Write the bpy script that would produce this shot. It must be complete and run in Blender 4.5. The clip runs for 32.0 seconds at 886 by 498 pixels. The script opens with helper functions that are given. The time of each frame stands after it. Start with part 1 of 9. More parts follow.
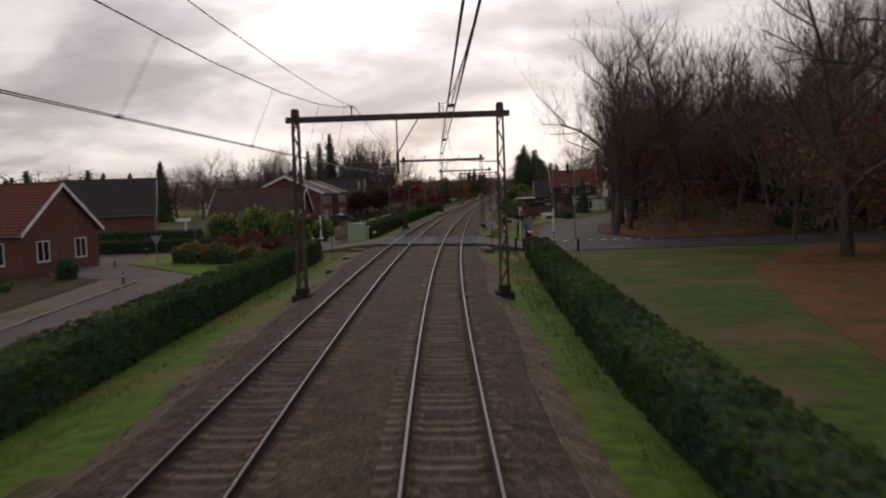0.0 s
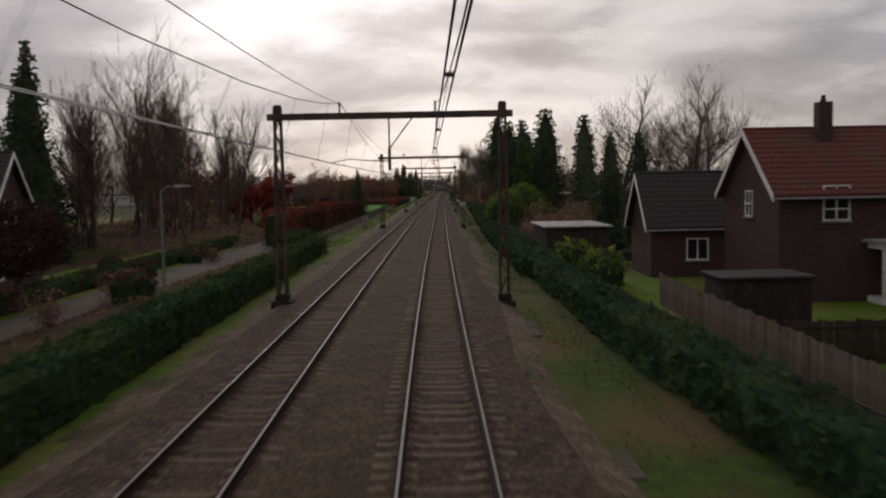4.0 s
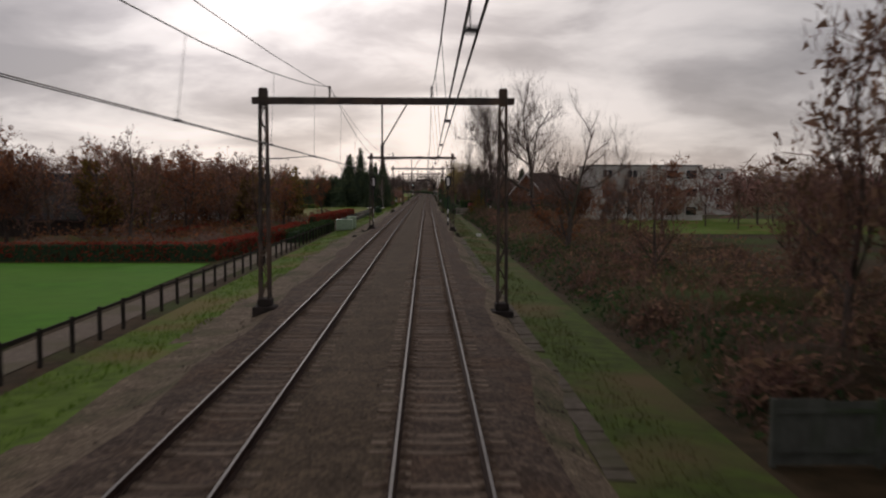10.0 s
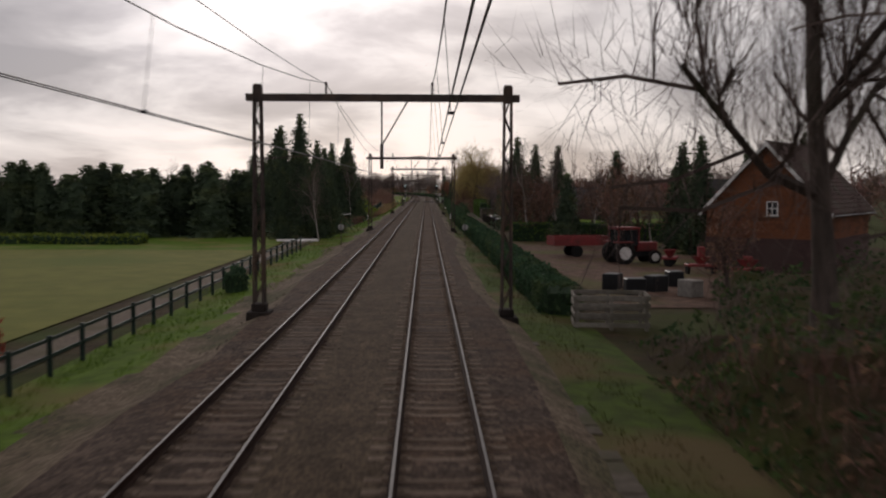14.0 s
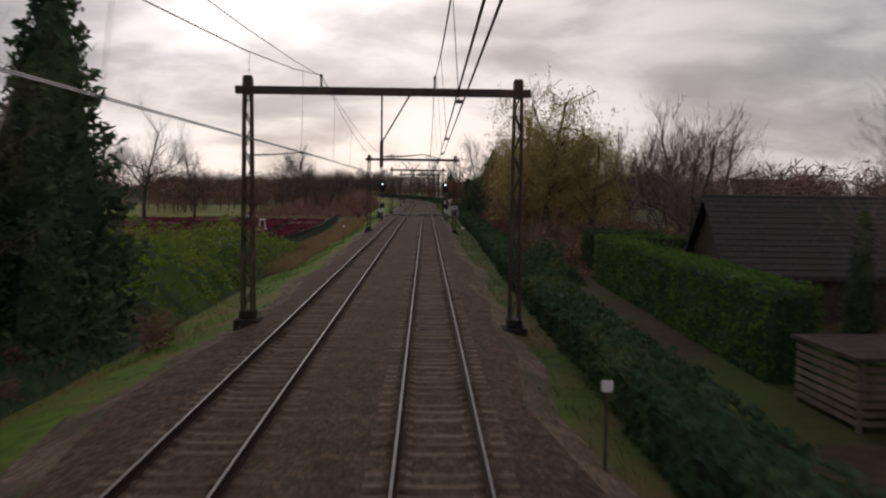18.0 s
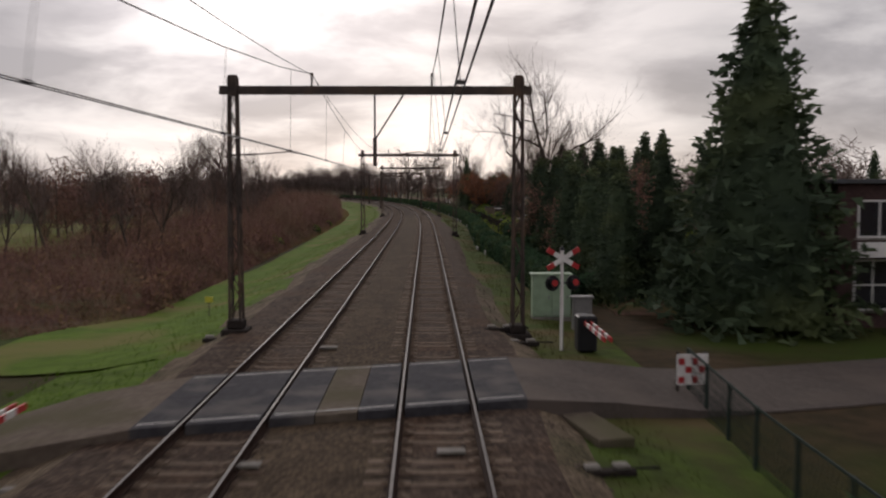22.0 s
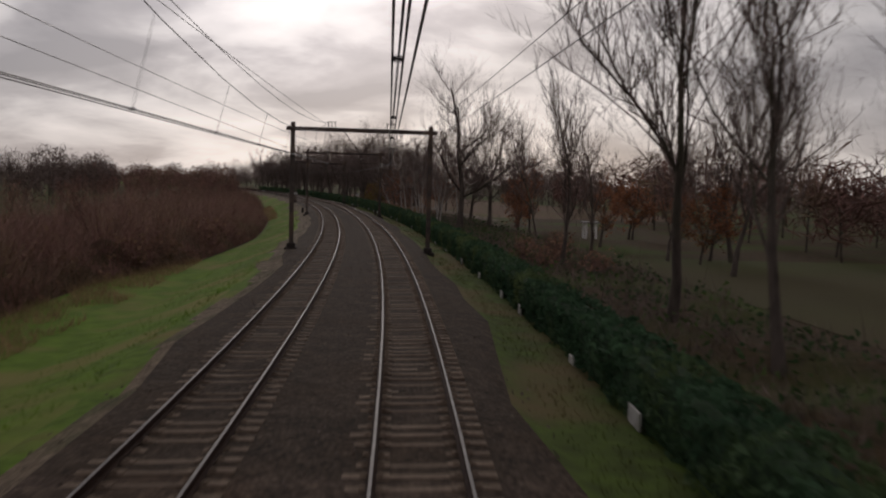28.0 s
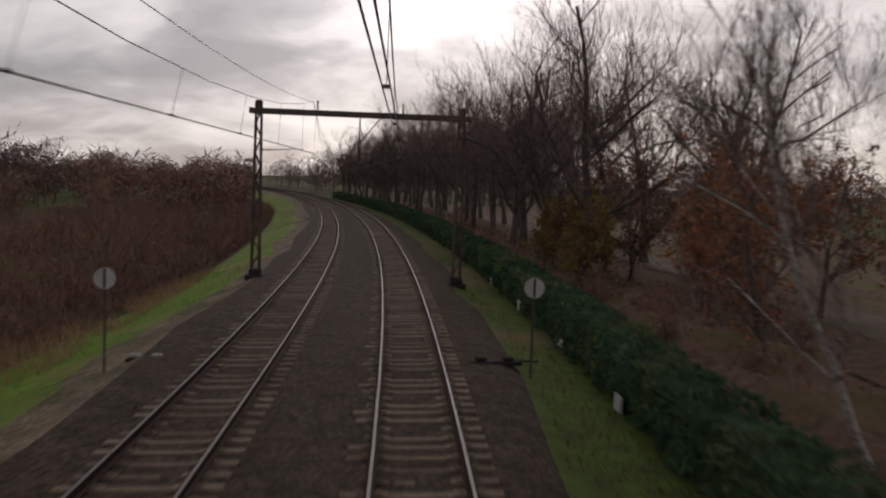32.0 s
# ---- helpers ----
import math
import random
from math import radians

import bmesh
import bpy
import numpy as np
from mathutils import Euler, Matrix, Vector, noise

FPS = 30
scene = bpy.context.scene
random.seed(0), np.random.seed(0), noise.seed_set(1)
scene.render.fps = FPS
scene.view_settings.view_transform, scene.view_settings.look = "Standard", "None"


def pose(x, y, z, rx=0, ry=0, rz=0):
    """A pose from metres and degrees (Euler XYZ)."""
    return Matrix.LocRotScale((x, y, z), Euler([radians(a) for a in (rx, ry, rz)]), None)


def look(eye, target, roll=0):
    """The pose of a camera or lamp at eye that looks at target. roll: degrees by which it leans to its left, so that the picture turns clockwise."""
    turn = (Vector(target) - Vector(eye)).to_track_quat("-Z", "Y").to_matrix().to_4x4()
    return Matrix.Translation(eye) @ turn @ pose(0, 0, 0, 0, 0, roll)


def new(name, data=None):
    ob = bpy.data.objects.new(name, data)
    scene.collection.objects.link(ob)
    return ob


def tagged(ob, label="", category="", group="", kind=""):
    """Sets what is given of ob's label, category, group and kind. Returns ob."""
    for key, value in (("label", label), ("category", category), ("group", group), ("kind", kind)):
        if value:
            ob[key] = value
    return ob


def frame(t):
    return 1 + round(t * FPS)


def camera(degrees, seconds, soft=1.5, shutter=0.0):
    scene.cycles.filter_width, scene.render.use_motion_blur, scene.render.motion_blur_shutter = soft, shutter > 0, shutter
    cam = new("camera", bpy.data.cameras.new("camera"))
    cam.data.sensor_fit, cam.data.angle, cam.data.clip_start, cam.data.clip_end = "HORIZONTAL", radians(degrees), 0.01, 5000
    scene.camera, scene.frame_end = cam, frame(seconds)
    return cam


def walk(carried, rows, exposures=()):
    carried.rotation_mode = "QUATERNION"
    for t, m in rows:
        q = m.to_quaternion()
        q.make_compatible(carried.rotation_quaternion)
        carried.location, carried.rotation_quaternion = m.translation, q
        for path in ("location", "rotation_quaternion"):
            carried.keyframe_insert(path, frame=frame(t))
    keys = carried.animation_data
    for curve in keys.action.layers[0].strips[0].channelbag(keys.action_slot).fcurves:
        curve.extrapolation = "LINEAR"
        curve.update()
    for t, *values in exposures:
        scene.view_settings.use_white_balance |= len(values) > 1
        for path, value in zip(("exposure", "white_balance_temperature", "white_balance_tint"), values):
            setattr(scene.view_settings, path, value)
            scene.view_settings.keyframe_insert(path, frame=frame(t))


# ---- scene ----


# ---------------------------------------------------------------- the line of the track
LENS = 51.0
EYE_H, EYE_L, TILT, TURN, CANT = 4.434, -0.240, -3.900, -1.245, 33.49
BEND_S0, BEND_STEP = -30, 40
BEND = [-0.664, -0.628, -0.612, -0.510, -0.296, -0.105, -0.021, -0.007, -0.014, -0.017, -0.016, -0.011, -0.010, -0.014, -0.019, -0.019, -0.005, -0.000, -0.003, -0.039, -0.038, 0.126, 0.442, 0.742, 0.936, 1.018, 1.028, 1.024, 1.046, 1.059, 1.070, 1.080, 1.088, 1.095, 1.101, 1.106, 1.111, 1.116]
# seconds, metres along the track, then yaw, pitch, roll in degrees and sideways sway in metres
RIDE = [
    (0.0, -22.63, 0.25, 0.06, 0.66, -0.003),
    (1.0, 11.43, 0.19, -0.06, 0.64, -0.017),
    (2.0, 45.47, 0.38, -0.11, 1.20, 0.072),
    (3.0, 79.48, 0.25, -0.03, 0.33, -0.027),
    (5.5, 164.53, 0.19, 0.02, 0.38, 0.009),
    (6.0, 181.53, 0.10, 0.02, 0.16, 0.005),
    (7.0, 215.58, 0.14, 0.14, -0.48, -0.043),
    (8.0, 249.65, 0.13, 0.08, 0.16, 0.006),
    (9.0, 283.77, 0.13, 0.10, -0.14, -0.019),
    (10.0, 317.90, 0.14, 0.05, -0.16, -0.016),
    (11.0, 352.12, 0.13, 0.10, -0.18, -0.022),
    (12.0, 386.43, 0.14, 0.04, -0.19, -0.020),
    (13.0, 420.72, 0.15, 0.09, -0.16, -0.014),
    (14.0, 454.99, 0.14, 0.10, -0.22, -0.022),
    (16.5, 540.74, 0.18, 0.12, -0.07, 0.002),
    (17.0, 557.88, 0.19, 0.16, -0.67, -0.044),
    (18.0, 592.09, 0.16, 0.14, -0.76, -0.057),
    (19.0, 626.31, 0.19, 0.16, -0.35, -0.021),
    (20.0, 660.49, 0.10, 0.08, -0.47, -0.055),
    (21.0, 694.64, 0.06, -0.12, -0.01, -0.005),
    (22.0, 728.77, 0.11, 0.08, -0.02, -0.012),
    (23.0, 762.91, 0.13, 0.03, 0.24, 0.018),
    (24.0, 797.07, -0.13, -0.20, 0.36, -0.022),
    (25.0, 831.30, -0.14, -0.02, -0.01, -0.005),
    (27.5, 916.81, -0.70, -0.07, 0.11, 0.029),
    (28.0, 933.90, -0.60, -0.23, 0.08, 0.050),
    (29.0, 968.04, -0.53, -0.21, -0.22, 0.037),
    (30.0, 1002.09, -0.39, -0.02, -0.39, 0.058),
    (31.0, 1035.95, -0.55, -0.26, -0.55, 0.008),
    (32.0, 1069.86, -0.52, -0.36, -0.18, 0.044),
]
# catenary portals: place along the track, left leg, right leg, beam height
PORTALS = [
    (18.30, -6.35, 2.61, 7.55),
    (84.37, -6.34, 2.56, 7.49),
    (151.27, -6.37, 2.69, 7.30),
    (218.72, -6.40, 2.67, 7.64),
    (286.17, -6.38, 2.75, 7.67),
    (353.35, -6.37, 2.69, 7.65),
    (420.67, -6.26, 2.69, 7.58),
    (489.12, -6.35, 2.75, 7.67),
    (557.13, -6.34, 2.75, 7.59),
    (623.98, -6.35, 2.83, 7.67),
    (691.69, -6.34, 2.83, 7.39),
    (758.90, -6.39, 2.77, 7.53),
    (821.80, -6.48, 2.72, 7.60),
    (879.38, -6.35, 2.73, 7.45),
    (937.56, -6.42, 2.59, 7.42),
    (995.72, -6.39, 2.65, 7.63),
    (1055.01, -6.61, 2.75, 7.69),
    (1112.38, -6.48, 2.68, 7.21),
]

FINE = 2.0
GRID = np.arange(-160.0, 1900.0, FINE)
_k = np.interp(GRID, BEND_S0 + BEND_STEP * np.arange(len(BEND)), BEND) / 1000
_k = np.where(GRID > 1420, _k * np.clip((1600 - GRID) / 180, 0, 1), _k)
_th = np.concatenate([[0], np.cumsum((_k[1:] + _k[:-1]) / 2 * FINE)])
_zero = int(160 / FINE)
_th = _th - _th[_zero]
_mid = (_th[1:] + _th[:-1]) / 2
_x = np.concatenate([[0], np.cumsum(-np.sin(_mid) * FINE)])
_y = np.concatenate([[0], np.cumsum(np.cos(_mid) * FINE)])
_x, _y = _x - _x[_zero], _y - _y[_zero]


def heading(s):
    return float(np.interp(s, GRID, _th))


def cant(s):
    return CANT * float(np.interp(s, GRID, _k))


def at(s, l, z=0.0):
    """The place s metres along the right-hand track and l metres to its right."""
    t = heading(s)
    return Vector((float(np.interp(s, GRID, _x)) + l * math.cos(t), float(np.interp(s, GRID, _y)) + l * math.sin(t), z))


def many(s, l, z):
    """The same for arrays."""
    s, l, z = np.broadcast_arrays(np.asarray(s, float), np.asarray(l, float), np.asarray(z, float))
    t = np.interp(s, GRID, _th)
    return np.stack([np.interp(s, GRID, _x) + l * np.cos(t), np.interp(s, GRID, _y) + l * np.sin(t), z], -1).reshape(-1, 3)


def on(s, l, z=0.0, turn=0.0, scale=1.0, tall=None):
    """A pose there; its y axis runs along the track, turned by turn degrees."""
    return Matrix.LocRotScale(at(s, l, z), Euler((0, 0, heading(s) + radians(turn))), (scale, scale, scale if tall is None else tall))


# ---------------------------------------------------------------- camera
cam = camera(LENS, 32.0, soft=2.1, shutter=0.2)
_ride = np.array(RIDE)


def ride(t):
    s, yaw, pitch, roll, sway = [float(np.interp(t, _ride[:, 0], _ride[:, i])) for i in range(1, 6)]
    c = cant(s)
    e = at(s, EYE_L + sway - EYE_H * math.sin(c), EYE_H * math.cos(c))
    return pose(e.x, e.y, e.z, 90 + TILT + pitch, -math.degrees(c) + roll, math.degrees(heading(s)) + TURN + yaw)


walk(cam, [(t, ride(t)) for t in sorted({r[0] for r in RIDE} | {4.0, 4.75, 14.8, 15.6, 26.0, 26.8})], exposures=[(q, e, 6620, 16) for q, e in ((0.0, 0.0), (1.0, 0.04), (2.0, -0.25), (3.5, -0.2), (6.0, -0.18), (9.0, -0.25), (10.5, -0.14), (12.0, -0.03), (14.0, -0.12), (17.0, -0.05), (18.5, -0.15), (20.0, -0.15), (22.0, 0.05), (25.0, 0.05), (27.5, -0.3), (30.5, -0.3), (32.0, -0.05))])

# ---------------------------------------------------------------- sky and sun
SUN_AZ, SUN_EL = -4.0, 20.0        # degrees: bearing from +y to the right is negative, height
world = bpy.data.worlds.new("overcast_sky")
scene.world = world
world.use_nodes = True
wn, wl = world.node_tree.nodes, world.node_tree.links
wn.clear()


def wnode(kind, **kw):
    n = wn.new(kind)
    for k, v in kw.items():
        if k == "op":
            n.operation = v
        else:
            n.inputs[k].default_value = v
    return n


def wmath(op, a, b=None):
    n = wn.new("ShaderNodeMath")
    n.operation = op
    for i, q in enumerate((a, b)):
        if q is None:
            continue
        if isinstance(q, (int, float)):
            n.inputs[i].default_value = q
        else:
            wl.new(q, n.inputs[i])
    return n.outputs[0]


def wramp(fac, stops):
    n = wn.new("ShaderNodeValToRGB")
    while len(n.color_ramp.elements) > 1:
        n.color_ramp.elements.remove(n.color_ramp.elements[0])
    for i, (p, c) in enumerate(stops):
        e = n.color_ramp.elements[0] if i == 0 else n.color_ramp.elements.new(p)
        e.position, e.color = p, (*c, 1)
    wl.new(fac, n.inputs[0])
    return n.outputs[0]


tc = wn.new("ShaderNodeTexCoord")
sep = wn.new("ShaderNodeSeparateXYZ")
wl.new(tc.outputs["Generated"], sep.inputs[0])
up = wmath("MAXIMUM", sep.outputs[2], 0.0)
flat = wmath("ADD", up, 0.30)
comb = wn.new("ShaderNodeCombineXYZ")
wl.new(wmath("DIVIDE", sep.outputs[0], flat), comb.inputs[0])
wl.new(wmath("DIVIDE", sep.outputs[1], flat), comb.inputs[1])
mapn = wn.new("ShaderNodeMapping")
mapn.inputs["Scale"].default_value = (1.25, 1.5, 1)
mapn.inputs["Location"].default_value = (3.1, 1.7, 0.3)
wl.new(comb.outputs[0], mapn.inputs[0])
cl = wnode("ShaderNodeTexNoise", Scale=1.7, Detail=6.0, Roughness=0.52, Distortion=0.3)
wl.new(mapn.outputs[0], cl.inputs["Vector"])
clouds = wramp(cl.outputs[0], [(0.33, (0.44, 0.435, 0.455)), (0.43, (0.58, 0.57, 0.585)), (0.51, (0.80, 0.79, 0.79)), (0.62, (1.0, 0.98, 0.965))])
# the clouds are thin where the sun stands behind them
sun_dir = Vector((math.sin(radians(-SUN_AZ)) * -1 * math.cos(radians(SUN_EL)), math.cos(radians(SUN_AZ)) * math.cos(radians(SUN_EL)), math.sin(radians(SUN_EL))))
dot = wn.new("ShaderNodeVectorMath")
dot.operation = "DOT_PRODUCT"
dot.inputs[1].default_value = sun_dir
wl.new(tc.outputs["Generated"], dot.inputs[0])
glow = wramp(dot.outputs["Value"], [(0.0, (0.78, 0.78, 0.80)), (0.70, (0.70, 0.70, 0.71)), (0.86, (0.66, 0.66, 0.66)), (0.92, (0.80, 0.795, 0.795)), (0.96, (0.98, 0.97, 0.96)), (0.985, (1.42, 1.40, 1.39)), (1.0, (2.3, 2.28, 2.25))])
mul = wn.new("ShaderNodeMixRGB")
mul.blend_type = "MULTIPLY"
mul.inputs[0].default_value = 1.0
wl.new(clouds, mul.inputs[1])
wl.new(glow, mul.inputs[2])
# paler towards the horizon
low = wramp(up, [(0.0, (1.16, 1.14, 1.11)), (0.08, (1.08, 1.07, 1.06)), (0.18, (0.96, 0.96, 0.96)), (0.4, (0.95, 0.95, 0.95))])
mul2 = wn.new("ShaderNodeMixRGB")
mul2.blend_type = "MULTIPLY"
mul2.inputs[0].default_value = 1.0
wl.new(mul.outputs[0], mul2.inputs[1])
wl.new(low, mul2.inputs[2])
skyt = wn.new("ShaderNodeTexSky")
skyt.sky_type = "NISHITA"
skyt.sun_disc = False
skyt.sun_elevation, skyt.sun_rotation = radians(SUN_EL), radians(-SUN_AZ)
skys = wn.new("ShaderNodeMixRGB")
skys.blend_type = "MULTIPLY"
skys.inputs[0].default_value = 1.0
skys.inputs[2].default_value = (0.08, 0.08, 0.08, 1)
wl.new(skyt.outputs[0], skys.inputs[1])
mix = wn.new("ShaderNodeMixRGB")
mix.inputs[0].default_value = 0.93
wl.new(skys.outputs[0], mix.inputs[1])
wl.new(mul2.outputs[0], mix.inputs[2])
bg = wnode("ShaderNodeBackground", Strength=1.0)
wl.new(mix.outputs[0], bg.inputs[0])
wl.new(bg.outputs[0], wn.new("ShaderNodeOutputWorld").inputs[0])

sun = new("sun", bpy.data.lights.new("sun", "SUN"))
sun.data.energy, sun.data.angle, sun.data.color = 0.6, radians(14), (1.0, 0.95, 0.88)
sun.matrix_world = look(sun_dir * 500, (0, 0, 0))

# ---------------------------------------------------------------- materials
def material(name, c1, c2=None, scale=4.0, c3=None, scale3=0.4, rough=0.85, bump=0.0, bump_scale=30.0, metal=0.0, island=0.0, per_object=0.0, stretch=None, spec=0.3, emit=0.0, leaf=0.0):
    """Colours c1 and c2 mixed by a fine noise, c3 laid in by a broad one; island and per_object vary the brightness from piece to piece."""
    m = bpy.data.materials.new(name)
    m.use_nodes = True
    n, k = m.node_tree.nodes, m.node_tree.links
    b = n["Principled BSDF"]
    b.inputs["Roughness"].default_value, b.inputs["Metallic"].default_value = rough, metal
    b.inputs["Specular IOR Level"].default_value = min(spec, 0.06) if rough >= 0.74 else spec
    co = n.new("ShaderNodeTexCoord").outputs["Object"]
    if stretch:
        mp = n.new("ShaderNodeMapping")
        mp.inputs["Scale"].default_value = stretch
        k.new(co, mp.inputs[0])
        co = mp.outputs[0]

    def nz(sc, detail=5.0):
        t = n.new("ShaderNodeTexNoise")
        t.inputs["Scale"].default_value, t.inputs["Detail"].default_value = sc, detail
        k.new(co, t.inputs["Vector"])
        return t.outputs[0]

    def spread(fac, lo, hi):
        r = n.new("ShaderNodeMapRange")
        r.inputs["From Min"].default_value, r.inputs["From Max"].default_value = lo, hi
        k.new(fac, r.inputs["Value"])
        return r.outputs["Result"]

    def blend(fac, a, c, kind="MIX"):
        x = n.new("ShaderNodeMixRGB")
        x.blend_type = kind
        for i, q in enumerate((fac, a, c)):
            if hasattr(q, "is_linked"):
                k.new(q, x.inputs[i])
            else:
                x.inputs[i].default_value = (*q, 1) if isinstance(q, tuple) else q
        return x.outputs[0]

    col = blend(spread(nz(scale), 0.35, 0.65), tuple(c1), tuple(c2 or c1))
    if c3:
        col = blend(spread(nz(scale3, 3.0), 0.48, 0.66), col, tuple(c3))
    for amount, out in ((island, "Random Per Island"), (per_object, "Random")):
        if amount:
            src = n.new("ShaderNodeNewGeometry" if out == "Random Per Island" else "ShaderNodeObjectInfo").outputs[out]
            r = n.new("ShaderNodeMapRange")
            r.inputs["To Min"].default_value, r.inputs["To Max"].default_value = 1 - amount, 1 + amount
            k.new(src, r.inputs["Value"])
            col = blend(1.0, col, r.outputs["Result"], "MULTIPLY")
    k.new(col, b.inputs["Base Color"])
    if bump:
        bp = n.new("ShaderNodeBump")
        bp.inputs["Strength"].default_value, bp.inputs["Distance"].default_value = bump, 0.05
        k.new(nz(bump_scale, 6.0), bp.inputs["Height"])
        k.new(bp.outputs[0], b.inputs["Normal"])
    if leaf:
        # light shines through thin leaves
        tl, mx = n.new("ShaderNodeBsdfTranslucent"), n.new("ShaderNodeMixShader")
        k.new(col, tl.inputs["Color"])
        mx.inputs[0].default_value = leaf
        k.new(b.outputs[0], mx.inputs[1])
        k.new(tl.outputs[0], mx.inputs[2])
        k.new(mx.outputs[0], n["Material Output"].inputs["Surface"])
    if emit:
        k.new(col, b.inputs["Emission Color"])
        b.inputs["Emission Strength"].default_value = emit
    return m


def stones(m, scale, low, high, rise=0.6):
    """Breaks a surface into single stones of uneven brightness with dark joints."""
    n, k = m.node_tree.nodes, m.node_tree.links
    b = n["Principled BSDF"]
    base = b.inputs["Base Color"].links[0].from_socket
    vo = n.new("ShaderNodeTexVoronoi")
    vo.inputs["Scale"].default_value = scale
    k.new(n.new("ShaderNodeTexCoord").outputs["Object"], vo.inputs["Vector"])
    sp = n.new("ShaderNodeSeparateColor")
    k.new(vo.outputs["Color"], sp.inputs[0])
    tone, joint, both = n.new("ShaderNodeMapRange"), n.new("ShaderNodeMapRange"), n.new("ShaderNodeMath")
    tone.inputs["To Min"].default_value, tone.inputs["To Max"].default_value = low, high
    k.new(sp.outputs[0], tone.inputs["Value"])
    joint.inputs["From Min"].default_value, joint.inputs["From Max"].default_value = 0.35, 0.75
    joint.inputs["To Min"].default_value, joint.inputs["To Max"].default_value = 1.0, 0.55
    k.new(vo.outputs["Distance"], joint.inputs["Value"])
    both.operation = "MULTIPLY"
    k.new(tone.outputs["Result"], both.inputs[0])
    k.new(joint.outputs["Result"], both.inputs[1])
    x = n.new("ShaderNodeMixRGB")
    x.blend_type = "MULTIPLY"
    x.inputs[0].default_value = 1.0
    k.new(base, x.inputs[1])
    k.new(both.outputs[0], x.inputs[2])
    k.new(x.outputs[0], b.inputs["Base Color"])
    bp = n.new("ShaderNodeBump")
    bp.invert = True
    bp.inputs["Strength"].default_value, bp.inputs["Distance"].default_value = rise, 0.04
    k.new(vo.outputs["Distance"], bp.inputs["Height"])
    k.new(bp.outputs[0], b.inputs["Normal"])
    return m


M_BALLAST = stones(material("ballast", (0.101, 0.072, 0.055), (0.059, 0.041, 0.031), 1.6, (0.088, 0.055, 0.037), 0.35, 0.95), 11, 0.55, 1.5)
M_BALLASTDARK = stones(material("dark_brown_ballast", (0.060, 0.043, 0.031), (0.035, 0.025, 0.018), 1.6, (0.048, 0.032, 0.021), 0.35, 0.95), 11, 0.55, 1.5)
M_BALLASTMID = stones(material("worn_brown_ballast", (0.081, 0.058, 0.043), (0.047, 0.033, 0.025), 1.6, (0.066, 0.043, 0.029), 0.35, 0.95), 11, 0.55, 1.5)
M_SIXFOOT = stones(material("brown_dusty_ballast", (0.110, 0.079, 0.052), (0.066, 0.047, 0.031), 1.1, (0.080, 0.056, 0.036), 0.3, 0.95), 12, 0.6, 1.4, 0.4)
M_SHOULDER = stones(material("sandy_ballast_edge", (0.178, 0.136, 0.094), (0.112, 0.084, 0.058), 1.6, (0.078, 0.072, 0.038), 0.35, 0.95), 14, 0.6, 1.45, 0.4)
M_SLEEPER = material("sleeper_concrete", (0.190, 0.143, 0.106), (0.132, 0.097, 0.073), 9, (0.095, 0.066, 0.048), 0.5, 0.9, 0.4, 40, per_object=0.2, island=0.15)
M_RAILSIDE = material("rail_rust", (0.045, 0.026, 0.019), (0.02, 0.013, 0.011), 12, None, 1, 0.85, 0.3, 30)
M_RAILTOP = material("rail_running_face", (0.115, 0.102, 0.098), (0.08, 0.071, 0.068), 3, None, 1, 0.6, metal=0.1, spec=0.14)
M_GRASS = material("verge_grass", (0.092, 0.150, 0.019), (0.058, 0.094, 0.0135), 1.6, (0.1344, 0.112, 0.04032), 0.2, 0.95, 0.8, 14)
M_DULLGRASS = material("dull_verge_grass", (0.064, 0.096, 0.018), (0.042, 0.056, 0.015), 1.6, (0.105, 0.080, 0.038), 0.2, 0.95, 0.8, 14)
M_DULLBLADE = material("dull_grass_blades", (0.072, 0.088, 0.02), (0.05, 0.056, 0.018), 0.7, (0.11, 0.088, 0.04), 0.2, 0.9, island=0.3, spec=0.1, leaf=0.45)
M_BLADE = material("grass_blades", (0.087, 0.156, 0.014), (0.055, 0.105, 0.012), 0.7, (0.1265, 0.1207, 0.03), 0.2, 0.9, island=0.3, spec=0.1, leaf=0.45)
M_LAWN = material("lawn", (0.09632, 0.159, 0.01792), (0.0672, 0.1142, 0.01344), 1.2, (0.1456, 0.14, 0.04256), 0.22, 0.95, 0.6, 18)
M_FIELD = material("young_crop_field", (0.062, 0.1898, 0.0126), (0.048, 0.1437, 0.0098), 0.8, (0.075, 0.1725, 0.0175), 0.05, 0.95, 0.5, 9)
M_MEADOW = material("autumn_meadow", (0.155, 0.155, 0.042), (0.122, 0.128, 0.034), 0.7, (0.105, 0.128, 0.032), 0.06, 0.95, 0.5, 9)
M_SOIL = material("leaf_strewn_soil", (0.060, 0.040, 0.022), (0.034, 0.026, 0.014), 1.7, (0.040, 0.058, 0.012), 0.10, 0.98, 0.9, 9, spec=0.1)
M_COUNTRY = material("distant_fields", (0.060, 0.070, 0.022), (0.042, 0.050, 0.018), 0.06, (0.060, 0.045, 0.028), 0.012, 0.98, 0.3, 3, spec=0.05)
M_UNDER = material("tangled_undergrowth", (0.1365, 0.08337, 0.06038), (0.07188, 0.046, 0.0345), 2.2, (0.08625, 0.0805, 0.03163), 0.2, 0.98, 1.0, 6)
M_LITTER = material("fallen_leaves", (0.170, 0.080, 0.040), (0.100, 0.050, 0.026), 3.5, (0.09, 0.054, 0.024), 0.3, 0.95, 0.9, 16)
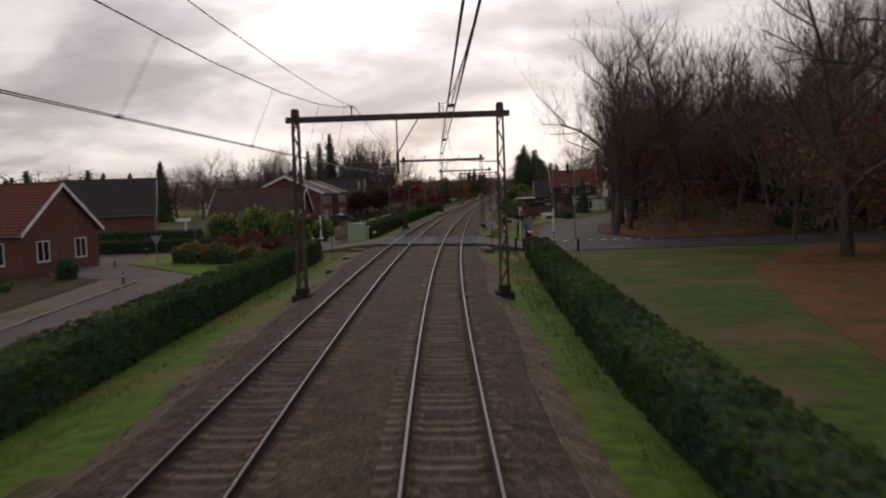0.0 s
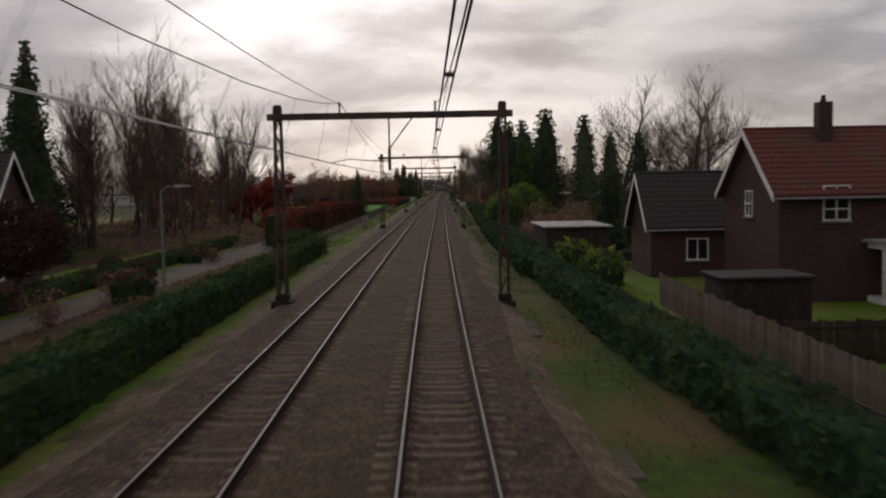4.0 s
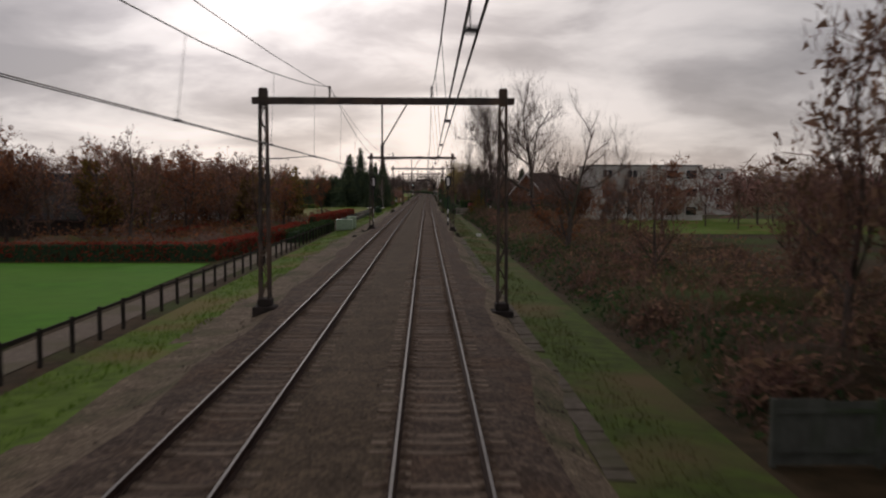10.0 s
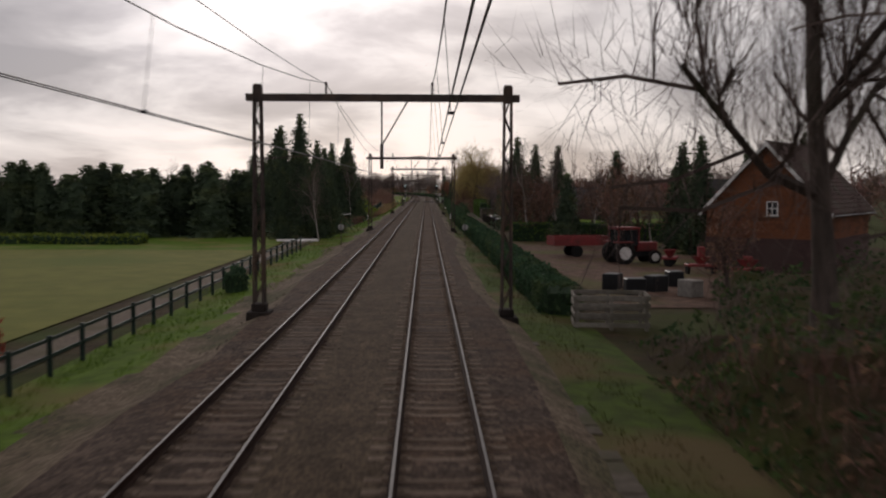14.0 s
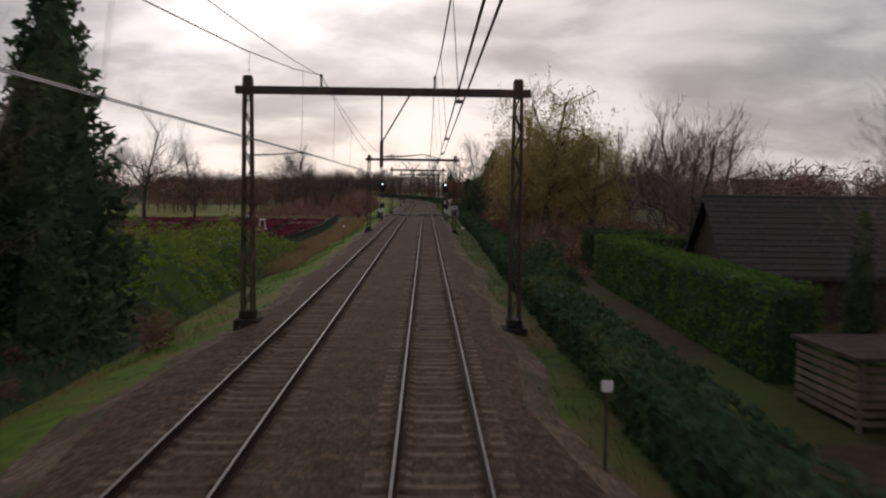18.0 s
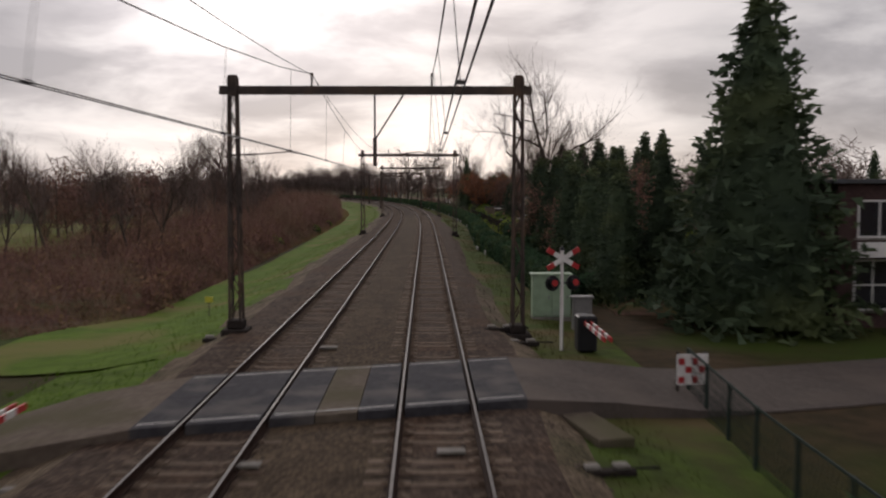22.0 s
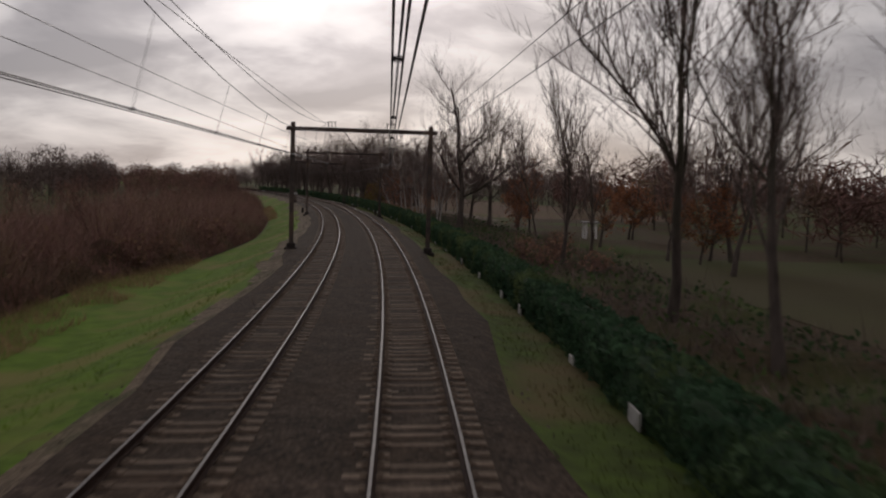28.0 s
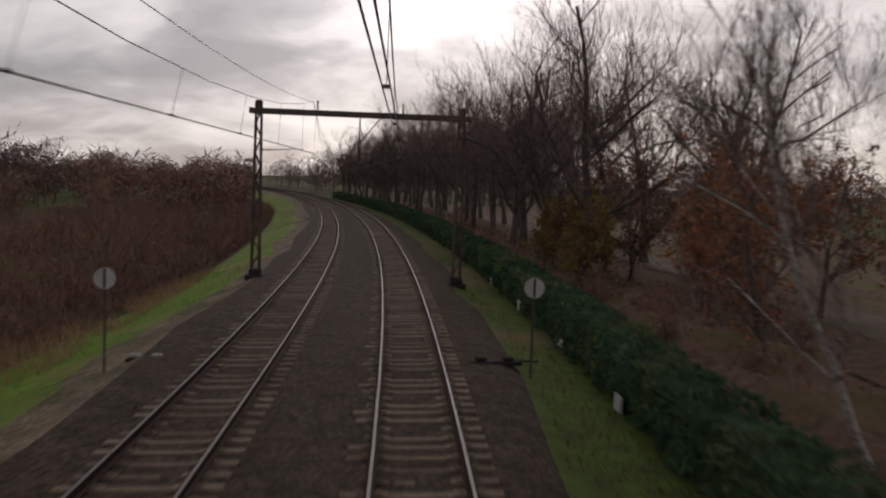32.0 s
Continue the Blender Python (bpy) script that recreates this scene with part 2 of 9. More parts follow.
M_PATH = material("gravel_path", (0.1615, 0.1305, 0.102), (0.114, 0.09, 0.07225), 5, (0.095, 0.0855, 0.051), 0.25, 0.95, 0.6, 30)
M_ASPHALT = material("asphalt", (0.058, 0.056, 0.059), (0.041, 0.040, 0.042), 18, (0.075, 0.072, 0.074), 0.22, 0.8, 0.3, 60, spec=0.12)
M_PAVING = material("brick_paving", (0.1062, 0.08925, 0.07905), (0.0765, 0.06375, 0.05695), 7, (0.1232, 0.1003, 0.085), 0.3, 0.85, 0.4, 40)
M_PANEL = material("crossing_panel", (0.064, 0.062, 0.068), (0.046, 0.045, 0.049), 6, (0.1134, 0.1037, 0.0972), 0.7, 0.9, 0.3, 40, spec=0.12)
M_KERB = material("concrete", (0.27, 0.25, 0.225), (0.19, 0.175, 0.155), 5, (0.13, 0.125, 0.10), 0.8, 0.9, 0.4, 30)
M_STEEL = material("weathered_steel", (0.07875, 0.0588, 0.04968), (0.0441, 0.03332, 0.02852), 3, (0.105, 0.0686, 0.04784), 0.9, 0.7, 0.15, 40, metal=0.25)
M_BASE = material("dark_concrete_base", (0.042, 0.034, 0.03), (0.024, 0.02, 0.018), 5, None, 1, 0.92, 0.5, 25)
M_WIRE = material("copper_wire", (0.05, 0.045, 0.043), (0.032, 0.029, 0.028), 2, rough=0.55, metal=0.5)
M_INSUL = material("insulator_glaze", (0.06, 0.04, 0.033), (0.04, 0.028, 0.024), 5, rough=0.35)
M_HEDGE = material("hedge_leaves", (0.050, 0.085, 0.034), (0.027, 0.050, 0.022), 1.2, (0.075, 0.105, 0.034), 0.25, 0.8, island=0.25, leaf=0.3)
# fill behind the leaves; its dark colour stands for the shade between them
M_HEDGESHADE = material("hedge_inner_shade", (0.0336, 0.0624, 0.0288), (0.0216, 0.0336, 0.0216), 5, None, 1, 0.95, 0.8, 12)
M_IVY = material("ivy_leaves", (0.0484, 0.0924, 0.0473), (0.0297, 0.0572, 0.0319), 1.0, (0.0792, 0.1078, 0.044), 0.3, 0.8, island=0.25, leaf=0.3)
M_GREENBUSH = material("light_evergreen_leaves", (0.150, 0.195, 0.036), (0.092, 0.132, 0.026), 0.7, (0.19, 0.21, 0.042), 0.3, 0.75, island=0.3, leaf=0.45)
M_BRIGHTHEDGE = material("bright_hedge_leaves", (0.085, 0.145, 0.034), (0.056, 0.100, 0.026), 1.2, (0.10, 0.16, 0.036), 0.25, 0.8, island=0.18, leaf=0.35)
M_BEECH = material("copper_beech_leaves", (0.3, 0.048, 0.0312), (0.18, 0.0336, 0.024), 1.4, (0.204, 0.066, 0.036), 0.3, 0.8, island=0.3, leaf=0.45)
M_BEECHDARK = material("dark_beech_leaves", (0.115, 0.040, 0.032), (0.065, 0.026, 0.022), 1.0, (0.185, 0.046, 0.034), 0.2, 0.8, island=0.4, leaf=0.45)
M_RUST = material("russet_leaves", (0.2916, 0.1205, 0.05832), (0.1654, 0.06998, 0.03888), 0.8, (0.1944, 0.1166, 0.0486), 0.25, 0.85, island=0.4, per_object=0.15, leaf=0.45)
M_BROWN = material("withered_leaves", (0.2378, 0.1397, 0.09501), (0.1341, 0.08105, 0.05868), 0.8, (0.1956, 0.1397, 0.07266), 0.25, 0.9, island=0.4, per_object=0.15, leaf=0.45)
M_GOLD = material("yellowed_leaves", (0.21, 0.145, 0.04), (0.13, 0.085, 0.028), 0.8, (0.13, 0.11, 0.035), 0.3, 0.85, island=0.35, per_object=0.1, leaf=0.45)
M_WILLOW = material("willow_leaves", (0.40, 0.32, 0.13), (0.27, 0.21, 0.085), 0.6, (0.235, 0.155, 0.082), 0.3, 0.85, island=0.3, leaf=0.45)
M_CONIFER = material("conifer_needles", (0.066, 0.0924, 0.0528), (0.0385, 0.055, 0.0363), 0.8, (0.0935, 0.1155, 0.0528), 0.3, 0.8, island=0.35, per_object=0.25, leaf=0.3)
M_CONLIGHT = material("light_conifer_needles", (0.0725, 0.1175, 0.03625), (0.04, 0.065, 0.02125), 0.8, None, 0.3, 0.8, island=0.4, leaf=0.45)
M_BARK = material("bark", (0.105, 0.083, 0.070), (0.056, 0.045, 0.039), 6, (0.0825, 0.0825, 0.0525), 0.5, 0.95, 0.8, 20, stretch=(1, 1, 0.25), per_object=0.15)
M_TWIG = material("bare_twigs", (0.165, 0.122, 0.105), (0.105, 0.080, 0.070), 1, None, 1, 0.95, per_object=0.2, island=0.2)
M_PURPLETWIG = material("reddish_twigs", (0.2157, 0.1168, 0.09649), (0.127, 0.07364, 0.06349), 0.8, (0.1905, 0.1396, 0.09141), 0.2, 0.95, per_object=0.2, island=0.3)
M_BIRCH = material("birch_bark", (0.46, 0.42, 0.38), (0.13, 0.11, 0.095), 4, (0.3, 0.27, 0.24), 0.9, 0.85, 0.3, 20, stretch=(1, 1, 2.2))
M_REED = material("dry_reed", (0.3, 0.2025, 0.1125), (0.195, 0.1275, 0.075), 1, (0.18, 0.15, 0.0675), 0.3, 0.9, island=0.35, leaf=0.45)
M_POST = material("fence_post_wood", (0.038, 0.032, 0.027), (0.022, 0.019, 0.016), 8, None, 1, 0.92, 0.4, 30)
M_GREENPOST = material("green_coated_steel", (0.012, 0.027, 0.02), (0.009, 0.02, 0.015), 5, rough=0.6)
M_PLANK = material("weathered_planks", (0.17, 0.13, 0.10), (0.105, 0.08, 0.062), 5, (0.11, 0.1, 0.075), 0.6, 0.9, 0.4, 25, stretch=(1, 1, 0.3), per_object=0.2)
M_PLANKDARK = material("dark_stained_planks", (0.06, 0.047, 0.04), (0.036, 0.028, 0.024), 5, None, 0.6, 0.88, 0.4, 25, stretch=(1, 1, 0.3), per_object=0.2)
M_BRICK = material("red_brick", (0.15, 0.068, 0.052), (0.105, 0.05, 0.04), 9, (0.125, 0.072, 0.058), 0.5, 0.9, 0.4, 25)
M_BRICKDARK = material("purple_brown_brick", (0.085, 0.052, 0.048), (0.058, 0.037, 0.035), 9, (0.075, 0.05, 0.045), 0.5, 0.9, 0.4, 25)
M_TILE = material("grey_roof_tiles", (0.05625, 0.05025, 0.051), (0.0375, 0.03375, 0.03525), 6, (0.0465, 0.0465, 0.036), 0.5, 0.75, 0.5, 16)
M_TILERED = material("red_roof_tiles", (0.155, 0.055, 0.045), (0.10, 0.037, 0.032), 6, (0.11, 0.06, 0.045), 0.5, 0.75, 0.5, 16)
M_TILEBROWN = material("brown_roof_tiles", (0.085, 0.052, 0.045), (0.055, 0.036, 0.032), 6, (0.07, 0.06, 0.045), 0.5, 0.8, 0.5, 16)
M_WHITE = material("white_paint", (0.72, 0.70, 0.67), (0.62, 0.60, 0.57), 4, (0.55, 0.53, 0.49), 1.5, 0.6)
M_SAND = material("sandy_plaster", (0.52, 0.42, 0.30), (0.45, 0.36, 0.25), 2, (0.31, 0.25, 0.18), 0.6, 0.9)
M_RENDER = material("white_render", (0.52, 0.50, 0.47), (0.44, 0.42, 0.39), 2, (0.38, 0.37, 0.33), 0.6, 0.9)
M_GLASS = material("dark_window_glass", (0.02, 0.022, 0.026), (0.014, 0.016, 0.02), 1, rough=0.06, spec=0.7)
M_BLACK = material("black_enamel", (0.012, 0.012, 0.014), (0.009, 0.009, 0.010), 3, rough=0.5)
M_RED = material("red_paint", (0.42, 0.032, 0.03), (0.33, 0.026, 0.026), 4, rough=0.55)
M_YELLOW = material("yellow_marker", (0.55, 0.52, 0.06), (0.46, 0.43, 0.05), 4, rough=0.6)
M_CABINET = material("pale_green_cabinet_paint", (0.27, 0.36, 0.245), (0.22, 0.30, 0.20), 3, (0.24, 0.30, 0.23), 0.8, 0.6)
M_GREY = material("grey_metal", (0.22, 0.215, 0.21), (0.17, 0.165, 0.16), 4, (0.13, 0.125, 0.12), 0.9, 0.55, metal=0.3)
M_SHEET = material("pale_sheet_roof", (0.34, 0.33, 0.31), (0.25, 0.24, 0.225), 3, (0.17, 0.165, 0.14), 0.7, 0.7)
M_BLUE = material("blue_enamel", (0.03, 0.085, 0.30), (0.025, 0.07, 0.25), 3, rough=0.5)
M_LAMPGREEN = material("lit_signal_lens", (0.75, 1.0, 0.92), (0.75, 1.0, 0.92), 1, rough=0.3, emit=3.0)
M_RUBBER = material("rubber", (0.02, 0.019, 0.018), (0.014, 0.013, 0.013), 5, rough=0.85)
M_WALLGREY = material("dark_grey_cladding", (0.075, 0.078, 0.088), (0.055, 0.058, 0.066), 3, (0.06, 0.06, 0.062), 0.6, 0.7)
M_GREENHOUSE = material("greenhouse_glass_roof", (0.50, 0.51, 0.52), (0.42, 0.43, 0.44), 1, None, 1, 0.35)


# ---------------------------------------------------------------- mesh tools
class Shape:
    """Gathers the vertices and faces of one part."""

    def __init__(self):
        self.v, self.f, self.count = [], [], 0

    def add(self, v, f):
        v = np.asarray(v, float).reshape(-1, 3)
        self.v.append(v)
        self.f += [tuple(int(i) + self.count for i in q) for q in f]
        self.count += len(v)
        return self

    def box(self, x0, x1, y0, y1, z0, z1, m=None):
        v = np.array([(x, y, z) for z in (z0, z1) for y in (y0, y1) for x in (x0, x1)], float)
        if m is not None:
            v = np.array([m @ Vector(p) for p in v])
        return self.add(v, [(0, 2, 3, 1), (4, 5, 7, 6), (0, 1, 5, 4), (2, 6, 7, 3), (0, 4, 6, 2), (1, 3, 7, 5)])

    def rod(self, a, b, r0, r1=None, n=6, cap=True):
        a, b = np.array(a, float), np.array(b, float)
        r1 = r0 if r1 is None else r1
        d = b - a
        d = d / (np.linalg.norm(d) + 1e-9)
        u = np.cross(d, (0, 0, 1) if abs(d[2]) < 0.9 else (1, 0, 0))
        u /= np.linalg.norm(u)
        w = np.cross(d, u)
        an = np.arange(n) * 2 * np.pi / n
        ring = np.cos(an)[:, None] * u + np.sin(an)[:, None] * w
        f = [(i, (i + 1) % n, n + (i + 1) % n, n + i) for i in range(n)]
        if cap:
            f += [tuple(range(n - 1, -1, -1)), tuple(range(n, 2 * n))]
        return self.add(np.concatenate([a + ring * r0, b + ring * r1]), f)

    def disc(self, c, r, axis, thick, n=20):
        c, axis = np.array(c, float), np.array(axis, float)
        return self.rod(c - axis * thick / 2, c + axis * thick / 2, r, r, n)

    def prism(self, pts, y0, y1):
        """An outline in x and z, drawn out from y0 to y1."""
        n = len(pts)
        v = [(x, y0, z) for x, z in pts] + [(x, y1, z) for x, z in pts]
        return self.add(v, [(i, (i + 1) % n, n + (i + 1) % n, n + i) for i in range(n)] + [tuple(range(n - 1, -1, -1)), tuple(range(n, 2 * n))])

    def mesh(self, name, mats, bevel=0.0, smooth=False):
        me = bpy.data.meshes.new(name)
        v = np.concatenate(self.v) if self.v else np.zeros((0, 3))
        me.from_pydata(v.tolist(), [], self.f)
        for m in mats if isinstance(mats, (list, tuple)) else [mats]:
            me.materials.append(m)
        if bevel:
            bm = bmesh.new()
            bm.from_mesh(me)
            bmesh.ops.recalc_face_normals(bm, faces=bm.faces)
            bmesh.ops.bevel(bm, geom=bm.edges[:], offset=bevel, segments=1, affect="EDGES", clamp_overlap=True)
            bm.to_mesh(me)
            bm.free()
        if smooth:
            me.polygons.foreach_set("use_smooth", [True] * len(me.polygons))
        me.update()
        return me


def part(name, shape, mats, parent, label="", bevel=0.0, smooth=False):
    """Links a shape as one mesh under a thing or a part."""
    ob = new(name, shape.mesh(name, mats, bevel, smooth) if isinstance(shape, Shape) else shape)
    ob.parent = parent
    return tagged(ob, label)


def thing(name, m, label, category, group="", kind=""):
    ob = new(name)
    ob.empty_display_size = 0.2
    ob.matrix_world = m
    ob.matrix_basis = m
    return tagged(ob, label, category, group, kind)


def solid(name, shape, mats, label="", category="", kind="structure", bevel=0.0, group="", smooth=False):
    ob = new(name, shape.mesh(name, mats, bevel, smooth) if isinstance(shape, Shape) else shape)
    return tagged(ob, label, category, group, kind)


def ribbon(profiles, ss):
    """Rows of (l, z) points, one row for each s: a sheet along the track."""
    n, k = len(ss), len(profiles[0])
    pr = np.array(profiles, float)
    v = many(np.repeat(ss, k), pr[:, :, 0].ravel(), pr[:, :, 1].ravel())
    f = [(i * k + j, i * k + j + 1, (i + 1) * k + j + 1, (i + 1) * k + j) for i in range(n - 1) for j in range(k - 1)]
    return Shape().add(v, f)


# heights of the ground beside the track
DROP_L = [(-200, 0.0), (560, 0.0), (600, -0.5), (640, -1.1), (715, -1.2), (738, -0.3), (758, -0.3), (775, -0.9), (900, -1.3), (1900, -1.3)]
DROP_R = [(-200, 0.0), (600, 0.0), (1900, 0.0)]
SHELF = [(-150.0, -0.85), (-13.0, -0.85), (-10.0, -0.82), (-8.2, -0.62), (-7.1, -0.55), (-6.3, -0.24), (-5.5, -0.185), (-4.95, -0.187), (-4.75, -0.208), (-3.43, -0.208), (-3.2, -0.187), (-0.9, -0.187), (-0.7, -0.208), (0.7, -0.208), (0.9, -0.187), (1.5, -0.19), (2.2, -0.25), (3.0, -0.55), (4.2, -0.62), (6.0, -0.75), (9.0, -0.8), (150.0, -0.85)]
_sl, _sz = [p[0] for p in SHELF], [p[1] for p in SHELF]


def gz(s, l):
    """Height of the ground."""
    z = np.interp(l, _sl, _sz)
    dl = np.interp(s, [p[0] for p in DROP_L], [p[1] for p in DROP_L]) * np.clip((-l - 7.4) / 4.5, 0, 1)
    dr = np.interp(s, [p[0] for p in DROP_R], [p[1] for p in DROP_R]) * np.clip((l - 4.5) / 4.5, 0, 1)
    return z + dl + dr


def g(s, l):
    return float(gz(s, l))


L_ALL = [-260, -150, -110, -80, -60, -45, -35, -28, -22, -17, -14, -13, -11.9, -10.9, -10, -9, -8.6, -8.2, -7.8, -7.4, -7.1, -6.7, -6.3, -5.9, -5.2, -4.95, -4.75, -4.09, -3.43, -3.2, -2, -0.9, -0.7, 0, 0.7, 0.9, 1.3, 1.8, 2.2, 2.6, 3.0, 3.5, 4.2, 4.5, 5.2, 6.0, 7.5, 9, 11, 14, 18, 23, 30, 40, 55, 75, 105, 150.0, 260.0]


def patch(name, s0, s1, left, right, mat, lift=0.03, step=4.0, cells=8, label="", category="", kind="structure", close=True, tuck=False):
    """A surface laid on the ground between two lines, each a number or a list of (s, l)."""
    ss = np.linspace(s0, s1, max(2, int(abs(s1 - s0) / step) + 1))

    def line(q, s):
        return q if isinstance(q, (int, float)) else float(np.interp(s, [p[0] for p in q], [p[1] for p in q]))

    rows = []
    fixed = isinstance(left, (int, float)) and isinstance(right, (int, float))
    for s in ss:
        a, b = line(left, s), line(right, s)
        ls = np.linspace(a, b, cells + 1)
        knots = [q for q in L_ALL if min(a, b) + 0.05 < q < max(a, b) - 0.05] if fixed else []
        ls = np.array(sorted(set(ls.tolist()) | set(knots), reverse=a > b)) if fixed else ls
        rows.append([(l, gz(s, l) + (lift if not tuck or 0 < i < len(ls) - 1 else -0.06)) for i, l in enumerate(ls)])
    sh = ribbon(rows, ss)
    return solid(name, sh, mat, label, category, kind)

# ---------------------------------------------------------------- ground
S_ALL = np.arange(-120.0, 1561.0, 6.0)


def wob(s, l, a=0.05):
    return a * (noise.noise(Vector((s * 0.11, l * 0.3, 1.7))) + 0.5 * noise.noise(Vector((s * 0.37, l * 0.7, 4.1))))


rows = []
for s in S_ALL:
    rows.append([(l + (1.1 * wob(s, 9.0 * (1 if l > 0 else -1), 0.6) if 2.1 < abs(l + 2) - 2 < 6 else 0), gz(s, l) + (wob(s, l, 0.05) if 5.2 < abs(l + 2) < 6.6 else wob(s, l, 0.006)) + (math.sin(cant(s)) * (l + (4.09 if l < -2 else 0)) if -5.3 < l < 1.3 and l != -2 else 0) - (2.6 if abs(l) == 260 else 0)) for l in L_ALL])
sh = ribbon(rows, S_ALL)
# the country beyond, out to the horizon
sh.add([(-4500, -4500, -3.2), (4500, -4500, -3.2), (4500, 4500, -3.2), (-4500, 4500, -3.2)], [(0, 1, 2, 3)])
me = sh.mesh("ground", [M_BALLAST, M_SHOULDER, M_GRASS, M_SOIL, M_COUNTRY, M_DULLGRASS, M_BALLASTDARK, M_SIXFOOT, M_BALLASTMID], smooth=True)
idx = []
for i in range(len(S_ALL) - 1):
    for j in range(len(L_ALL) - 1):
        l = (L_ALL[j] + L_ALL[j + 1]) / 2
        edge = np.interp(S_ALL[i], [-60, 150, 230, 430, 560, 675, 850, 950, 1020], [-7.3, -7.6, -8.3, -8.7, -7.5, -7.0, -7.9, -7.0, -7.9]) + 0.3 * math.sin(S_ALL[i] * 0.7)
        idx.append((6 if S_ALL[i] > 945 else 8 if S_ALL[i] > 870 or 55 < S_ALL[i] < 80 else 7 if -3.2 < l < -0.9 else 0) if -6.45 < l < (2.6 if S_ALL[i] > 770 else 2.2) else 1 if edge < l < (2.6 if S_ALL[i] > 770 else 3.0) else 2 if -10.6 < l < 0 else (5 if S_ALL[i] > 82 else 2) if 0 < l < (7.6 if 60 < S_ALL[i] < 134 else 6.3) else 3 if -45 < l < 45 else 4)
me.polygons.foreach_set("material_index", idx + [4])
solid("ground", me, None, "railway formation with ballast, sandy edges and grassy verges", "ground")

# ---------------------------------------------------------------- rails and sleepers
RAIL = [(-0.075, -0.172), (0.075, -0.172), (0.07, -0.155), (0.012, -0.135), (0.010, -0.045), (0.036, -0.03), (0.036, -0.004), (0.026, 0.0), (-0.026, 0.0), (-0.036, -0.004), (-0.036, -0.03), (-0.010, -0.045), (-0.012, -0.135), (-0.07, -0.155)]
S_RAIL = np.arange(-100.0, 1500.0, 5.0)
TRACKS = [("near_track", 0.0), ("far_track", -4.09)]


def rail_sheet(l0, track):
    rows = []
    for s in S_RAIL:
        c = cant(s)
        dz = (l0 - track) * math.sin(c)
        rows.append([(l0 + x, z + dz) for x, z in RAIL + RAIL[:1]])
    return ribbon(rows, S_RAIL)


for name, track in TRACKS:
    tr = thing(name, Matrix.Identity(4), "railway track of worn steel rails on concrete sleepers", "railway track", "pair of tracks")
    for side in (-0.7515, 0.7515):
        me = rail_sheet(track + side, track).mesh("rail", [M_RAILSIDE, M_RAILTOP])
        k = len(RAIL)
        me.polygons.foreach_set("material_index", [1 if i % k == 7 else 0 for i in range(len(me.polygons))])
        part("rail", me, None, tr, "rusty rail with a shiny running face")
    # concrete sleepers: two blocks joined by a lower waist
    sl = Shape()
    for x0, x1, z1 in ((-1.25, -0.45, 0.0), (0.45, 1.25, 0.0)):
        sl.add([(x0, -0.14, -0.12), (x1, -0.14, -0.12), (x1, 0.14, -0.12), (x0, 0.14, -0.12), (x0 + 0.03, -0.105, z1), (x1 - 0.03, -0.105, z1), (x1 - 0.03, 0.105, z1), (x0 + 0.03, 0.105, z1)],
               [(4, 5, 6, 7), (0, 1, 5, 4), (1, 2, 6, 5), (2, 3, 7, 6), (3, 0, 4, 7)])
    sl.add([(-0.5, -0.12, -0.12), (0.5, -0.12, -0.12), (0.5, 0.12, -0.12), (-0.5, 0.12, -0.12), (-0.5, -0.085, -0.022), (0.5, -0.085, -0.022), (0.5, 0.085, -0.022), (-0.5, 0.085, -0.022)],
           [(4, 5, 6, 7), (0, 1, 5, 4), (2, 3, 7, 6)])
    for x in (-0.88, -0.62, 0.62, 0.88):
        sl.add([(x - 0.07, -0.06, -0.01), (x + 0.07, -0.06, -0.01), (x + 0.07, 0.06, -0.01), (x - 0.07, 0.06, -0.01), (x - 0.04, -0.04, 0.035), (x + 0.04, -0.04, 0.035), (x + 0.04, 0.04, 0.035), (x - 0.04, 0.04, 0.035)], [(4, 5, 6, 7), (0, 1, 5, 4), (1, 2, 6, 5), (2, 3, 7, 6), (3, 0, 4, 7)])
    me = sl.mesh("sleeper", M_SLEEPER)
    base_v = np.concatenate(sl.v)
    rest = Shape()
    near = 300 if track == 0.0 else 150
    count = 0
    for s in np.arange(-100.0, 1300.0, 0.6):
        if 49.75 - 0.42 * track - 0.3 < s < 59.05 - 0.42 * track + 0.3 or 747.1 + 0.3 * track < s < 752.6 + 0.3 * track:
            continue
        c = cant(s)
        jit = 0.012 * math.sin(s * 12.9898)
        m = Matrix.LocRotScale(at(s, track, -0.178 + jit), Euler((0, -c, heading(s) + 0.004 * math.sin(s * 7.3))), (1, 1, 1))
        if 150.0 <= s and count < near:
            ob = new("sleeper", me)
            ob.parent = tr
            ob.matrix_basis = m
            count += 1
        elif s < -40 or s > 1180:
            rest.box(-1.25, 1.25, -0.12, 0.12, -0.12, 0.0, m)
        else:
            rest.add(base_v @ np.array(m.to_3x3()).T + np.array(m.translation), sl.f)
    tagged(part("sleeper_run", rest, M_SLEEPER, tr, "long run of concrete sleepers"), kind="stuff")

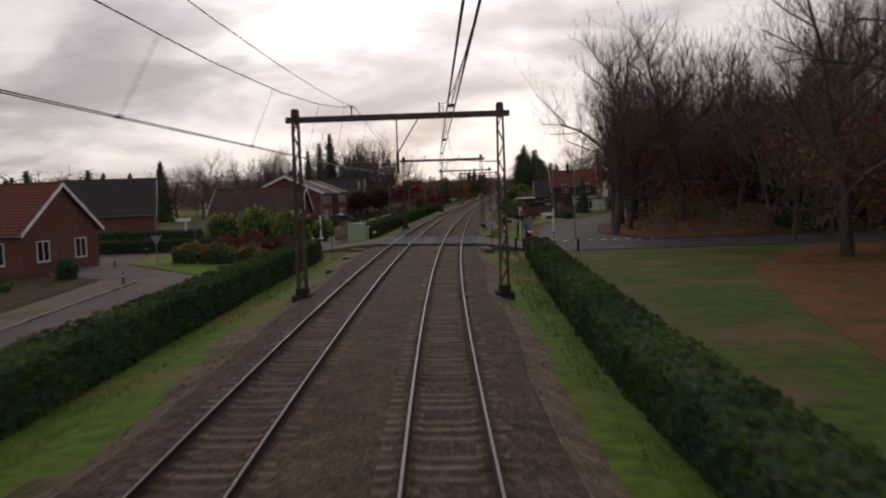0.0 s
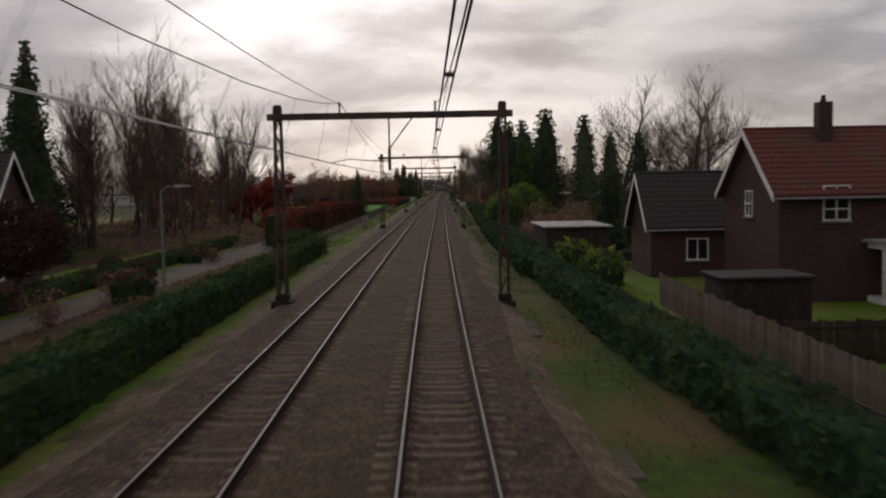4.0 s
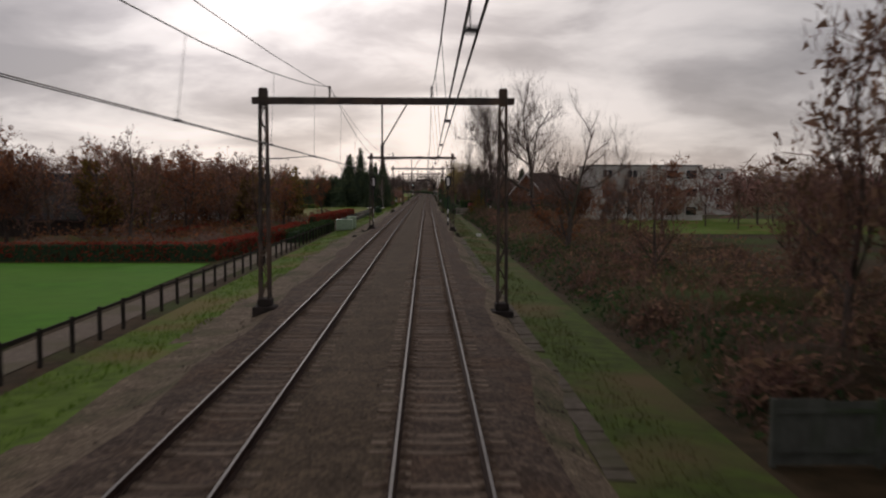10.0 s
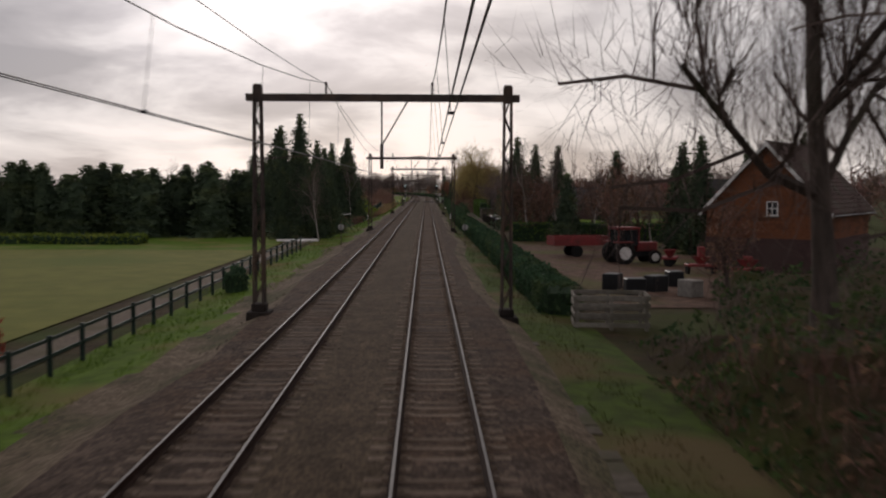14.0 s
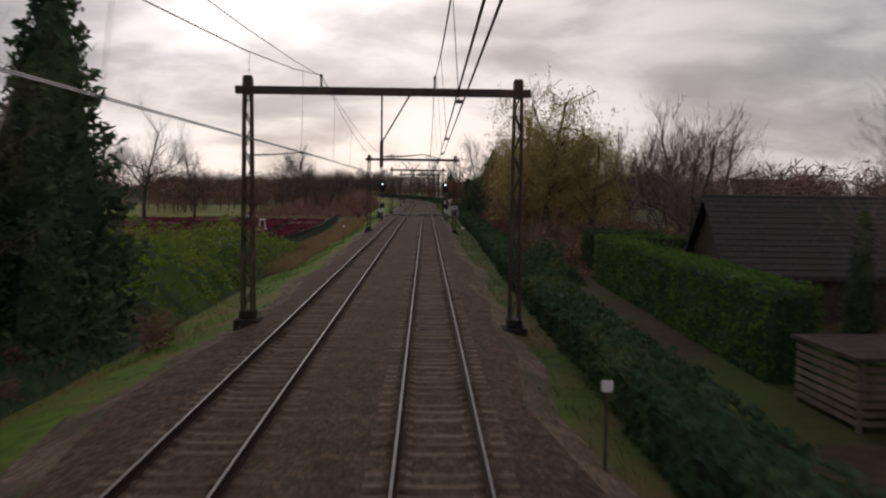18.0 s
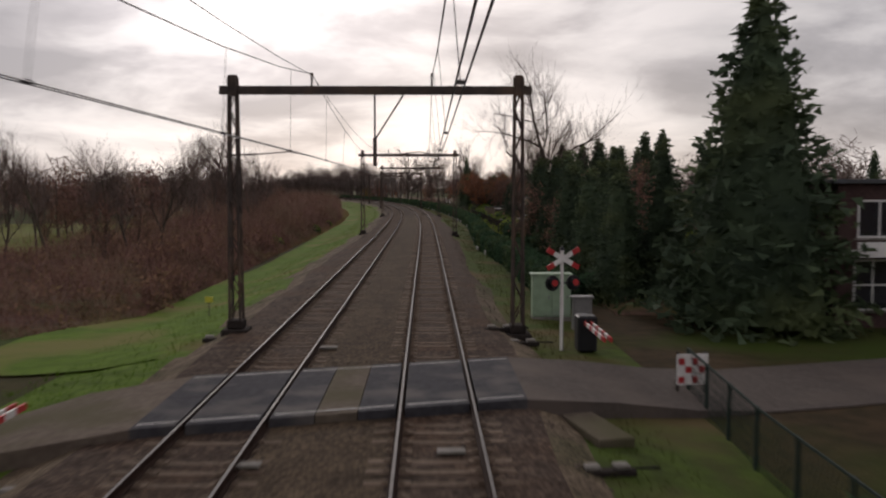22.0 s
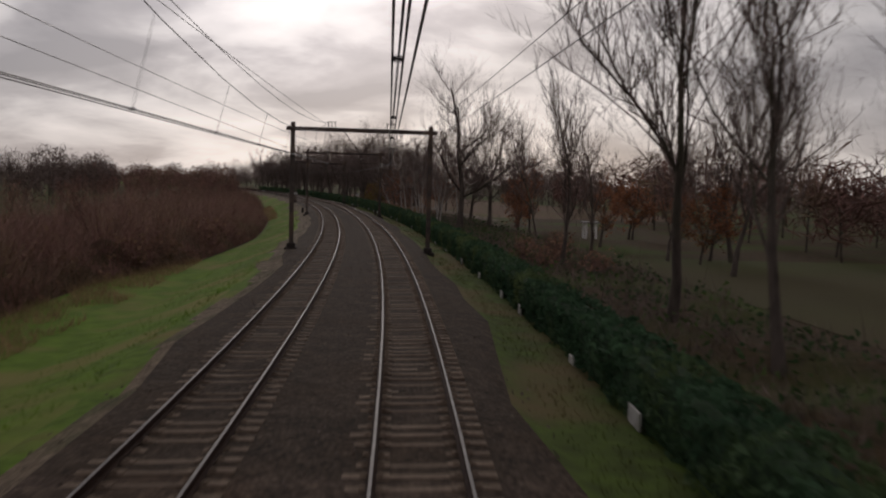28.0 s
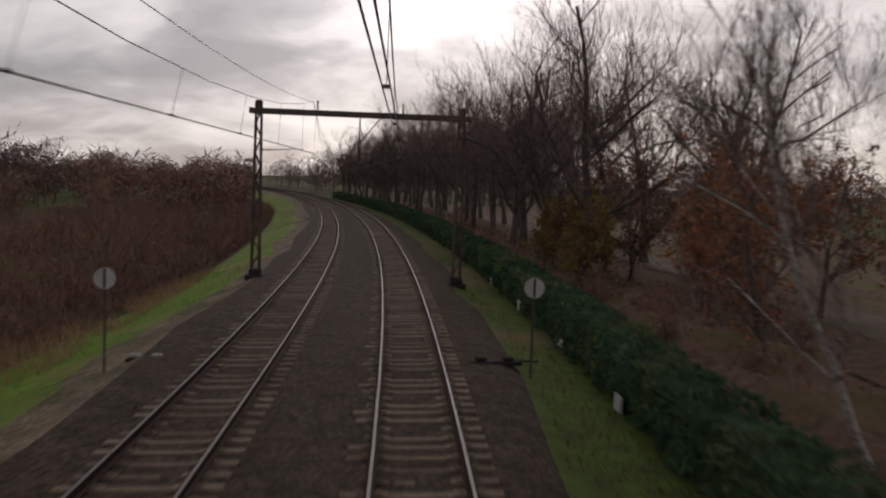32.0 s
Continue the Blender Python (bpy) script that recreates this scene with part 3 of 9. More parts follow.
# loose stones of the ballast along the cribs and shoulders
rng = np.random.default_rng(5)
st = Shape()
cube = np.array([(-1, -1, -1), (1, -1, -1), (0.9, 1, -1), (-1, 0.9, -1), (-0.2, 0.1, 1.2)], float)
cf = [(0, 1, 4), (1, 2, 4), (2, 3, 4), (3, 0, 4)]
NST = 14000
ss = rng.uniform(-60, 1180, NST)
ll = np.where(rng.random(NST) < 0.45, rng.normal(-2.0, 0.55, NST), np.where(rng.random(NST) < 0.5, rng.uniform(1.3, 2.8, NST), rng.uniform(-6.9, -5.3, NST)))
cen = many(ss, ll, gz(ss, ll))
for i in range(NST):
    q = cube * rng.uniform(0.015, 0.036, 3) * (1 + 0.35 * rng.standard_normal((5, 1)))
    a = rng.uniform(0, 3.1)
    q = q @ np.array([[math.cos(a), -math.sin(a), 0], [math.sin(a), math.cos(a), 0], [0, 0, 1]])
    st.add(q + cen[i], cf)
M_STONE = material("ballast_stones", (0.135, 0.108, 0.090), (0.05, 0.038, 0.031), 3, None, 1, 0.95, island=0.3)
solid("ballast_stones", st, M_STONE, "loose grey-brown ballast stones between the tracks", "gravel", "stuff")

# lids of the cable trough, half sunk in grit beside the near track
M_TROUGH = material("worn_concrete_lids", (0.115, 0.097, 0.076), (0.078, 0.064, 0.050), 4, (0.070, 0.066, 0.036), 0.6, 0.92, 0.4, 30)
lids = Shape()
for s in np.arange(76.0, 486.0, 0.62):
    if noise.noise(Vector((s * 0.09, 3.3, 0.0))) > 0.1 or math.sin(s * 91.7) > 0.93:
        continue
    lids.box(-0.24, 0.24, 0.015, 0.605, -0.1, 0.035 + 0.015 * math.sin(s * 17.3), on(s, 3.12 + 0.06 * noise.noise(Vector((s * 0.2, 0.0, 7.0))), g(s, 3.12), 1.5 * math.sin(s * 5.9)))
trough = thing("cable_trough", Matrix.Identity(4), "row of worn concrete trough lids half sunk beside the track", "cable trough")
tagged(part("lid_run", lids, M_TROUGH, trough), kind="stuff")

# ---------------------------------------------------------------- catenary portals
SOLID_LEGS = (14, 15, 16)
VEE_DROP = (10, 14, 15, 16)


def lattice_leg(x, z0, z1, parent):
    """A tapering mast of four angle bars with zigzag lacing."""
    def half(z):
        f = (z - z0) / (z1 - z0)
        return 0.17 - 0.05 * f, 0.28 - 0.13 * f
    lace = Shape()
    n = 11
    zs = np.linspace(z0 + 0.15, z1 - 0.35, n + 1)
    for i in range(n):
        (ax, ay), (bx, by) = half(zs[i]), half(zs[i + 1])
        d = 1 if i % 2 else -1
        for sy in (-1, 1):
            lace.rod((x + d * ax, sy * ay, zs[i]), (x - d * bx, sy * by, zs[i + 1]), 0.022, 0.022, 4, False)
        for sx in (-1, 1):
            lace.rod((x + sx * ax, d * ay, zs[i]), (x + sx * bx, -d * by, zs[i + 1]), 0.022, 0.022, 4, False)
    leg = tagged(part("leg", lace, M_STEEL, parent, "zigzag-laced lattice leg"), kind="stuff")
    for sx in (-1, 1):
        for sy in (-1, 1):
            a, b = half(z0), half(z1)
            part("angle_bar", Shape().rod((x + sx * a[0], sy * a[1], z0), (x + sx * b[0], sy * b[1], z1), 0.045, 0.04, 4), M_STEEL, leg)
    top = Shape().box(x - 0.13, x + 0.13, -0.16, 0.16, z1 - 0.6, z1 - 0.28)
    part("gusset_plate", top, M_STEEL, leg)


def insulator(a, b, parent, r=0.055):
    sh = Shape()
    a, b = np.array(a, float), np.array(b, float)
    sh.rod(a, b, 0.022, 0.022, 6)
    for f in np.linspace(0.15, 0.85, 5):
        c = a + (b - a) * f
        d = (b - a) / np.linalg.norm(b - a)
        sh.disc(c, r, d, 0.025, 8)
    part("insulator", sh, M_INSUL, parent, "ribbed brown insulator")


def wire(points, r):
    """One continuous thin wire through the points."""
    p = np.asarray(points, float)
    d = np.gradient(p, axis=0)
    d /= np.linalg.norm(d, axis=1)[:, None] + 1e-9
    u = np.cross(d, (0, 0, 1.0))
    u /= np.linalg.norm(u, axis=1)[:, None] + 1e-9
    w = np.cross(d, u)
    v = np.stack([p + u * r, p + w * r, p - u * r, p - w * r], 1).reshape(-1, 3)
    return Shape().add(v, [(i * 4 + j, i * 4 + (j + 1) % 4, i * 4 + 4 + (j + 1) % 4, i * 4 + 4 + j) for i in range(len(p) - 1) for j in range(4)])


def ZIG(n):
    return -0.5 if n == -1 else -0.3 if n == 1 else 0.2 if n % 2 else -0.2


def span(s0, s1, l0, l1, z):
    """A straight run between two supports, with the given heights."""
    a, b = np.array(at(s0, l0)), np.array(at(s1, l1))
    u = np.linspace(0, 1, len(z))[:, None]
    p = a + (b - a) * u
    p[:, 2] = z
    return p


for n, (s, left, right, beam) in enumerate(PORTALS):
    p = thing("catenary_portal", on(s, 0, 0), "rust-brown steel portal with %s legs carrying overhead wires across two tracks" % ("solid" if n in SOLID_LEGS else "lattice"), "catenary portal", "catenary portals")
    for x in (left, right):
        zb = g(s, x)
        foot = Shape().box(x - 0.42, x + 0.42, -0.5, 0.5, zb - 0.4, zb + 0.14).box(x - 0.26, x + 0.26, -0.34, 0.34, zb + 0.14, zb + 0.42)
        part("foundation", foot, M_BASE, p, "dark concrete footing", bevel=0.035)
        top = beam + 0.42
        if n in SOLID_LEGS:
            sec = [(-0.14, -0.15), (0.14, -0.15), (0.14, -0.13), (0.012, -0.13), (0.012, 0.13), (0.14, 0.13), (0.14, 0.15), (-0.14, 0.15), (-0.14, 0.13), (-0.012, 0.13), (-0.012, -0.13), (-0.14, -0.13)]
            leg = Shape().add([(x + a, b, z) for z in (zb + 0.3, top) for a, b in sec], [(i, (i + 1) % 12, 12 + (i + 1) % 12, 12 + i) for i in range(12)])
            part("leg", leg, M_STEEL, p)
        else:
            lattice_leg(x, zb + 0.35, top, p)
            cap = Shape().box(x - 0.13, x + 0.13, -0.12, 0.12, beam - 0.02, top + 0.06)
            part("mast_head", cap, M_STEEL, p)
    bm_ = part("beam", Shape().box(left - 0.42, right + 0.42, -0.09, 0.09, beam - 0.02, beam + 0.02), M_STEEL, p, "double-channel cross beam")
    for y in (-0.12, 0.09):
        part("channel", Shape().box(left - 0.42, right + 0.42, y, y + 0.03, beam - 0.13, beam + 0.13), M_STEEL, bm_)
    mid = (left + right) / 2 - 0.05
    if n in VEE_DROP:
        vee = Shape()
        for dx in (-1.15, 1.15):
            vee.rod((mid + dx, 0, beam - 0.1), (mid + dx * 0.05, 0, 6.1), 0.035, 0.035, 6)
        part("vee_strut", vee, M_STEEL, p)
        post = Shape().rod((mid - 0.06, 0, 6.1), (mid - 0.06, 0, 5.15), 0.03, 0.03, 6).rod((mid + 0.06, 0, 6.1), (mid + 0.06, 0, 5.15), 0.03, 0.03, 6)
        part("drop_post", post, M_STEEL, p)
    else:
        part("drop_post", Shape().rod((mid, 0, beam - 0.1), (mid, 0, 5.1), 0.035, 0.035, 6).box(mid - 0.06, mid + 0.06, -0.05, 0.05, 5.1, 6.0), M_STEEL, p)
        part("brace", Shape().rod((mid + 0.95, 0, beam - 0.1), (mid + 0.03, 0, 6.0), 0.03, 0.03, 6), M_STEEL, p)
    zig = ZIG(n)
    for track in (0.0, -4.09):
        wx = track + zig - 5.42 * math.sin(cant(s))
        # messenger wire on its insulator above the beam
        mx = track - 0.02 if track == 0 else track + 0.22
        insulator((mx, 0, beam + 0.12), (mx, 0, beam + 0.5), p)
        if n in VEE_DROP:
            fr = Shape()
            for dx in (-0.22, 0.22):
                fr.rod((mx + dx, 0, beam + 0.12), (mx + dx, 0, beam + 0.5), 0.025, 0.025, 6)
            fr.rod((mx - 0.3, 0, beam + 0.5), (mx + 0.3, 0, beam + 0.5), 0.025, 0.025, 6)
            part("wire_frame", fr, M_STEEL, p)
        else:
            part("wire_clamp", Shape().box(mx - 0.04, mx + 0.04, -0.12, 0.12, beam + 0.47, beam + 0.55), M_STEEL, p)
        # steady arm to the contact wire
        from_mid = (zig < 0) == (track < 0)
        if from_mid:
            ax = mid
        else:
            ax = left if track < 0 else right
        d = 1 if wx > ax else -1
        z = 5.55
        insulator((ax + d * 0.12, 0, z - 0.08), (ax + d * 0.75, 0, z - 0.06), p, 0.05)
        arm = Shape().rod((ax, 0, z - 0.08), (ax + d * 0.15, 0, z - 0.08), 0.025, 0.025, 6).rod((ax + d * 0.75, 0, z - 0.06), (ax + (wx - ax) * 0.7, 0, z + 0.02), 0.02, 0.02, 6).rod((ax + (wx - ax) * 0.7, 0, z + 0.02), (wx, 0, z - 0.12), 0.016, 0.016, 6)
        part("steady_arm", arm, M_STEEL, p)

# ---------------------------------------------------------------- overhead wires
stations = [PORTALS[0][0] - 67.0] + [p[0] for p in PORTALS] + [PORTALS[-1][0] + 57.5 * i for i in range(1, 6)]
beams = [PORTALS[0][3]] + [p[3] for p in PORTALS] + [7.5] * 5
for track, tname in ((0.0, "near"), (-4.09, "far")):
    w = thing("overhead_line", Matrix.Identity(4), "dark copper overhead wires with thin droppers above the track", "overhead wire", "overhead lines")
    mess, cont1, cont2, aux, drop = [], [], [], [], Shape()
    for i in range(len(stations) - 1):
        s0, s1 = stations[i], stations[i + 1]
        n0 = i - 1
        z0, z1 = ZIG(n0), ZIG(n0 + 1)
        mx = track - 0.02 if track == 0 else track + 0.22
        us = np.linspace(0, 1, 11)
        S = s0 + (s1 - s0) * us
        zm = beams[i] + 0.52 + (beams[i + 1] - beams[i]) * us - 4 * 1.7 * us * (1 - us)
        za = beams[i] + 0.48 + (beams[i + 1] - beams[i]) * us - 4 * 0.95 * us * (1 - us)
        zc = np.full_like(us, 5.42)
        lean = np.array([5.42 * math.sin(cant(q)) for q in S])
        lc = track + z0 + (z1 - z0) * us - lean
        pm, pa = span(s0, s1, mx - lean[0], mx - lean[-1], zm), span(s0, s1, mx - lean[0], mx - lean[-1], za)
        pc1, pc2 = span(s0, s1, lc[0] - 0.045, lc[-1] - 0.045, zc), span(s0, s1, lc[0] + 0.045, lc[-1] + 0.045, zc)
        k0 = 0 if i == 0 else 1
        mess += pm[k0:].tolist()
        cont1 += pc1[k0:].tolist()
        cont2 += pc2[k0:].tolist()
        aux += pa[k0:].tolist()
        for u in np.linspace(0.07, 0.93, 8):
            a = np.array([np.interp(u, us, pm[:, q]) for q in range(3)])
            b = np.array([np.interp(u, us, (pc1[:, q] + pc2[:, q]) / 2) for q in range(3)])
            drop.rod(a, b, 0.005, 0.005, 4, False)
            drop.box(-0.05, 0.05, -0.015, 0.015, -0.015, 0.03, Matrix.Translation(Vector(b)))
    part("messenger_wire", wire(mess, 0.012), M_WIRE, w)
    part("contact_wire", wire(cont1, 0.0095), M_WIRE, w)
    part("contact_wire", wire(cont2, 0.0095), M_WIRE, w)
    tagged(part("dropper_run", drop, M_WIRE, w), kind="stuff")
    if track < 0:
        part("feeder_wire", wire(aux, 0.011), M_WIRE, w)

# overlap of two wire lengths in the bend: each runs out to an anchor at a mast
for side, track, anchor in ((1, 0.0, 2.62), (-1, -4.09, -6.4)):
    w = thing("anchored_wire", Matrix.Identity(4), "overhead wires running out to an anchor mast", "overhead wire", "anchored wires")
    for s0, s1, l0, l1 in ((937.6, 1055.0, anchor, track + 0.1), (879.4, 995.7, track - 0.35, track + 0.2), (995.7, 1055.0, track + 0.2, anchor)):
        far_out = l0 == anchor
        for name, za, zb, sag in (("contact_wire", 6.6 if far_out else 5.45, 6.6 if l1 == anchor else 5.45, 0.1), ("messenger_wire", 7.1 if far_out else 7.9, 7.1 if l1 == anchor else 7.9, 0.6)):
            us = np.linspace(0, 1, 17)
            S = s0 + (s1 - s0) * us
            lean = np.array([5.42 * math.sin(cant(q)) for q in S])
            L = l0 + (l1 - l0) * us - lean * (1 if far_out or l1 != anchor else 1 - us)
            P = np.concatenate([span(S[i], S[i + 8], L[i], L[i + 8], (za + (zb - za) * us - 4 * sag * us * (1 - us))[i:i + 9])[(1 if i else 0):] for i in (0, 8)])
            part(name, wire(P, 0.010), M_WIRE, w)

# ---------------------------------------------------------------- plants
def leaf_cloud(sh, centres, size, rng, flat=0.0, narrow=1.0):
    """Small tilted leaf blades round the given points, one island each."""
    c = np.asarray(centres, float)
    n = len(c)
    if n == 0:
        return sh
    a, b = rng.standard_normal((n, 3)), rng.standard_normal((n, 3))
    a[:, 2] *= 1 - flat
    a /= np.linalg.norm(a, axis=1)[:, None] + 1e-9
    b -= a * (a * b).sum(1)[:, None]
    b /= np.linalg.norm(b, axis=1)[:, None] + 1e-9
    z = size * rng.uniform(0.6, 1.4, n)[:, None]
    a, b = a * z, b * z * 0.55 * narrow
    v = np.stack([c - a * 1.1 - b, c - a * 0.7 + b * 1.3, c + a * 1.25], 1).reshape(-1, 3)
    i = np.arange(n) * 3 + sh.count
    sh.v.append(v)
    sh.f += list(zip(i.tolist(), (i + 1).tolist(), (i + 2).tolist()))
    sh.count += 3 * n
    return sh


def blades(sh, roots, tips, width):
    """One thin tapering twig from each root to its tip."""
    r, t = np.asarray(roots, float), np.asarray(tips, float)
    n = len(r)
    d = t - r
    side = np.stack([-d[:, 1], d[:, 0], 0.15 * d[:, 2]], 1) + 1e-4
    side /= np.linalg.norm(side, axis=1)[:, None]
    w = side * (np.asarray(width, float).reshape(-1, 1) / 2)
    sh.v.append(np.stack([r - w, r + w, t], 1).reshape(-1, 3))
    i = np.arange(n) * 3 + sh.count
    sh.f += list(zip(i.tolist(), (i + 1).tolist(), (i + 2).tolist()))
    sh.count += 3 * n
    return sh


def branches(rng, height, spread, levels, trunk_r, fork, lean=0.0, droop=0.0, upright=0.55):
    """Segments (a, b, r0, r1, level) of a branching tree."""
    segs = []

    def grow(p, d, length, r, level):
        n = 4 if level == 0 else 3 if level == 1 else 2
        q, dd = np.array(p, float), np.array(d, float)
        for i in range(n):
            dd = dd + rng.normal(0, 0.10 + 0.05 * level, 3) + np.array((0, 0, upright * 0.12 - droop * level * 0.12))
            dd /= np.linalg.norm(dd)
            e = q + dd * length / n
            r2 = r * (0.86 if level else 0.82)
            segs.append((q, e, r, r2, level))
            if level < levels and (level > 0 or i > 0):
                for _ in range(fork):
                    ang = rng.uniform(0, 2 * np.pi)
                    side = np.array((math.cos(ang), math.sin(ang), 0.15))
                    side -= dd * side.dot(dd)
                    side /= np.linalg.norm(side) + 1e-9
                    w = rng.uniform(0.5, 0.95) * spread
                    nd = dd * (1 - 0.45 * w) + side * w
                    nd /= np.linalg.norm(nd)
                    grow(q + (e - q) * rng.uniform(0.4, 1.0), nd, length * rng.uniform(0.5, 0.78) * (1.0 if level else 0.9), r2 * rng.uniform(0.42, 0.62), level + 1)
            q, r = e, r2
        if level == 0:
            grow(q, dd, length * 0.6, r * 0.8, 1)

    grow((0, 0, -0.15), (lean, 0.04, 1), height * 0.5, trunk_r, 0)
    return segs


def tubes(segs, low, high, sh, minr=0.012):
    for a, b, r0, r1, lv in segs:
        if low <= lv <= high:
            sh.rod(a, b, max(r0, minr), max(r1, minr), 6 if lv == 0 else 4 if lv == 1 else 3, False)
    return sh


def stem_tube(segs, n=7):
    """One closed tapering stem through the segments."""
    pts = [segs[0][0]] + [q[1] for q in segs]
    rad = [segs[0][2] * 1.25] + [q[3] for q in segs]
    an = np.arange(n) * 2 * np.pi / n
    ring = np.stack([np.cos(an), np.sin(an), 0 * an], 1)
    v = np.concatenate([p + ring * r for p, r in zip(pts, rad)])
    f = [(i * n + j, i * n + (j + 1) % n, (i + 1) * n + (j + 1) % n, (i + 1) * n + j) for i in range(len(pts) - 1) for j in range(n)]
    return Shape().add(v, f + [tuple(range((len(pts) - 1) * n, len(pts) * n))])


def tree_model(name, label, rng, height, spread, fork=2, trunk=0.22, bark=None, twig=None, leaves=None, leaf_n=0, leaf_size=0.16, lean=0.0, droop=0.0, upright=0.55, twig_n=1700, twig_len=0.10, twig_w=0.034):
    """Trunk and limbs as tapered tubes, the fine twigs as blades that grow from the outer limbs."""
    segs = branches(rng, height, spread, 2, trunk, fork, lean, droop, upright)
    top = max(b[2] for _, b, _, _, _ in segs)
    k = height * 0.93 / top
    segs = [(a * k, b * k, r0, r1, lv) for a, b, r0, r1, lv in segs]
    tr = stem_tube([q for q in segs if q[4] == 0]).mesh("trunk", bark or M_BARK, smooth=True)
    cr = tubes(segs, 1, 1, Shape(), 0.03)
    n0 = len(cr.f)
    tubes(segs, 2, 9, cr)
    outer = [q for q in segs if q[4] >= 1]
    A, B = np.array([q[0] for q in outer]), np.array([q[1] for q in outer])
    wt = np.array([1.0 if q[4] >= 2 else 0.45 for q in outer]) * np.linalg.norm(B - A, axis=1)
    # side shoots, then twigs on the shoots
    n1 = twig_n // 5
    p = rng.choice(len(outer), n1, p=wt / wt.sum())
    r1 = A[p] + (B[p] - A[p]) * rng.random((n1, 1))
    d = (B - A)[p] / (np.linalg.norm((B - A)[p], axis=1)[:, None] + 1e-9)
    d = d * 0.7 + rng.normal(0, 0.55, (n1, 3)) + np.array((0, 0, 0.35 * upright - 0.5 * droop))
    d /= np.linalg.norm(d, axis=1)[:, None]
    t1 = r1 + d * (height * twig_len * rng.uniform(0.6, 1.5, (n1, 1)))
    blades(cr, r1, t1, twig_w * 1.5)
    q = rng.integers(0, n1, twig_n)
    r2 = r1[q] + (t1 - r1)[q] * rng.uniform(0.15, 1.0, (twig_n, 1))
    d2 = d[q] * 0.8 + rng.normal(0, 0.5, (twig_n, 3)) + np.array((0, 0, 0.3 * upright - 0.9 * droop))
    d2 /= np.linalg.norm(d2, axis=1)[:, None]
    t2 = r2 + d2 * (height * twig_len * 0.62 * rng.uniform(0.5, 1.5, (twig_n, 1)))
    t2[:, 2] = np.maximum(t2[:, 2], 0.6)
    blades(cr, r2, t2, twig_w)
    nf = len(cr.f)
    mats = [bark or M_BARK, twig or M_TWIG]
    if leaves:
        p = rng.integers(0, twig_n, leaf_n)
        c = r2[p] + (t2 - r2)[p] * rng.random((leaf_n, 1)) + rng.normal(0, 0.12, (leaf_n, 3))
        leaf_cloud(cr, c, leaf_size, rng, narrow=0.9)
        mats.append(leaves)
    cme = cr.mesh("crown", mats)
    cme.polygons.foreach_set("material_index", [0] * n0 + [1] * (nf - n0) + [2] * (len(cr.f) - nf))
    return dict(name=name, label=label, parts=[("trunk", tr), ("crown", cme)])


def conifer_model(name, label, rng, height, radius, mat, boughs=9, cards=9, size=0.34, skirt=0.05, ragged=0.25, power=0.85, core=0.5, step=0.035):
    """A trunk, whorls of drooping boughs with needle sprays, and the dark dead wood inside."""
    tr = Shape().rod((0, 0, -0.1), (0, 0, height * 0.97), 0.02 * height, 0.015, 6)
    cr = Shape()
    n, rings = 7, 6
    v = []
    for i in range(rings + 1):
        f = i / rings
        for j in range(n):
            r = radius * core * (1 - f) ** power * rng.uniform(0.75, 1.1) + 0.02
            v.append((math.cos(j * 6.283 / n) * r, math.sin(j * 6.283 / n) * r, height * (skirt + (0.97 - skirt) * f)))
    cr.add(v, [(i * n + j, i * n + (j + 1) % n, (i + 1) * n + (j + 1) % n, (i + 1) * n + j) for i in range(rings) for j in range(n)])
    pts, z = [], height * skirt
    while z < height * 0.99:
        f = (z - height * skirt) / (height * (1 - skirt))
        r = radius * (1 - f) ** power * rng.uniform(1 - ragged, 1.08) + 0.08
        nb = max(4, int(boughs * (1 - f) + 3))
        a0 = rng.uniform(0, 6.28)
        for i in range(nb):
            a = a0 + i * 2 * np.pi / nb + rng.normal(0, 0.15)
            rr = r * rng.uniform(1 - ragged, 1.12)
            tip = np.array((math.cos(a) * rr, math.sin(a) * rr, z - 0.22 * rr + 0.1))
            root = np.array((0, 0, z + 0.05 * rr))
            m = max(3, int(cards * (0.35 + 0.65 * rr / radius)))
            t = rng.uniform(0.35, 1.0, m)[:, None]
            sidev = np.array((-math.sin(a), math.cos(a), 0))
            w = (1.1 - t) * rr * 0.42 + 0.12
            pts.append(root + (tip - root) * t + sidev * rng.uniform(-1, 1, m)[:, None] * w + rng.normal(0, 0.07, (m, 3)) - np.array((0, 0, 0.10)) * rng.random((m, 1)))
        z += height * step * rng.uniform(0.8, 1.2) + 0.05
    nf = len(cr.f)
    leaf_cloud(cr, np.concatenate(pts), size, rng, narrow=0.85)
    cme = cr.mesh("crown", [mat, mat])
    cme.polygons.foreach_set("material_index", [0] * nf + [1] * (len(cr.f) - nf))
    return dict(name=name, label=label, parts=[("trunk", tr.mesh("trunk", M_BARK)), ("crown", cme)])


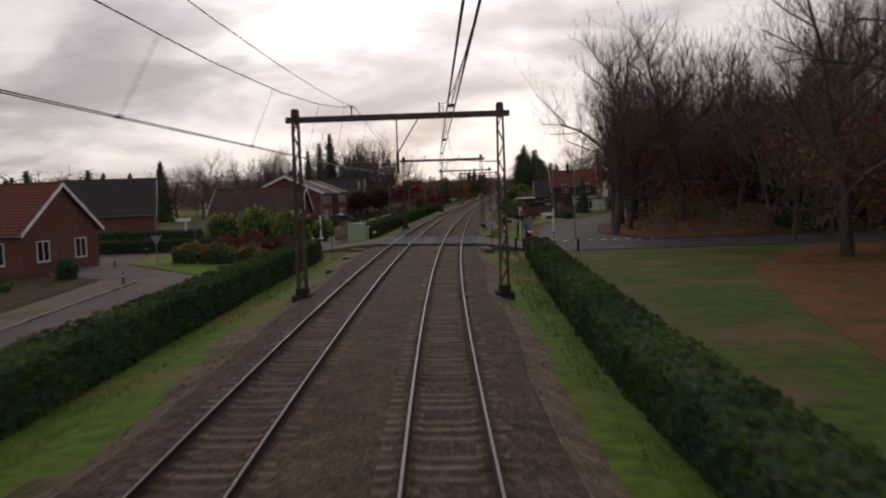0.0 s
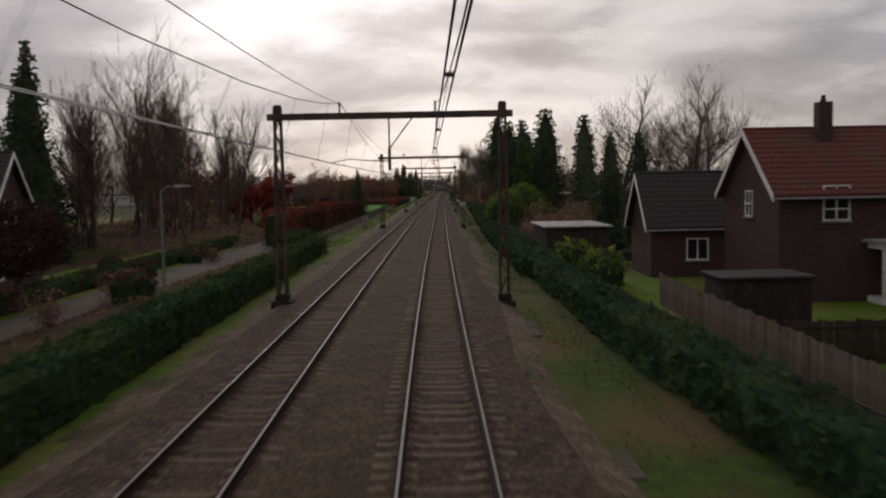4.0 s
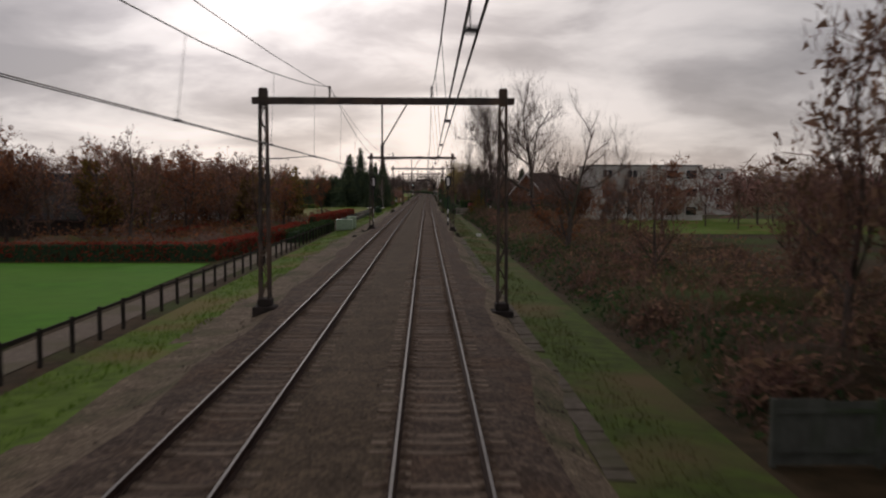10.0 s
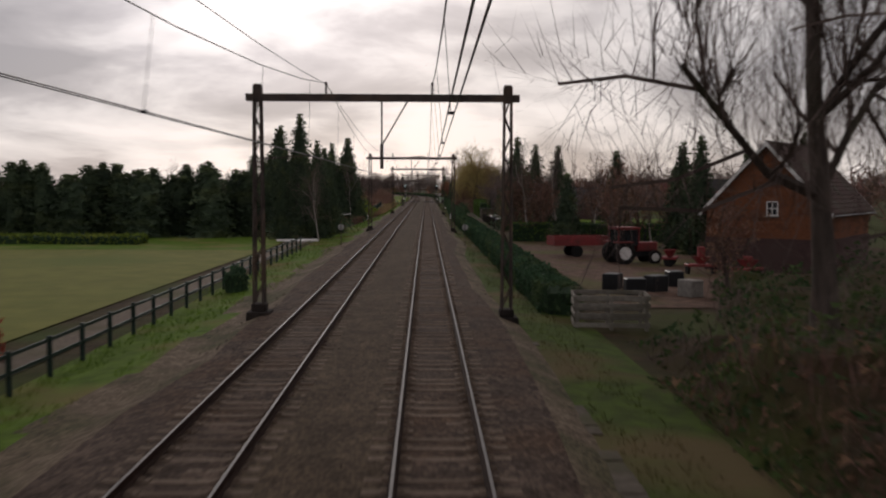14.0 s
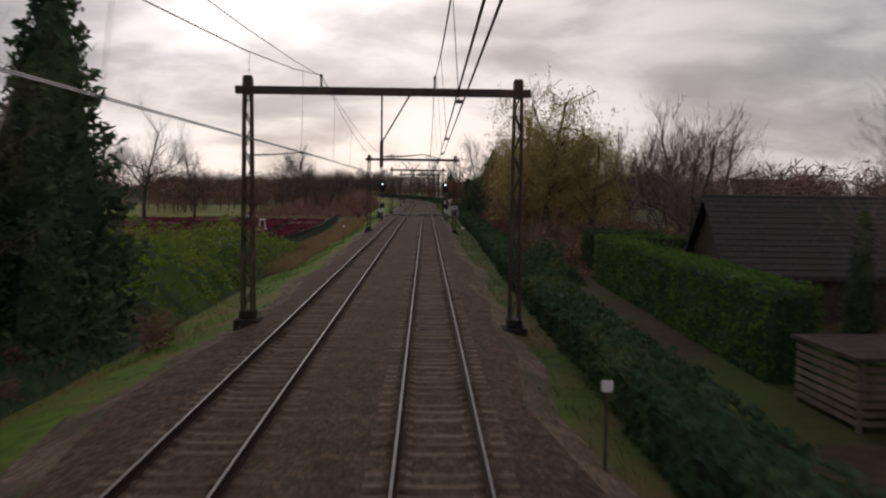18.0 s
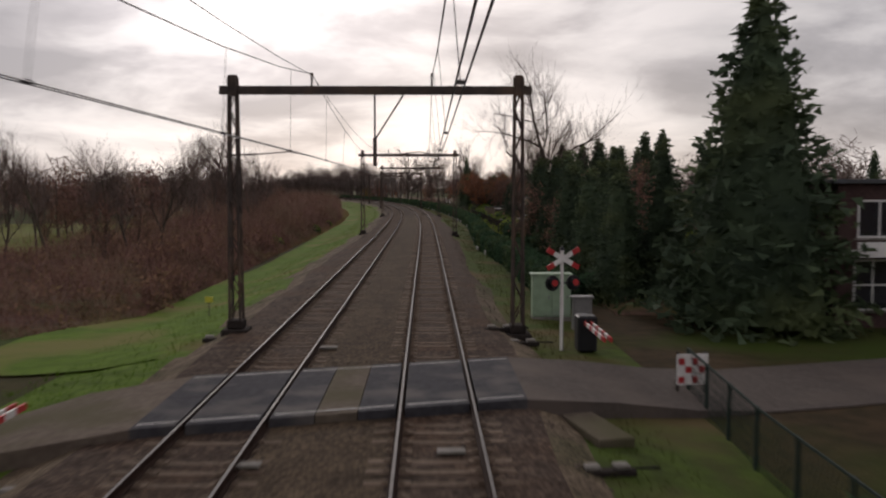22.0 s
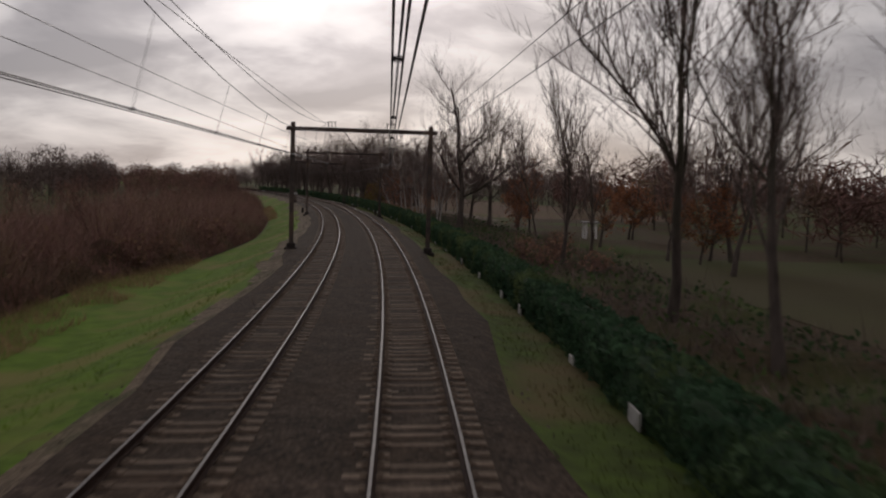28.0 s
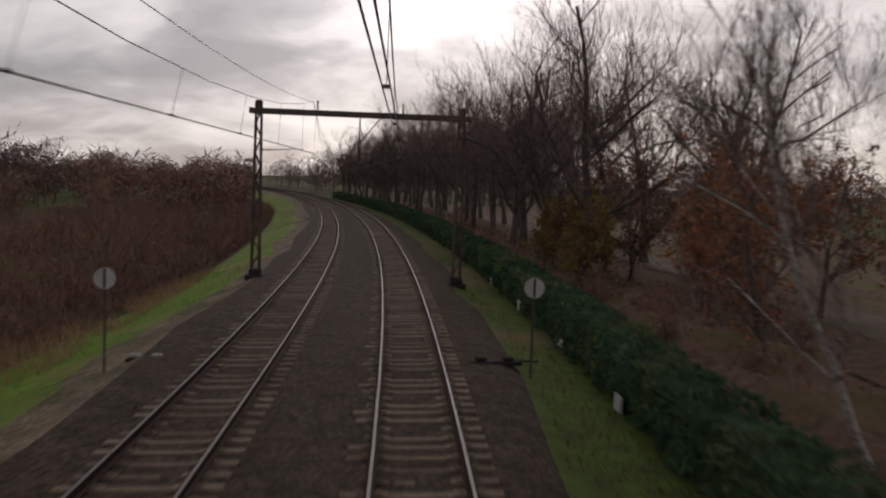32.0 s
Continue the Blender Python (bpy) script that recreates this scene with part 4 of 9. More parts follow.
def bush_model(name, label, rng, w, h, mat, n=380, size=0.15, stems=10, twigmat=None, twigs=0, lumps=5, core=True):
    """A shrub: stems that fan out from the ground and leaves in uneven clumps."""
    st = Shape()
    cl = []
    for i in range(lumps):
        a, r = rng.uniform(0, 6.28), rng.uniform(0, 0.55) * w / 2
        cl.append((math.cos(a) * r, math.sin(a) * r, h * rng.uniform(0.35, 0.68), w * rng.uniform(0.22, 0.36), h * rng.uniform(0.26, 0.36)))
    ends = []
    for i in range(stems):
        c = cl[i % lumps]
        e = np.array((c[0], c[1], c[2])) + rng.normal(0, 0.5, 3) * (c[3], c[3], c[4]) * 1.2
        e[2] = max(e[2], 0.2)
        st.rod((rng.normal(0, 0.08) * w, rng.normal(0, 0.08) * w, -0.1), e, 0.022, 0.010, 3, False)
        ends.append(e)
    if twigs:
        E_ = np.array(ends)[rng.integers(0, stems, twigs)]
        r0 = E_ * rng.uniform(0.35, 1.0, (twigs, 1))
        d = rng.normal(0, 0.7, (twigs, 3)) + np.array((0, 0, 0.55))
        blades(st, r0, r0 + d * 0.34 * min(w, h), 0.024)
    parts = [("stem", st.mesh("stem", twigmat or M_TWIG))]
    C = np.array(cl)
    if mat:
        lf = Shape()
        # solid lumps, coloured dark as the shade deep among the leaves
        if core:
            for c in cl:
                o = np.array([(1, 0, 0), (0.5, 0.87, 0), (-0.5, 0.87, 0), (-1, 0, 0), (-0.5, -0.87, 0), (0.5, -0.87, 0)])
                base = np.array(c[:3])
                low = base + o * (c[3] * 0.8, c[3] * 0.8, 0) - (0, 0, c[2] - 0.02)
                mid = base + o * (c[3] * 0.86, c[3] * 0.86, 0)
                lf.add(np.concatenate([low, mid, [base + (0, 0, c[4] * 0.85)]]), [(i, (i + 1) % 6, 6 + (i + 1) % 6, 6 + i) for i in range(6)] + [(6 + i, 6 + (i + 1) % 6, 12) for i in range(6)])
        nf = len(lf.f)
        pick = rng.integers(0, lumps, n)
        d = rng.standard_normal((n, 3))
        d /= np.linalg.norm(d, axis=1)[:, None]
        rad = (0.78 + 0.3 * rng.random(n))[:, None]
        c = C[pick][:, :3] + d * rad * np.stack([C[pick][:, 3], C[pick][:, 3], C[pick][:, 4]], 1)
        low = rng.random(n) < 0.3
        c[low, 2] *= rng.uniform(0.05, 0.9, low.sum())
        c[:, 2] = np.maximum(c[:, 2], 0.06)
        leaf_cloud(lf, c, size, rng)
        me = lf.mesh("leaves", [M_HEDGESHADE, mat])
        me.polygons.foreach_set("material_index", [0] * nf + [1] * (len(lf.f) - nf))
        parts.append(("foliage", me))
    return dict(name=name, label=label, parts=parts)


def thicket_mass(name, label, s0, s1, l0, l1, h, seed, twigs=4.0, leaves=1.5, mats=None, twig_h=0.9, size=0.15, edge=1.2, fade=0.5, gaps=()):
    """Tangled growth that nobody could count: lumpy undergrowth with twigs and withered leaves; l0 and l1 are numbers or lists of (s, l)."""
    rng = R(seed)
    ln = lambda q, s: q + 0 * s if isinstance(q, (int, float)) else np.interp(s, [p[0] for p in q], [p[1] for p in q])
    tall = lambda s: ln(h, s)

    def height(s, u, wid):
        lump = np.array([noise.noise(Vector((a * 0.22, b * 0.22, seed))) + 0.6 * noise.noise(Vector((a * 0.65, b * 0.65, seed + 3))) for a, b in zip(s, u * wid)])
        rim = np.clip(np.minimum(u, 1 - u) * wid / edge, 0, 1) ** 0.6 * np.clip(np.minimum(s - s0, s1 - s) / (3 * edge), 0, 1)
        hh = tall(s) * rim * (0.72 + 0.75 * lump)
        for a, b in gaps:
            hh = hh * np.clip(np.abs(s - (a + b) / 2) - (b - a) / 2, 0.12, 1)
        return np.maximum(hh, 0.0)

    ss = np.arange(s0, s1 + 1.4, 1.4)
    width = float(np.mean(ln(l1, ss) - ln(l0, ss)))
    nu = max(4, int(width / 1.5))
    us = np.linspace(0, 1, nu + 1)
    S, U = np.repeat(ss, nu + 1), np.tile(us, len(ss))
    L = ln(l0, S) + (ln(l1, S) - ln(l0, S)) * U
    H = height(S, U, width) * fade
    k = nu + 1
    sh = Shape().add(many(S, L, gz(S, L) - 0.05 + H), [(i * k + j, i * k + j + 1, (i + 1) * k + j + 1, (i + 1) * k + j) for i in range(len(ss) - 1) for j in range(nu)])
    nf0 = len(sh.f)
    area = (s1 - s0) * width
    n = int(area * twigs)
    s, u = rng.uniform(s0, s1, n), rng.random(n) ** 1.9
    if float(np.mean(ln(l0, ss))) < 0:
        u = 1 - u
    l = ln(l0, s) + (ln(l1, s) - ln(l0, s)) * u
    hh = height(s, u, width)
    r = many(s, l, gz(s, l) + hh * fade * rng.uniform(0.1, 0.95, n))
    d = rng.normal(0, 0.45, (n, 3))
    d[:, 2] = rng.uniform(0.4, 1.1, n)
    t = r + d * (np.maximum(hh, 0.25) * (1.05 - fade * 0.7) * twig_h)[:, None]
    blades(sh, r, t, 0.034)
    nf1 = len(sh.f)
    n = int(area * leaves)
    s, u = rng.uniform(s0, s1, n), rng.random(n)
    l = ln(l0, s) + (ln(l1, s) - ln(l0, s)) * u
    hh = height(s, u, width)
    c = many(s, l, gz(s, l) + hh * rng.uniform(fade * 0.9, fade + 0.35, n))
    leaf_cloud(sh, c, size, rng)
    mats = mats or (M_UNDER, M_PURPLETWIG, M_BROWN)
    me = sh.mesh(name, list(mats))
    me.polygons.foreach_set("material_index", [0] * nf0 + [1] * (nf1 - nf0) + [2] * (len(sh.f) - nf1))
    return solid(name, me, None, label, "thicket", "stuff")


def plant(model, s, l, scale=1.0, tall=None, turn=None, z=None, group="", label=""):
    """Sets one plant out on the ground."""
    turn = (s * 37.7 + l * 91.3) % 360 if turn is None else turn
    m = on(s, l, (g(s, l) if z is None else z) - 0.02, turn, scale, tall if tall is not None else None)
    cat = "tree" if "tree" in model["name"] or "conifer" in model["name"] or model["name"] in ("birch", "spruce", "cypress", "willow") else "shrub"
    ob = thing(model["name"], m, label or model["label"], cat, group)
    for n, me in model["parts"]:
        c = new(n, me)
        c.parent = ob
    return ob


R = np.random.default_rng
OAK = [tree_model("bare_tree", "tall leafless tree with a wide crown of grey-brown twigs", R(10 + i), 13.0, 1.2, 2, 0.27, upright=0.4, twig_n=4600, twig_w=0.019, twig_len=0.13) for i in range(3)]
YARDOAK = tree_model("bare_tree", "old bare tree with a thick upright trunk and dark heavy limbs", R(15), 13.0, 1.25, 2, 0.33, lean=0.0, upright=0.5, twig_n=9500, twig_w=0.022, twig_len=0.14)
ALDER = [tree_model("bare_tree", "slender leafless tree with upright dark branches", R(20 + i), 12.0, 0.62, 2, 0.15, upright=1.1, twig_n=2300, twig_w=0.02) for i in range(3)]
BIRCH = [tree_model("birch", "leafless birch with a white trunk and hanging twigs", R(30 + i), 12.0, 0.75, 2, 0.115, M_BIRCH, M_TWIG, lean=0.05, droop=0.6, upright=0.7, twig_n=3000, twig_w=0.018) for i in range(2)]
RUSTTREE = [tree_model("russet_tree", "small tree with sparse russet autumn leaves", R(40 + i), 9.0, 0.95, 2, 0.18, leaves=M_RUST, leaf_n=1700, leaf_size=0.115, twig_n=1000, twig_w=0.028) for i in range(2)]
BROWNTREE = [tree_model("withered_tree", "half-bare tree with brown withered leaves", R(50 + i), 8.0, 0.9, 2, 0.16, twig=M_PURPLETWIG, leaves=M_BROWN, leaf_n=700, leaf_size=0.105, twig_n=1300, twig_w=0.026) for i in range(2)]
GOLDTREE = [tree_model("yellow_tree", "small tree with golden-brown leaves", R(60), 5.5, 0.95, 2, 0.11, leaves=M_GOLD, leaf_n=1000, leaf_size=0.15, twig_n=600)]
WILLOW = [tree_model("willow", "large weeping willow with thin yellow-green foliage", R(70), 11.0, 1.1, 3, 0.32, twig=M_WILLOW, leaves=M_WILLOW, leaf_n=11000, leaf_size=0.07, droop=1.0, upright=0.6, twig_n=5200, twig_w=0.022, twig_len=0.14)]
SPRUCE = [conifer_model("spruce", "dark green spruce with drooping boughs", R(80 + i), 12.0, 2.9, M_CONIFER, 12, 18, 0.165, 0.03, 0.24, 0.8, 0.55, 0.024) for i in range(2)]
FARSPRUCE = [conifer_model("spruce", "dark green spruce with drooping boughs", R(80 + i), 12.0, 2.9, M_CONIFER, 11, 13, 0.25, 0.03, 0.22, 0.72, 0.62, 0.027) for i in range(2)]
BIGSPRUCE = conifer_model("spruce", "broad tall dark green spruce", R(83), 12.0, 2.9, M_CONIFER, 14, 20, 0.17, 0.03, 0.2, 0.75, 0.66, 0.022)
BEECHTREE = tree_model("beech_tree", "tree with dense crimson-red autumn leaves", R(41), 7.5, 0.95, 2, 0.17, leaves=M_BEECH, leaf_n=2600, leaf_size=0.17, twig_n=700)
BIGGREEN = bush_model("evergreen_tree", "large rounded yellow-green evergreen", R(99), 3.0, 2.2, M_GREENBUSH, 5200, 0.052, 8, None, 0, 7)
HIGHSPRUCE = conifer_model("spruce", "tall dark spruce with a bare lower trunk", R(86), 12.0, 2.9, M_CONIFER, 15, 34, 0.105, 0.36, 0.3, 0.6, 0.4, 0.026)
CYPRESS = [conifer_model("cypress", "dense dark green columnar cypress", R(84 + i), 12.0, 2.0, M_CONIFER, 13, 19, 0.15, 0.01, 0.17, 0.5, 0.74, 0.024) for i in range(2)]
FARCYPRESS = [conifer_model("cypress", "dense dark green columnar cypress", R(84 + i), 12.0, 2.0, M_CONIFER, 10, 11, 0.26, 0.01, 0.15, 0.5, 0.76, 0.032) for i in range(2)]
CONLIGHT = [conifer_model("conifer_tree", "yellow-green bushy garden conifer", R(88), 7.0, 2.2, M_CONLIGHT, 10, 10, 0.28, 0.01, 0.2, 0.7, 0.65, 0.04)]
THICKET = [bush_model("thicket_shrub", "tangled leafless brown thicket shrub", R(90 + i), 3.4, 2.6, M_BROWN, 170, 0.13, 14, M_PURPLETWIG, 420, 5, False) for i in range(3)]
GREENBUSH = [bush_model("evergreen_shrub", "rounded light green evergreen shrub", R(95 + i), 3.0, 2.2, M_GREENBUSH, 620, 0.15) for i in range(2)]
DARKBUSH = [bush_model("dark_shrub", "dark green ivy-grown shrub", R(97 + i), 2.6, 1.9, M_IVY, 480, 0.14) for i in range(2)]
REDBUSH = [bush_model("red_shrub", "garden shrub with dark red leaves", R(100), 2.8, 2.2, M_BEECHDARK, 520, 0.13)]
M_CRIMSON = material("crimson_leaves", (0.17, 0.028, 0.045), (0.10, 0.02, 0.03), 1.0, (0.2, 0.06, 0.05), 0.3, 0.85, island=0.3, leaf=0.4)
CRIMSONBUSH = bush_model("crimson_shrub", "shrub with crimson autumn leaves", R(103), 2.8, 2.2, M_CRIMSON, 560, 0.13)
GOLDBUSH = [bush_model("yellow_shrub", "shrub with yellow-brown autumn leaves", R(102), 2.8, 2.0, M_GOLD, 480, 0.12, 12, None, 120)]


def hedge(name, s0, s1, l, width, height, mat, label, inner=None, dens=48, size=0.095, rough=0.06, lift=0.0, step=1.0, wander=0.0, seed=1):
    """A clipped or grown-out hedge along the track, l a number or a list of (s, l); height a number or a list of (s, h)."""
    rng = R(int(seed + abs(s0) * 7))
    line = lambda s: l + 0 * s if isinstance(l, (int, float)) else np.interp(s, [p[0] for p in l], [p[1] for p in l])
    tall = lambda s: height + 0 * s if isinstance(height, (int, float)) else np.interp(s, [p[0] for p in height], [p[1] for p in height])
    h = thing(name, Matrix.Identity(4), label, "hedge")
    ss = np.linspace(s0, s1, max(3, int((s1 - s0) / step) + 1))
    rows = []
    for i, s in enumerate(ss):
        c, t, w = float(line(s)), float(tall(s)), width / 2 - rough
        z = g(s, c) + lift
        n1, n2, n3 = (noise.noise(Vector((s * 0.6, k, l if isinstance(l, (int, float)) else 2.0))) * rough * 1.6 for k in (0.0, 5.0, 9.0))
        if i in (0, len(ss) - 1):
            w, t = w * 0.8, t * 0.93
        rows.append([(c - w + n1, z - 0.1), (c - w * 1.04 + n1, z + t * 0.5), (c - w + n2, z + t * 0.93 - rough), (c - w * 0.7, z + t - rough + n3), (c + w * 0.7, z + t - rough + n3), (c + w + n3, z + t * 0.93 - rough), (c + w * 1.04 + n2, z + t * 0.5), (c + w + n2, z - 0.1)])
    body = ribbon(rows, ss)
    k = 8
    body.f += [tuple(range(k - 1, -1, -1)), tuple(range((len(ss) - 1) * k, len(ss) * k))]
    # the core is painted dark, as shade seen through the leaf shell
    part("core", body, inner or M_HEDGESHADE, h)
    n = int((s1 - s0) * (2 * float(tall((s0 + s1) / 2)) + width) * dens)
    u = rng.random(n)
    s = rng.uniform(s0, s1, n)
    t = tall(s)
    girth = 2 * t + width
    q = u * girth
    side = np.where(q < t, -1.0, np.where(q > t + width, 1.0, 0.0))
    off = np.where(side < 0, -width / 2, np.where(side > 0, width / 2, q - t - width / 2))
    hz = np.where(side < 0, q, np.where(side > 0, q - t - width, t))
    c = line(s)
    bulge = np.array([noise.noise(Vector((a * 0.8, b * 1.5, seed))) for a, b in zip(s, hz + off)]) * rough * 2.2
    ll = c + off + np.where(side != 0, side * bulge, 0) + rng.normal(0, 0.025, n)
    zz = gz(s, c) + lift + hz + np.where(side == 0, bulge, 0) + rng.normal(0, 0.025, n)
    # both ends
    m = int(dens * width * float(tall(s0)))
    for e in (s0, s1):
        s = np.concatenate([s, np.full(m, e) + rng.normal(0, 0.04, m)])
        o = rng.uniform(-width / 2, width / 2, m)
        ll = np.concatenate([ll, line(np.full(m, e)) + o])
        zz = np.concatenate([zz, gz(np.full(m, e), line(np.full(m, e))) + lift + rng.uniform(0, 1, m) * float(tall(e))])
    lf = leaf_cloud(Shape(), many(s, ll, zz), size, rng)
    part("foliage", lf, mat, h)
    return h


def fence(name, s0, s1, l, height, gap, label, post=0.05, rails=(0.95,), mat=None, mesh=False, rail_mat=None):
    """Posts with rails, or with a wire mesh, along the track."""
    line = lambda s: l if isinstance(l, (int, float)) else float(np.interp(s, [p[0] for p in l], [p[1] for p in l]))
    f = thing(name, Matrix.Identity(4), label, "fence")
    mat = mat or M_POST
    ps = Shape().box(-post, post, -post, post, -0.2, height).mesh("post", mat, bevel=0.008)
    n = max(1, int(round((s1 - s0) / gap)))
    ss = [s0 + (s1 - s0) * i / n for i in range(n + 1)]
    for i, s in enumerate(ss):
        ob = new("post", ps)
        ob.parent = f
        ob.matrix_basis = on(s, line(s), g(s, line(s)), 3 * math.sin(s * 5.1))
    for r in rails:
        sh = Shape()
        hw, hh = (0.022, 0.05) if not mesh else (0.015, 0.02)
        rows = [[(line(a) + x, g(a, line(a)) + height * r + y) for x, y in ((-hw, -hh), (-hw, hh), (hw, hh), (hw, -hh), (-hw, -hh))] for a in ss]
        sh = ribbon(rows, ss)
        part("rail", sh, rail_mat or mat, f)
    if mesh:
        sh = Shape()
        for a, b in zip(ss[:-1], ss[1:]):
            for i in range(int((b - a) / 0.18)):
                q = a + 0.18 * i
                z0 = g(q, line(q))
                for d in (0.5, -0.5):
                    sh.rod(at(q, line(q), z0 + (0.05 if d > 0 else height)), at(q + 0.5, line(q + 0.5), z0 + (height if d > 0 else 0.05)), 0.006, None, 3, False)
        part("wire_mesh", sh, mat, f)
    return f

# ---------------------------------------------------------------- buildings and lineside things
def window(parent, face, u, z, w, h, half_x, half_y, rows=1, cols=2, mat=None, sill=True):
    """A framed window on a house wall; face is one of -y, +y, -x, +x."""
    turn = {"-y": 0, "+x": 90, "+y": 180, "-x": 270}[face]
    out = half_y if "y" in face else half_x
    m = Matrix.Rotation(radians(turn), 4, "Z") @ Matrix.Translation((u, -out, z))
    fr = Shape()
    t = 0.07
    fr.box(-w / 2, w / 2, -0.05, 0.05, 0, t, m).box(-w / 2, w / 2, -0.05, 0.05, h - t, h, m)
    fr.box(-w / 2, -w / 2 + t, -0.05, 0.05, t, h - t, m).box(w / 2 - t, w / 2, -0.05, 0.05, t, h - t, m)
    for i in range(1, cols):
        x = -w / 2 + w * i / cols
        fr.box(x - 0.03, x + 0.03, -0.045, 0.045, t, h - t, m)
    for i in range(1, rows):
        y = h * i / rows
        fr.box(-w / 2 + t, w / 2 - t, -0.04, 0.04, y - 0.03, y + 0.03, m)
    win = part("window", fr, mat or M_WHITE, parent)
    part("pane", Shape().box(-w / 2 + t, w / 2 - t, -0.012, 0.012, t, h - t, m), M_GLASS, win)
    if sill:
        part("sill", Shape().box(-w / 2 - 0.08, w / 2 + 0.08, -0.12, 0.04, -0.08, -0.003, m), M_KERB, win)
    return win


def door(parent, face, u, w, h, half_x, half_y, mat):
    turn = {"-y": 0, "+x": 90, "+y": 180, "-x": 270}[face]
    out = half_y if "y" in face else half_x
    m = Matrix.Rotation(radians(turn), 4, "Z") @ Matrix.Translation((u, -out, 0))
    d = part("door", Shape().box(-w / 2, w / 2, -0.05, 0.04, 0.02, h, m), mat, parent)
    part("door_frame", Shape().box(-w / 2 - 0.08, -w / 2, -0.06, 0.04, 0, h + 0.08, m).box(w / 2, w / 2 + 0.08, -0.06, 0.04, 0, h + 0.08, m).box(-w / 2, w / 2, -0.06, 0.04, h, h + 0.08, m), M_WHITE, d)
    return d


def house(name, label, s, l, turn, w, d, eave, ridge, wall, roof, windows=(), doors=(), chimney=None, over=0.35, trim=True, category="house", z=None):
    """A gabled house; the ridge runs along its own y, the gables face -y and +y."""
    h = thing(name, on(s, l, g(s, l) - 0.05 if z is None else z, turn), label, category)
    x, y = w / 2, d / 2
    t = 0.3
    body = Shape().prism([(-x, 0), (x, 0), (x, eave), (0, ridge - 0.12), (-x, eave)], -y, y)
    part("wall", body, wall, h)
    rise = (ridge - eave) / x
    for sx in (-1, 1):
        e, ez = x + over, eave - over * rise
        sl = Shape().prism([(0, ridge), (sx * e, ez), (sx * e, ez + 0.16), (0, ridge + 0.17)], -y - over, y + over)
        rf = part("roof", sl, roof, h)
        # courses of tiles stand a little proud
        n = int(math.hypot(e, ridge - ez) / 0.36)
        tl = Shape()
        for i in range(n):
            f0, f1 = i / n, (i + 1) / n
            ax, az, bx, bz = sx * e * f0, ridge + 0.17 - (ridge - ez) * f0 - 0.01 * f0, sx * e * f1, ridge + 0.17 - (ridge - ez) * f1
            tl.add([(ax, -y - over, az + 0.005), (ax, y + over, az + 0.005), (bx, y + over, bz + 0.045), (bx, -y - over, bz + 0.045), (bx, -y - over, bz), (bx, y + over, bz)],
                   [(0, 1, 2, 3) if sx < 0 else (3, 2, 1, 0), (3, 2, 5, 4)])
        tagged(part("tile_layer", tl, roof, rf), kind="stuff")
        if trim:
            for yy in (-y - over - 0.04, y + over):
                part("bargeboard", Shape().prism([(0, ridge - 0.1), (sx * e, ez - 0.1), (sx * e, ez + 0.19), (0, ridge + 0.2)], yy, yy + 0.04), M_WHITE, h, "white bargeboard")
            part("gutter", Shape().rod((sx * (e + 0.05), -y - over, ez + 0.02), (sx * (e + 0.05), y + over, ez + 0.02), 0.06, None, 6), M_GREY, h)
    part("ridge_tiles", Shape().rod((0, -y - over, ridge + 0.16), (0, y + over, ridge + 0.16), 0.1, None, 8), roof, h)
    for q in windows:
        window(h, q[0], q[1], q[2], q[3], q[4], x, y, *(q[5:] or ()))
    for q in doors:
        door(h, q[0], q[1], q[2], q[3], x, y, M_PLANKDARK)
    if chimney:
        cx, cy, ch = chimney
        c = part("chimney", Shape().box(cx - 0.35, cx + 0.35, cy - 0.3, cy + 0.3, eave, ridge + ch), wall, h, bevel=0.02)
        part("chimney_pot", Shape().rod((cx, cy, ridge + ch), (cx, cy, ridge + ch + 0.3), 0.13, 0.1, 8), M_BLACK, c)
    return h


def flat_building(name, label, s, l, turn, w, d, storeys, wall, windows=(), category="building", roofmat=None, storey=2.9, z=None, over=0.12, doors=(), slab_h=0.22):
    h = thing(name, on(s, l, g(s, l) - 0.05 if z is None else z, turn), label, category)
    x, y, top = w / 2, d / 2, storeys * storey
    part("wall", Shape().box(-x, x, -y, y, 0, top), wall, h, bevel=0.03)
    part("roof", Shape().box(-x - over, x + over, -y - over, y + over, top, top + slab_h), roofmat or M_SHEET, h, bevel=0.02)
    for q in windows:
        window(h, q[0], q[1], q[2], q[3], q[4], x, y, *(q[5:] or ()))
    for q in doors:
        door(h, q[0], q[1], q[2], q[3], x, y, M_PLANKDARK)
    return h


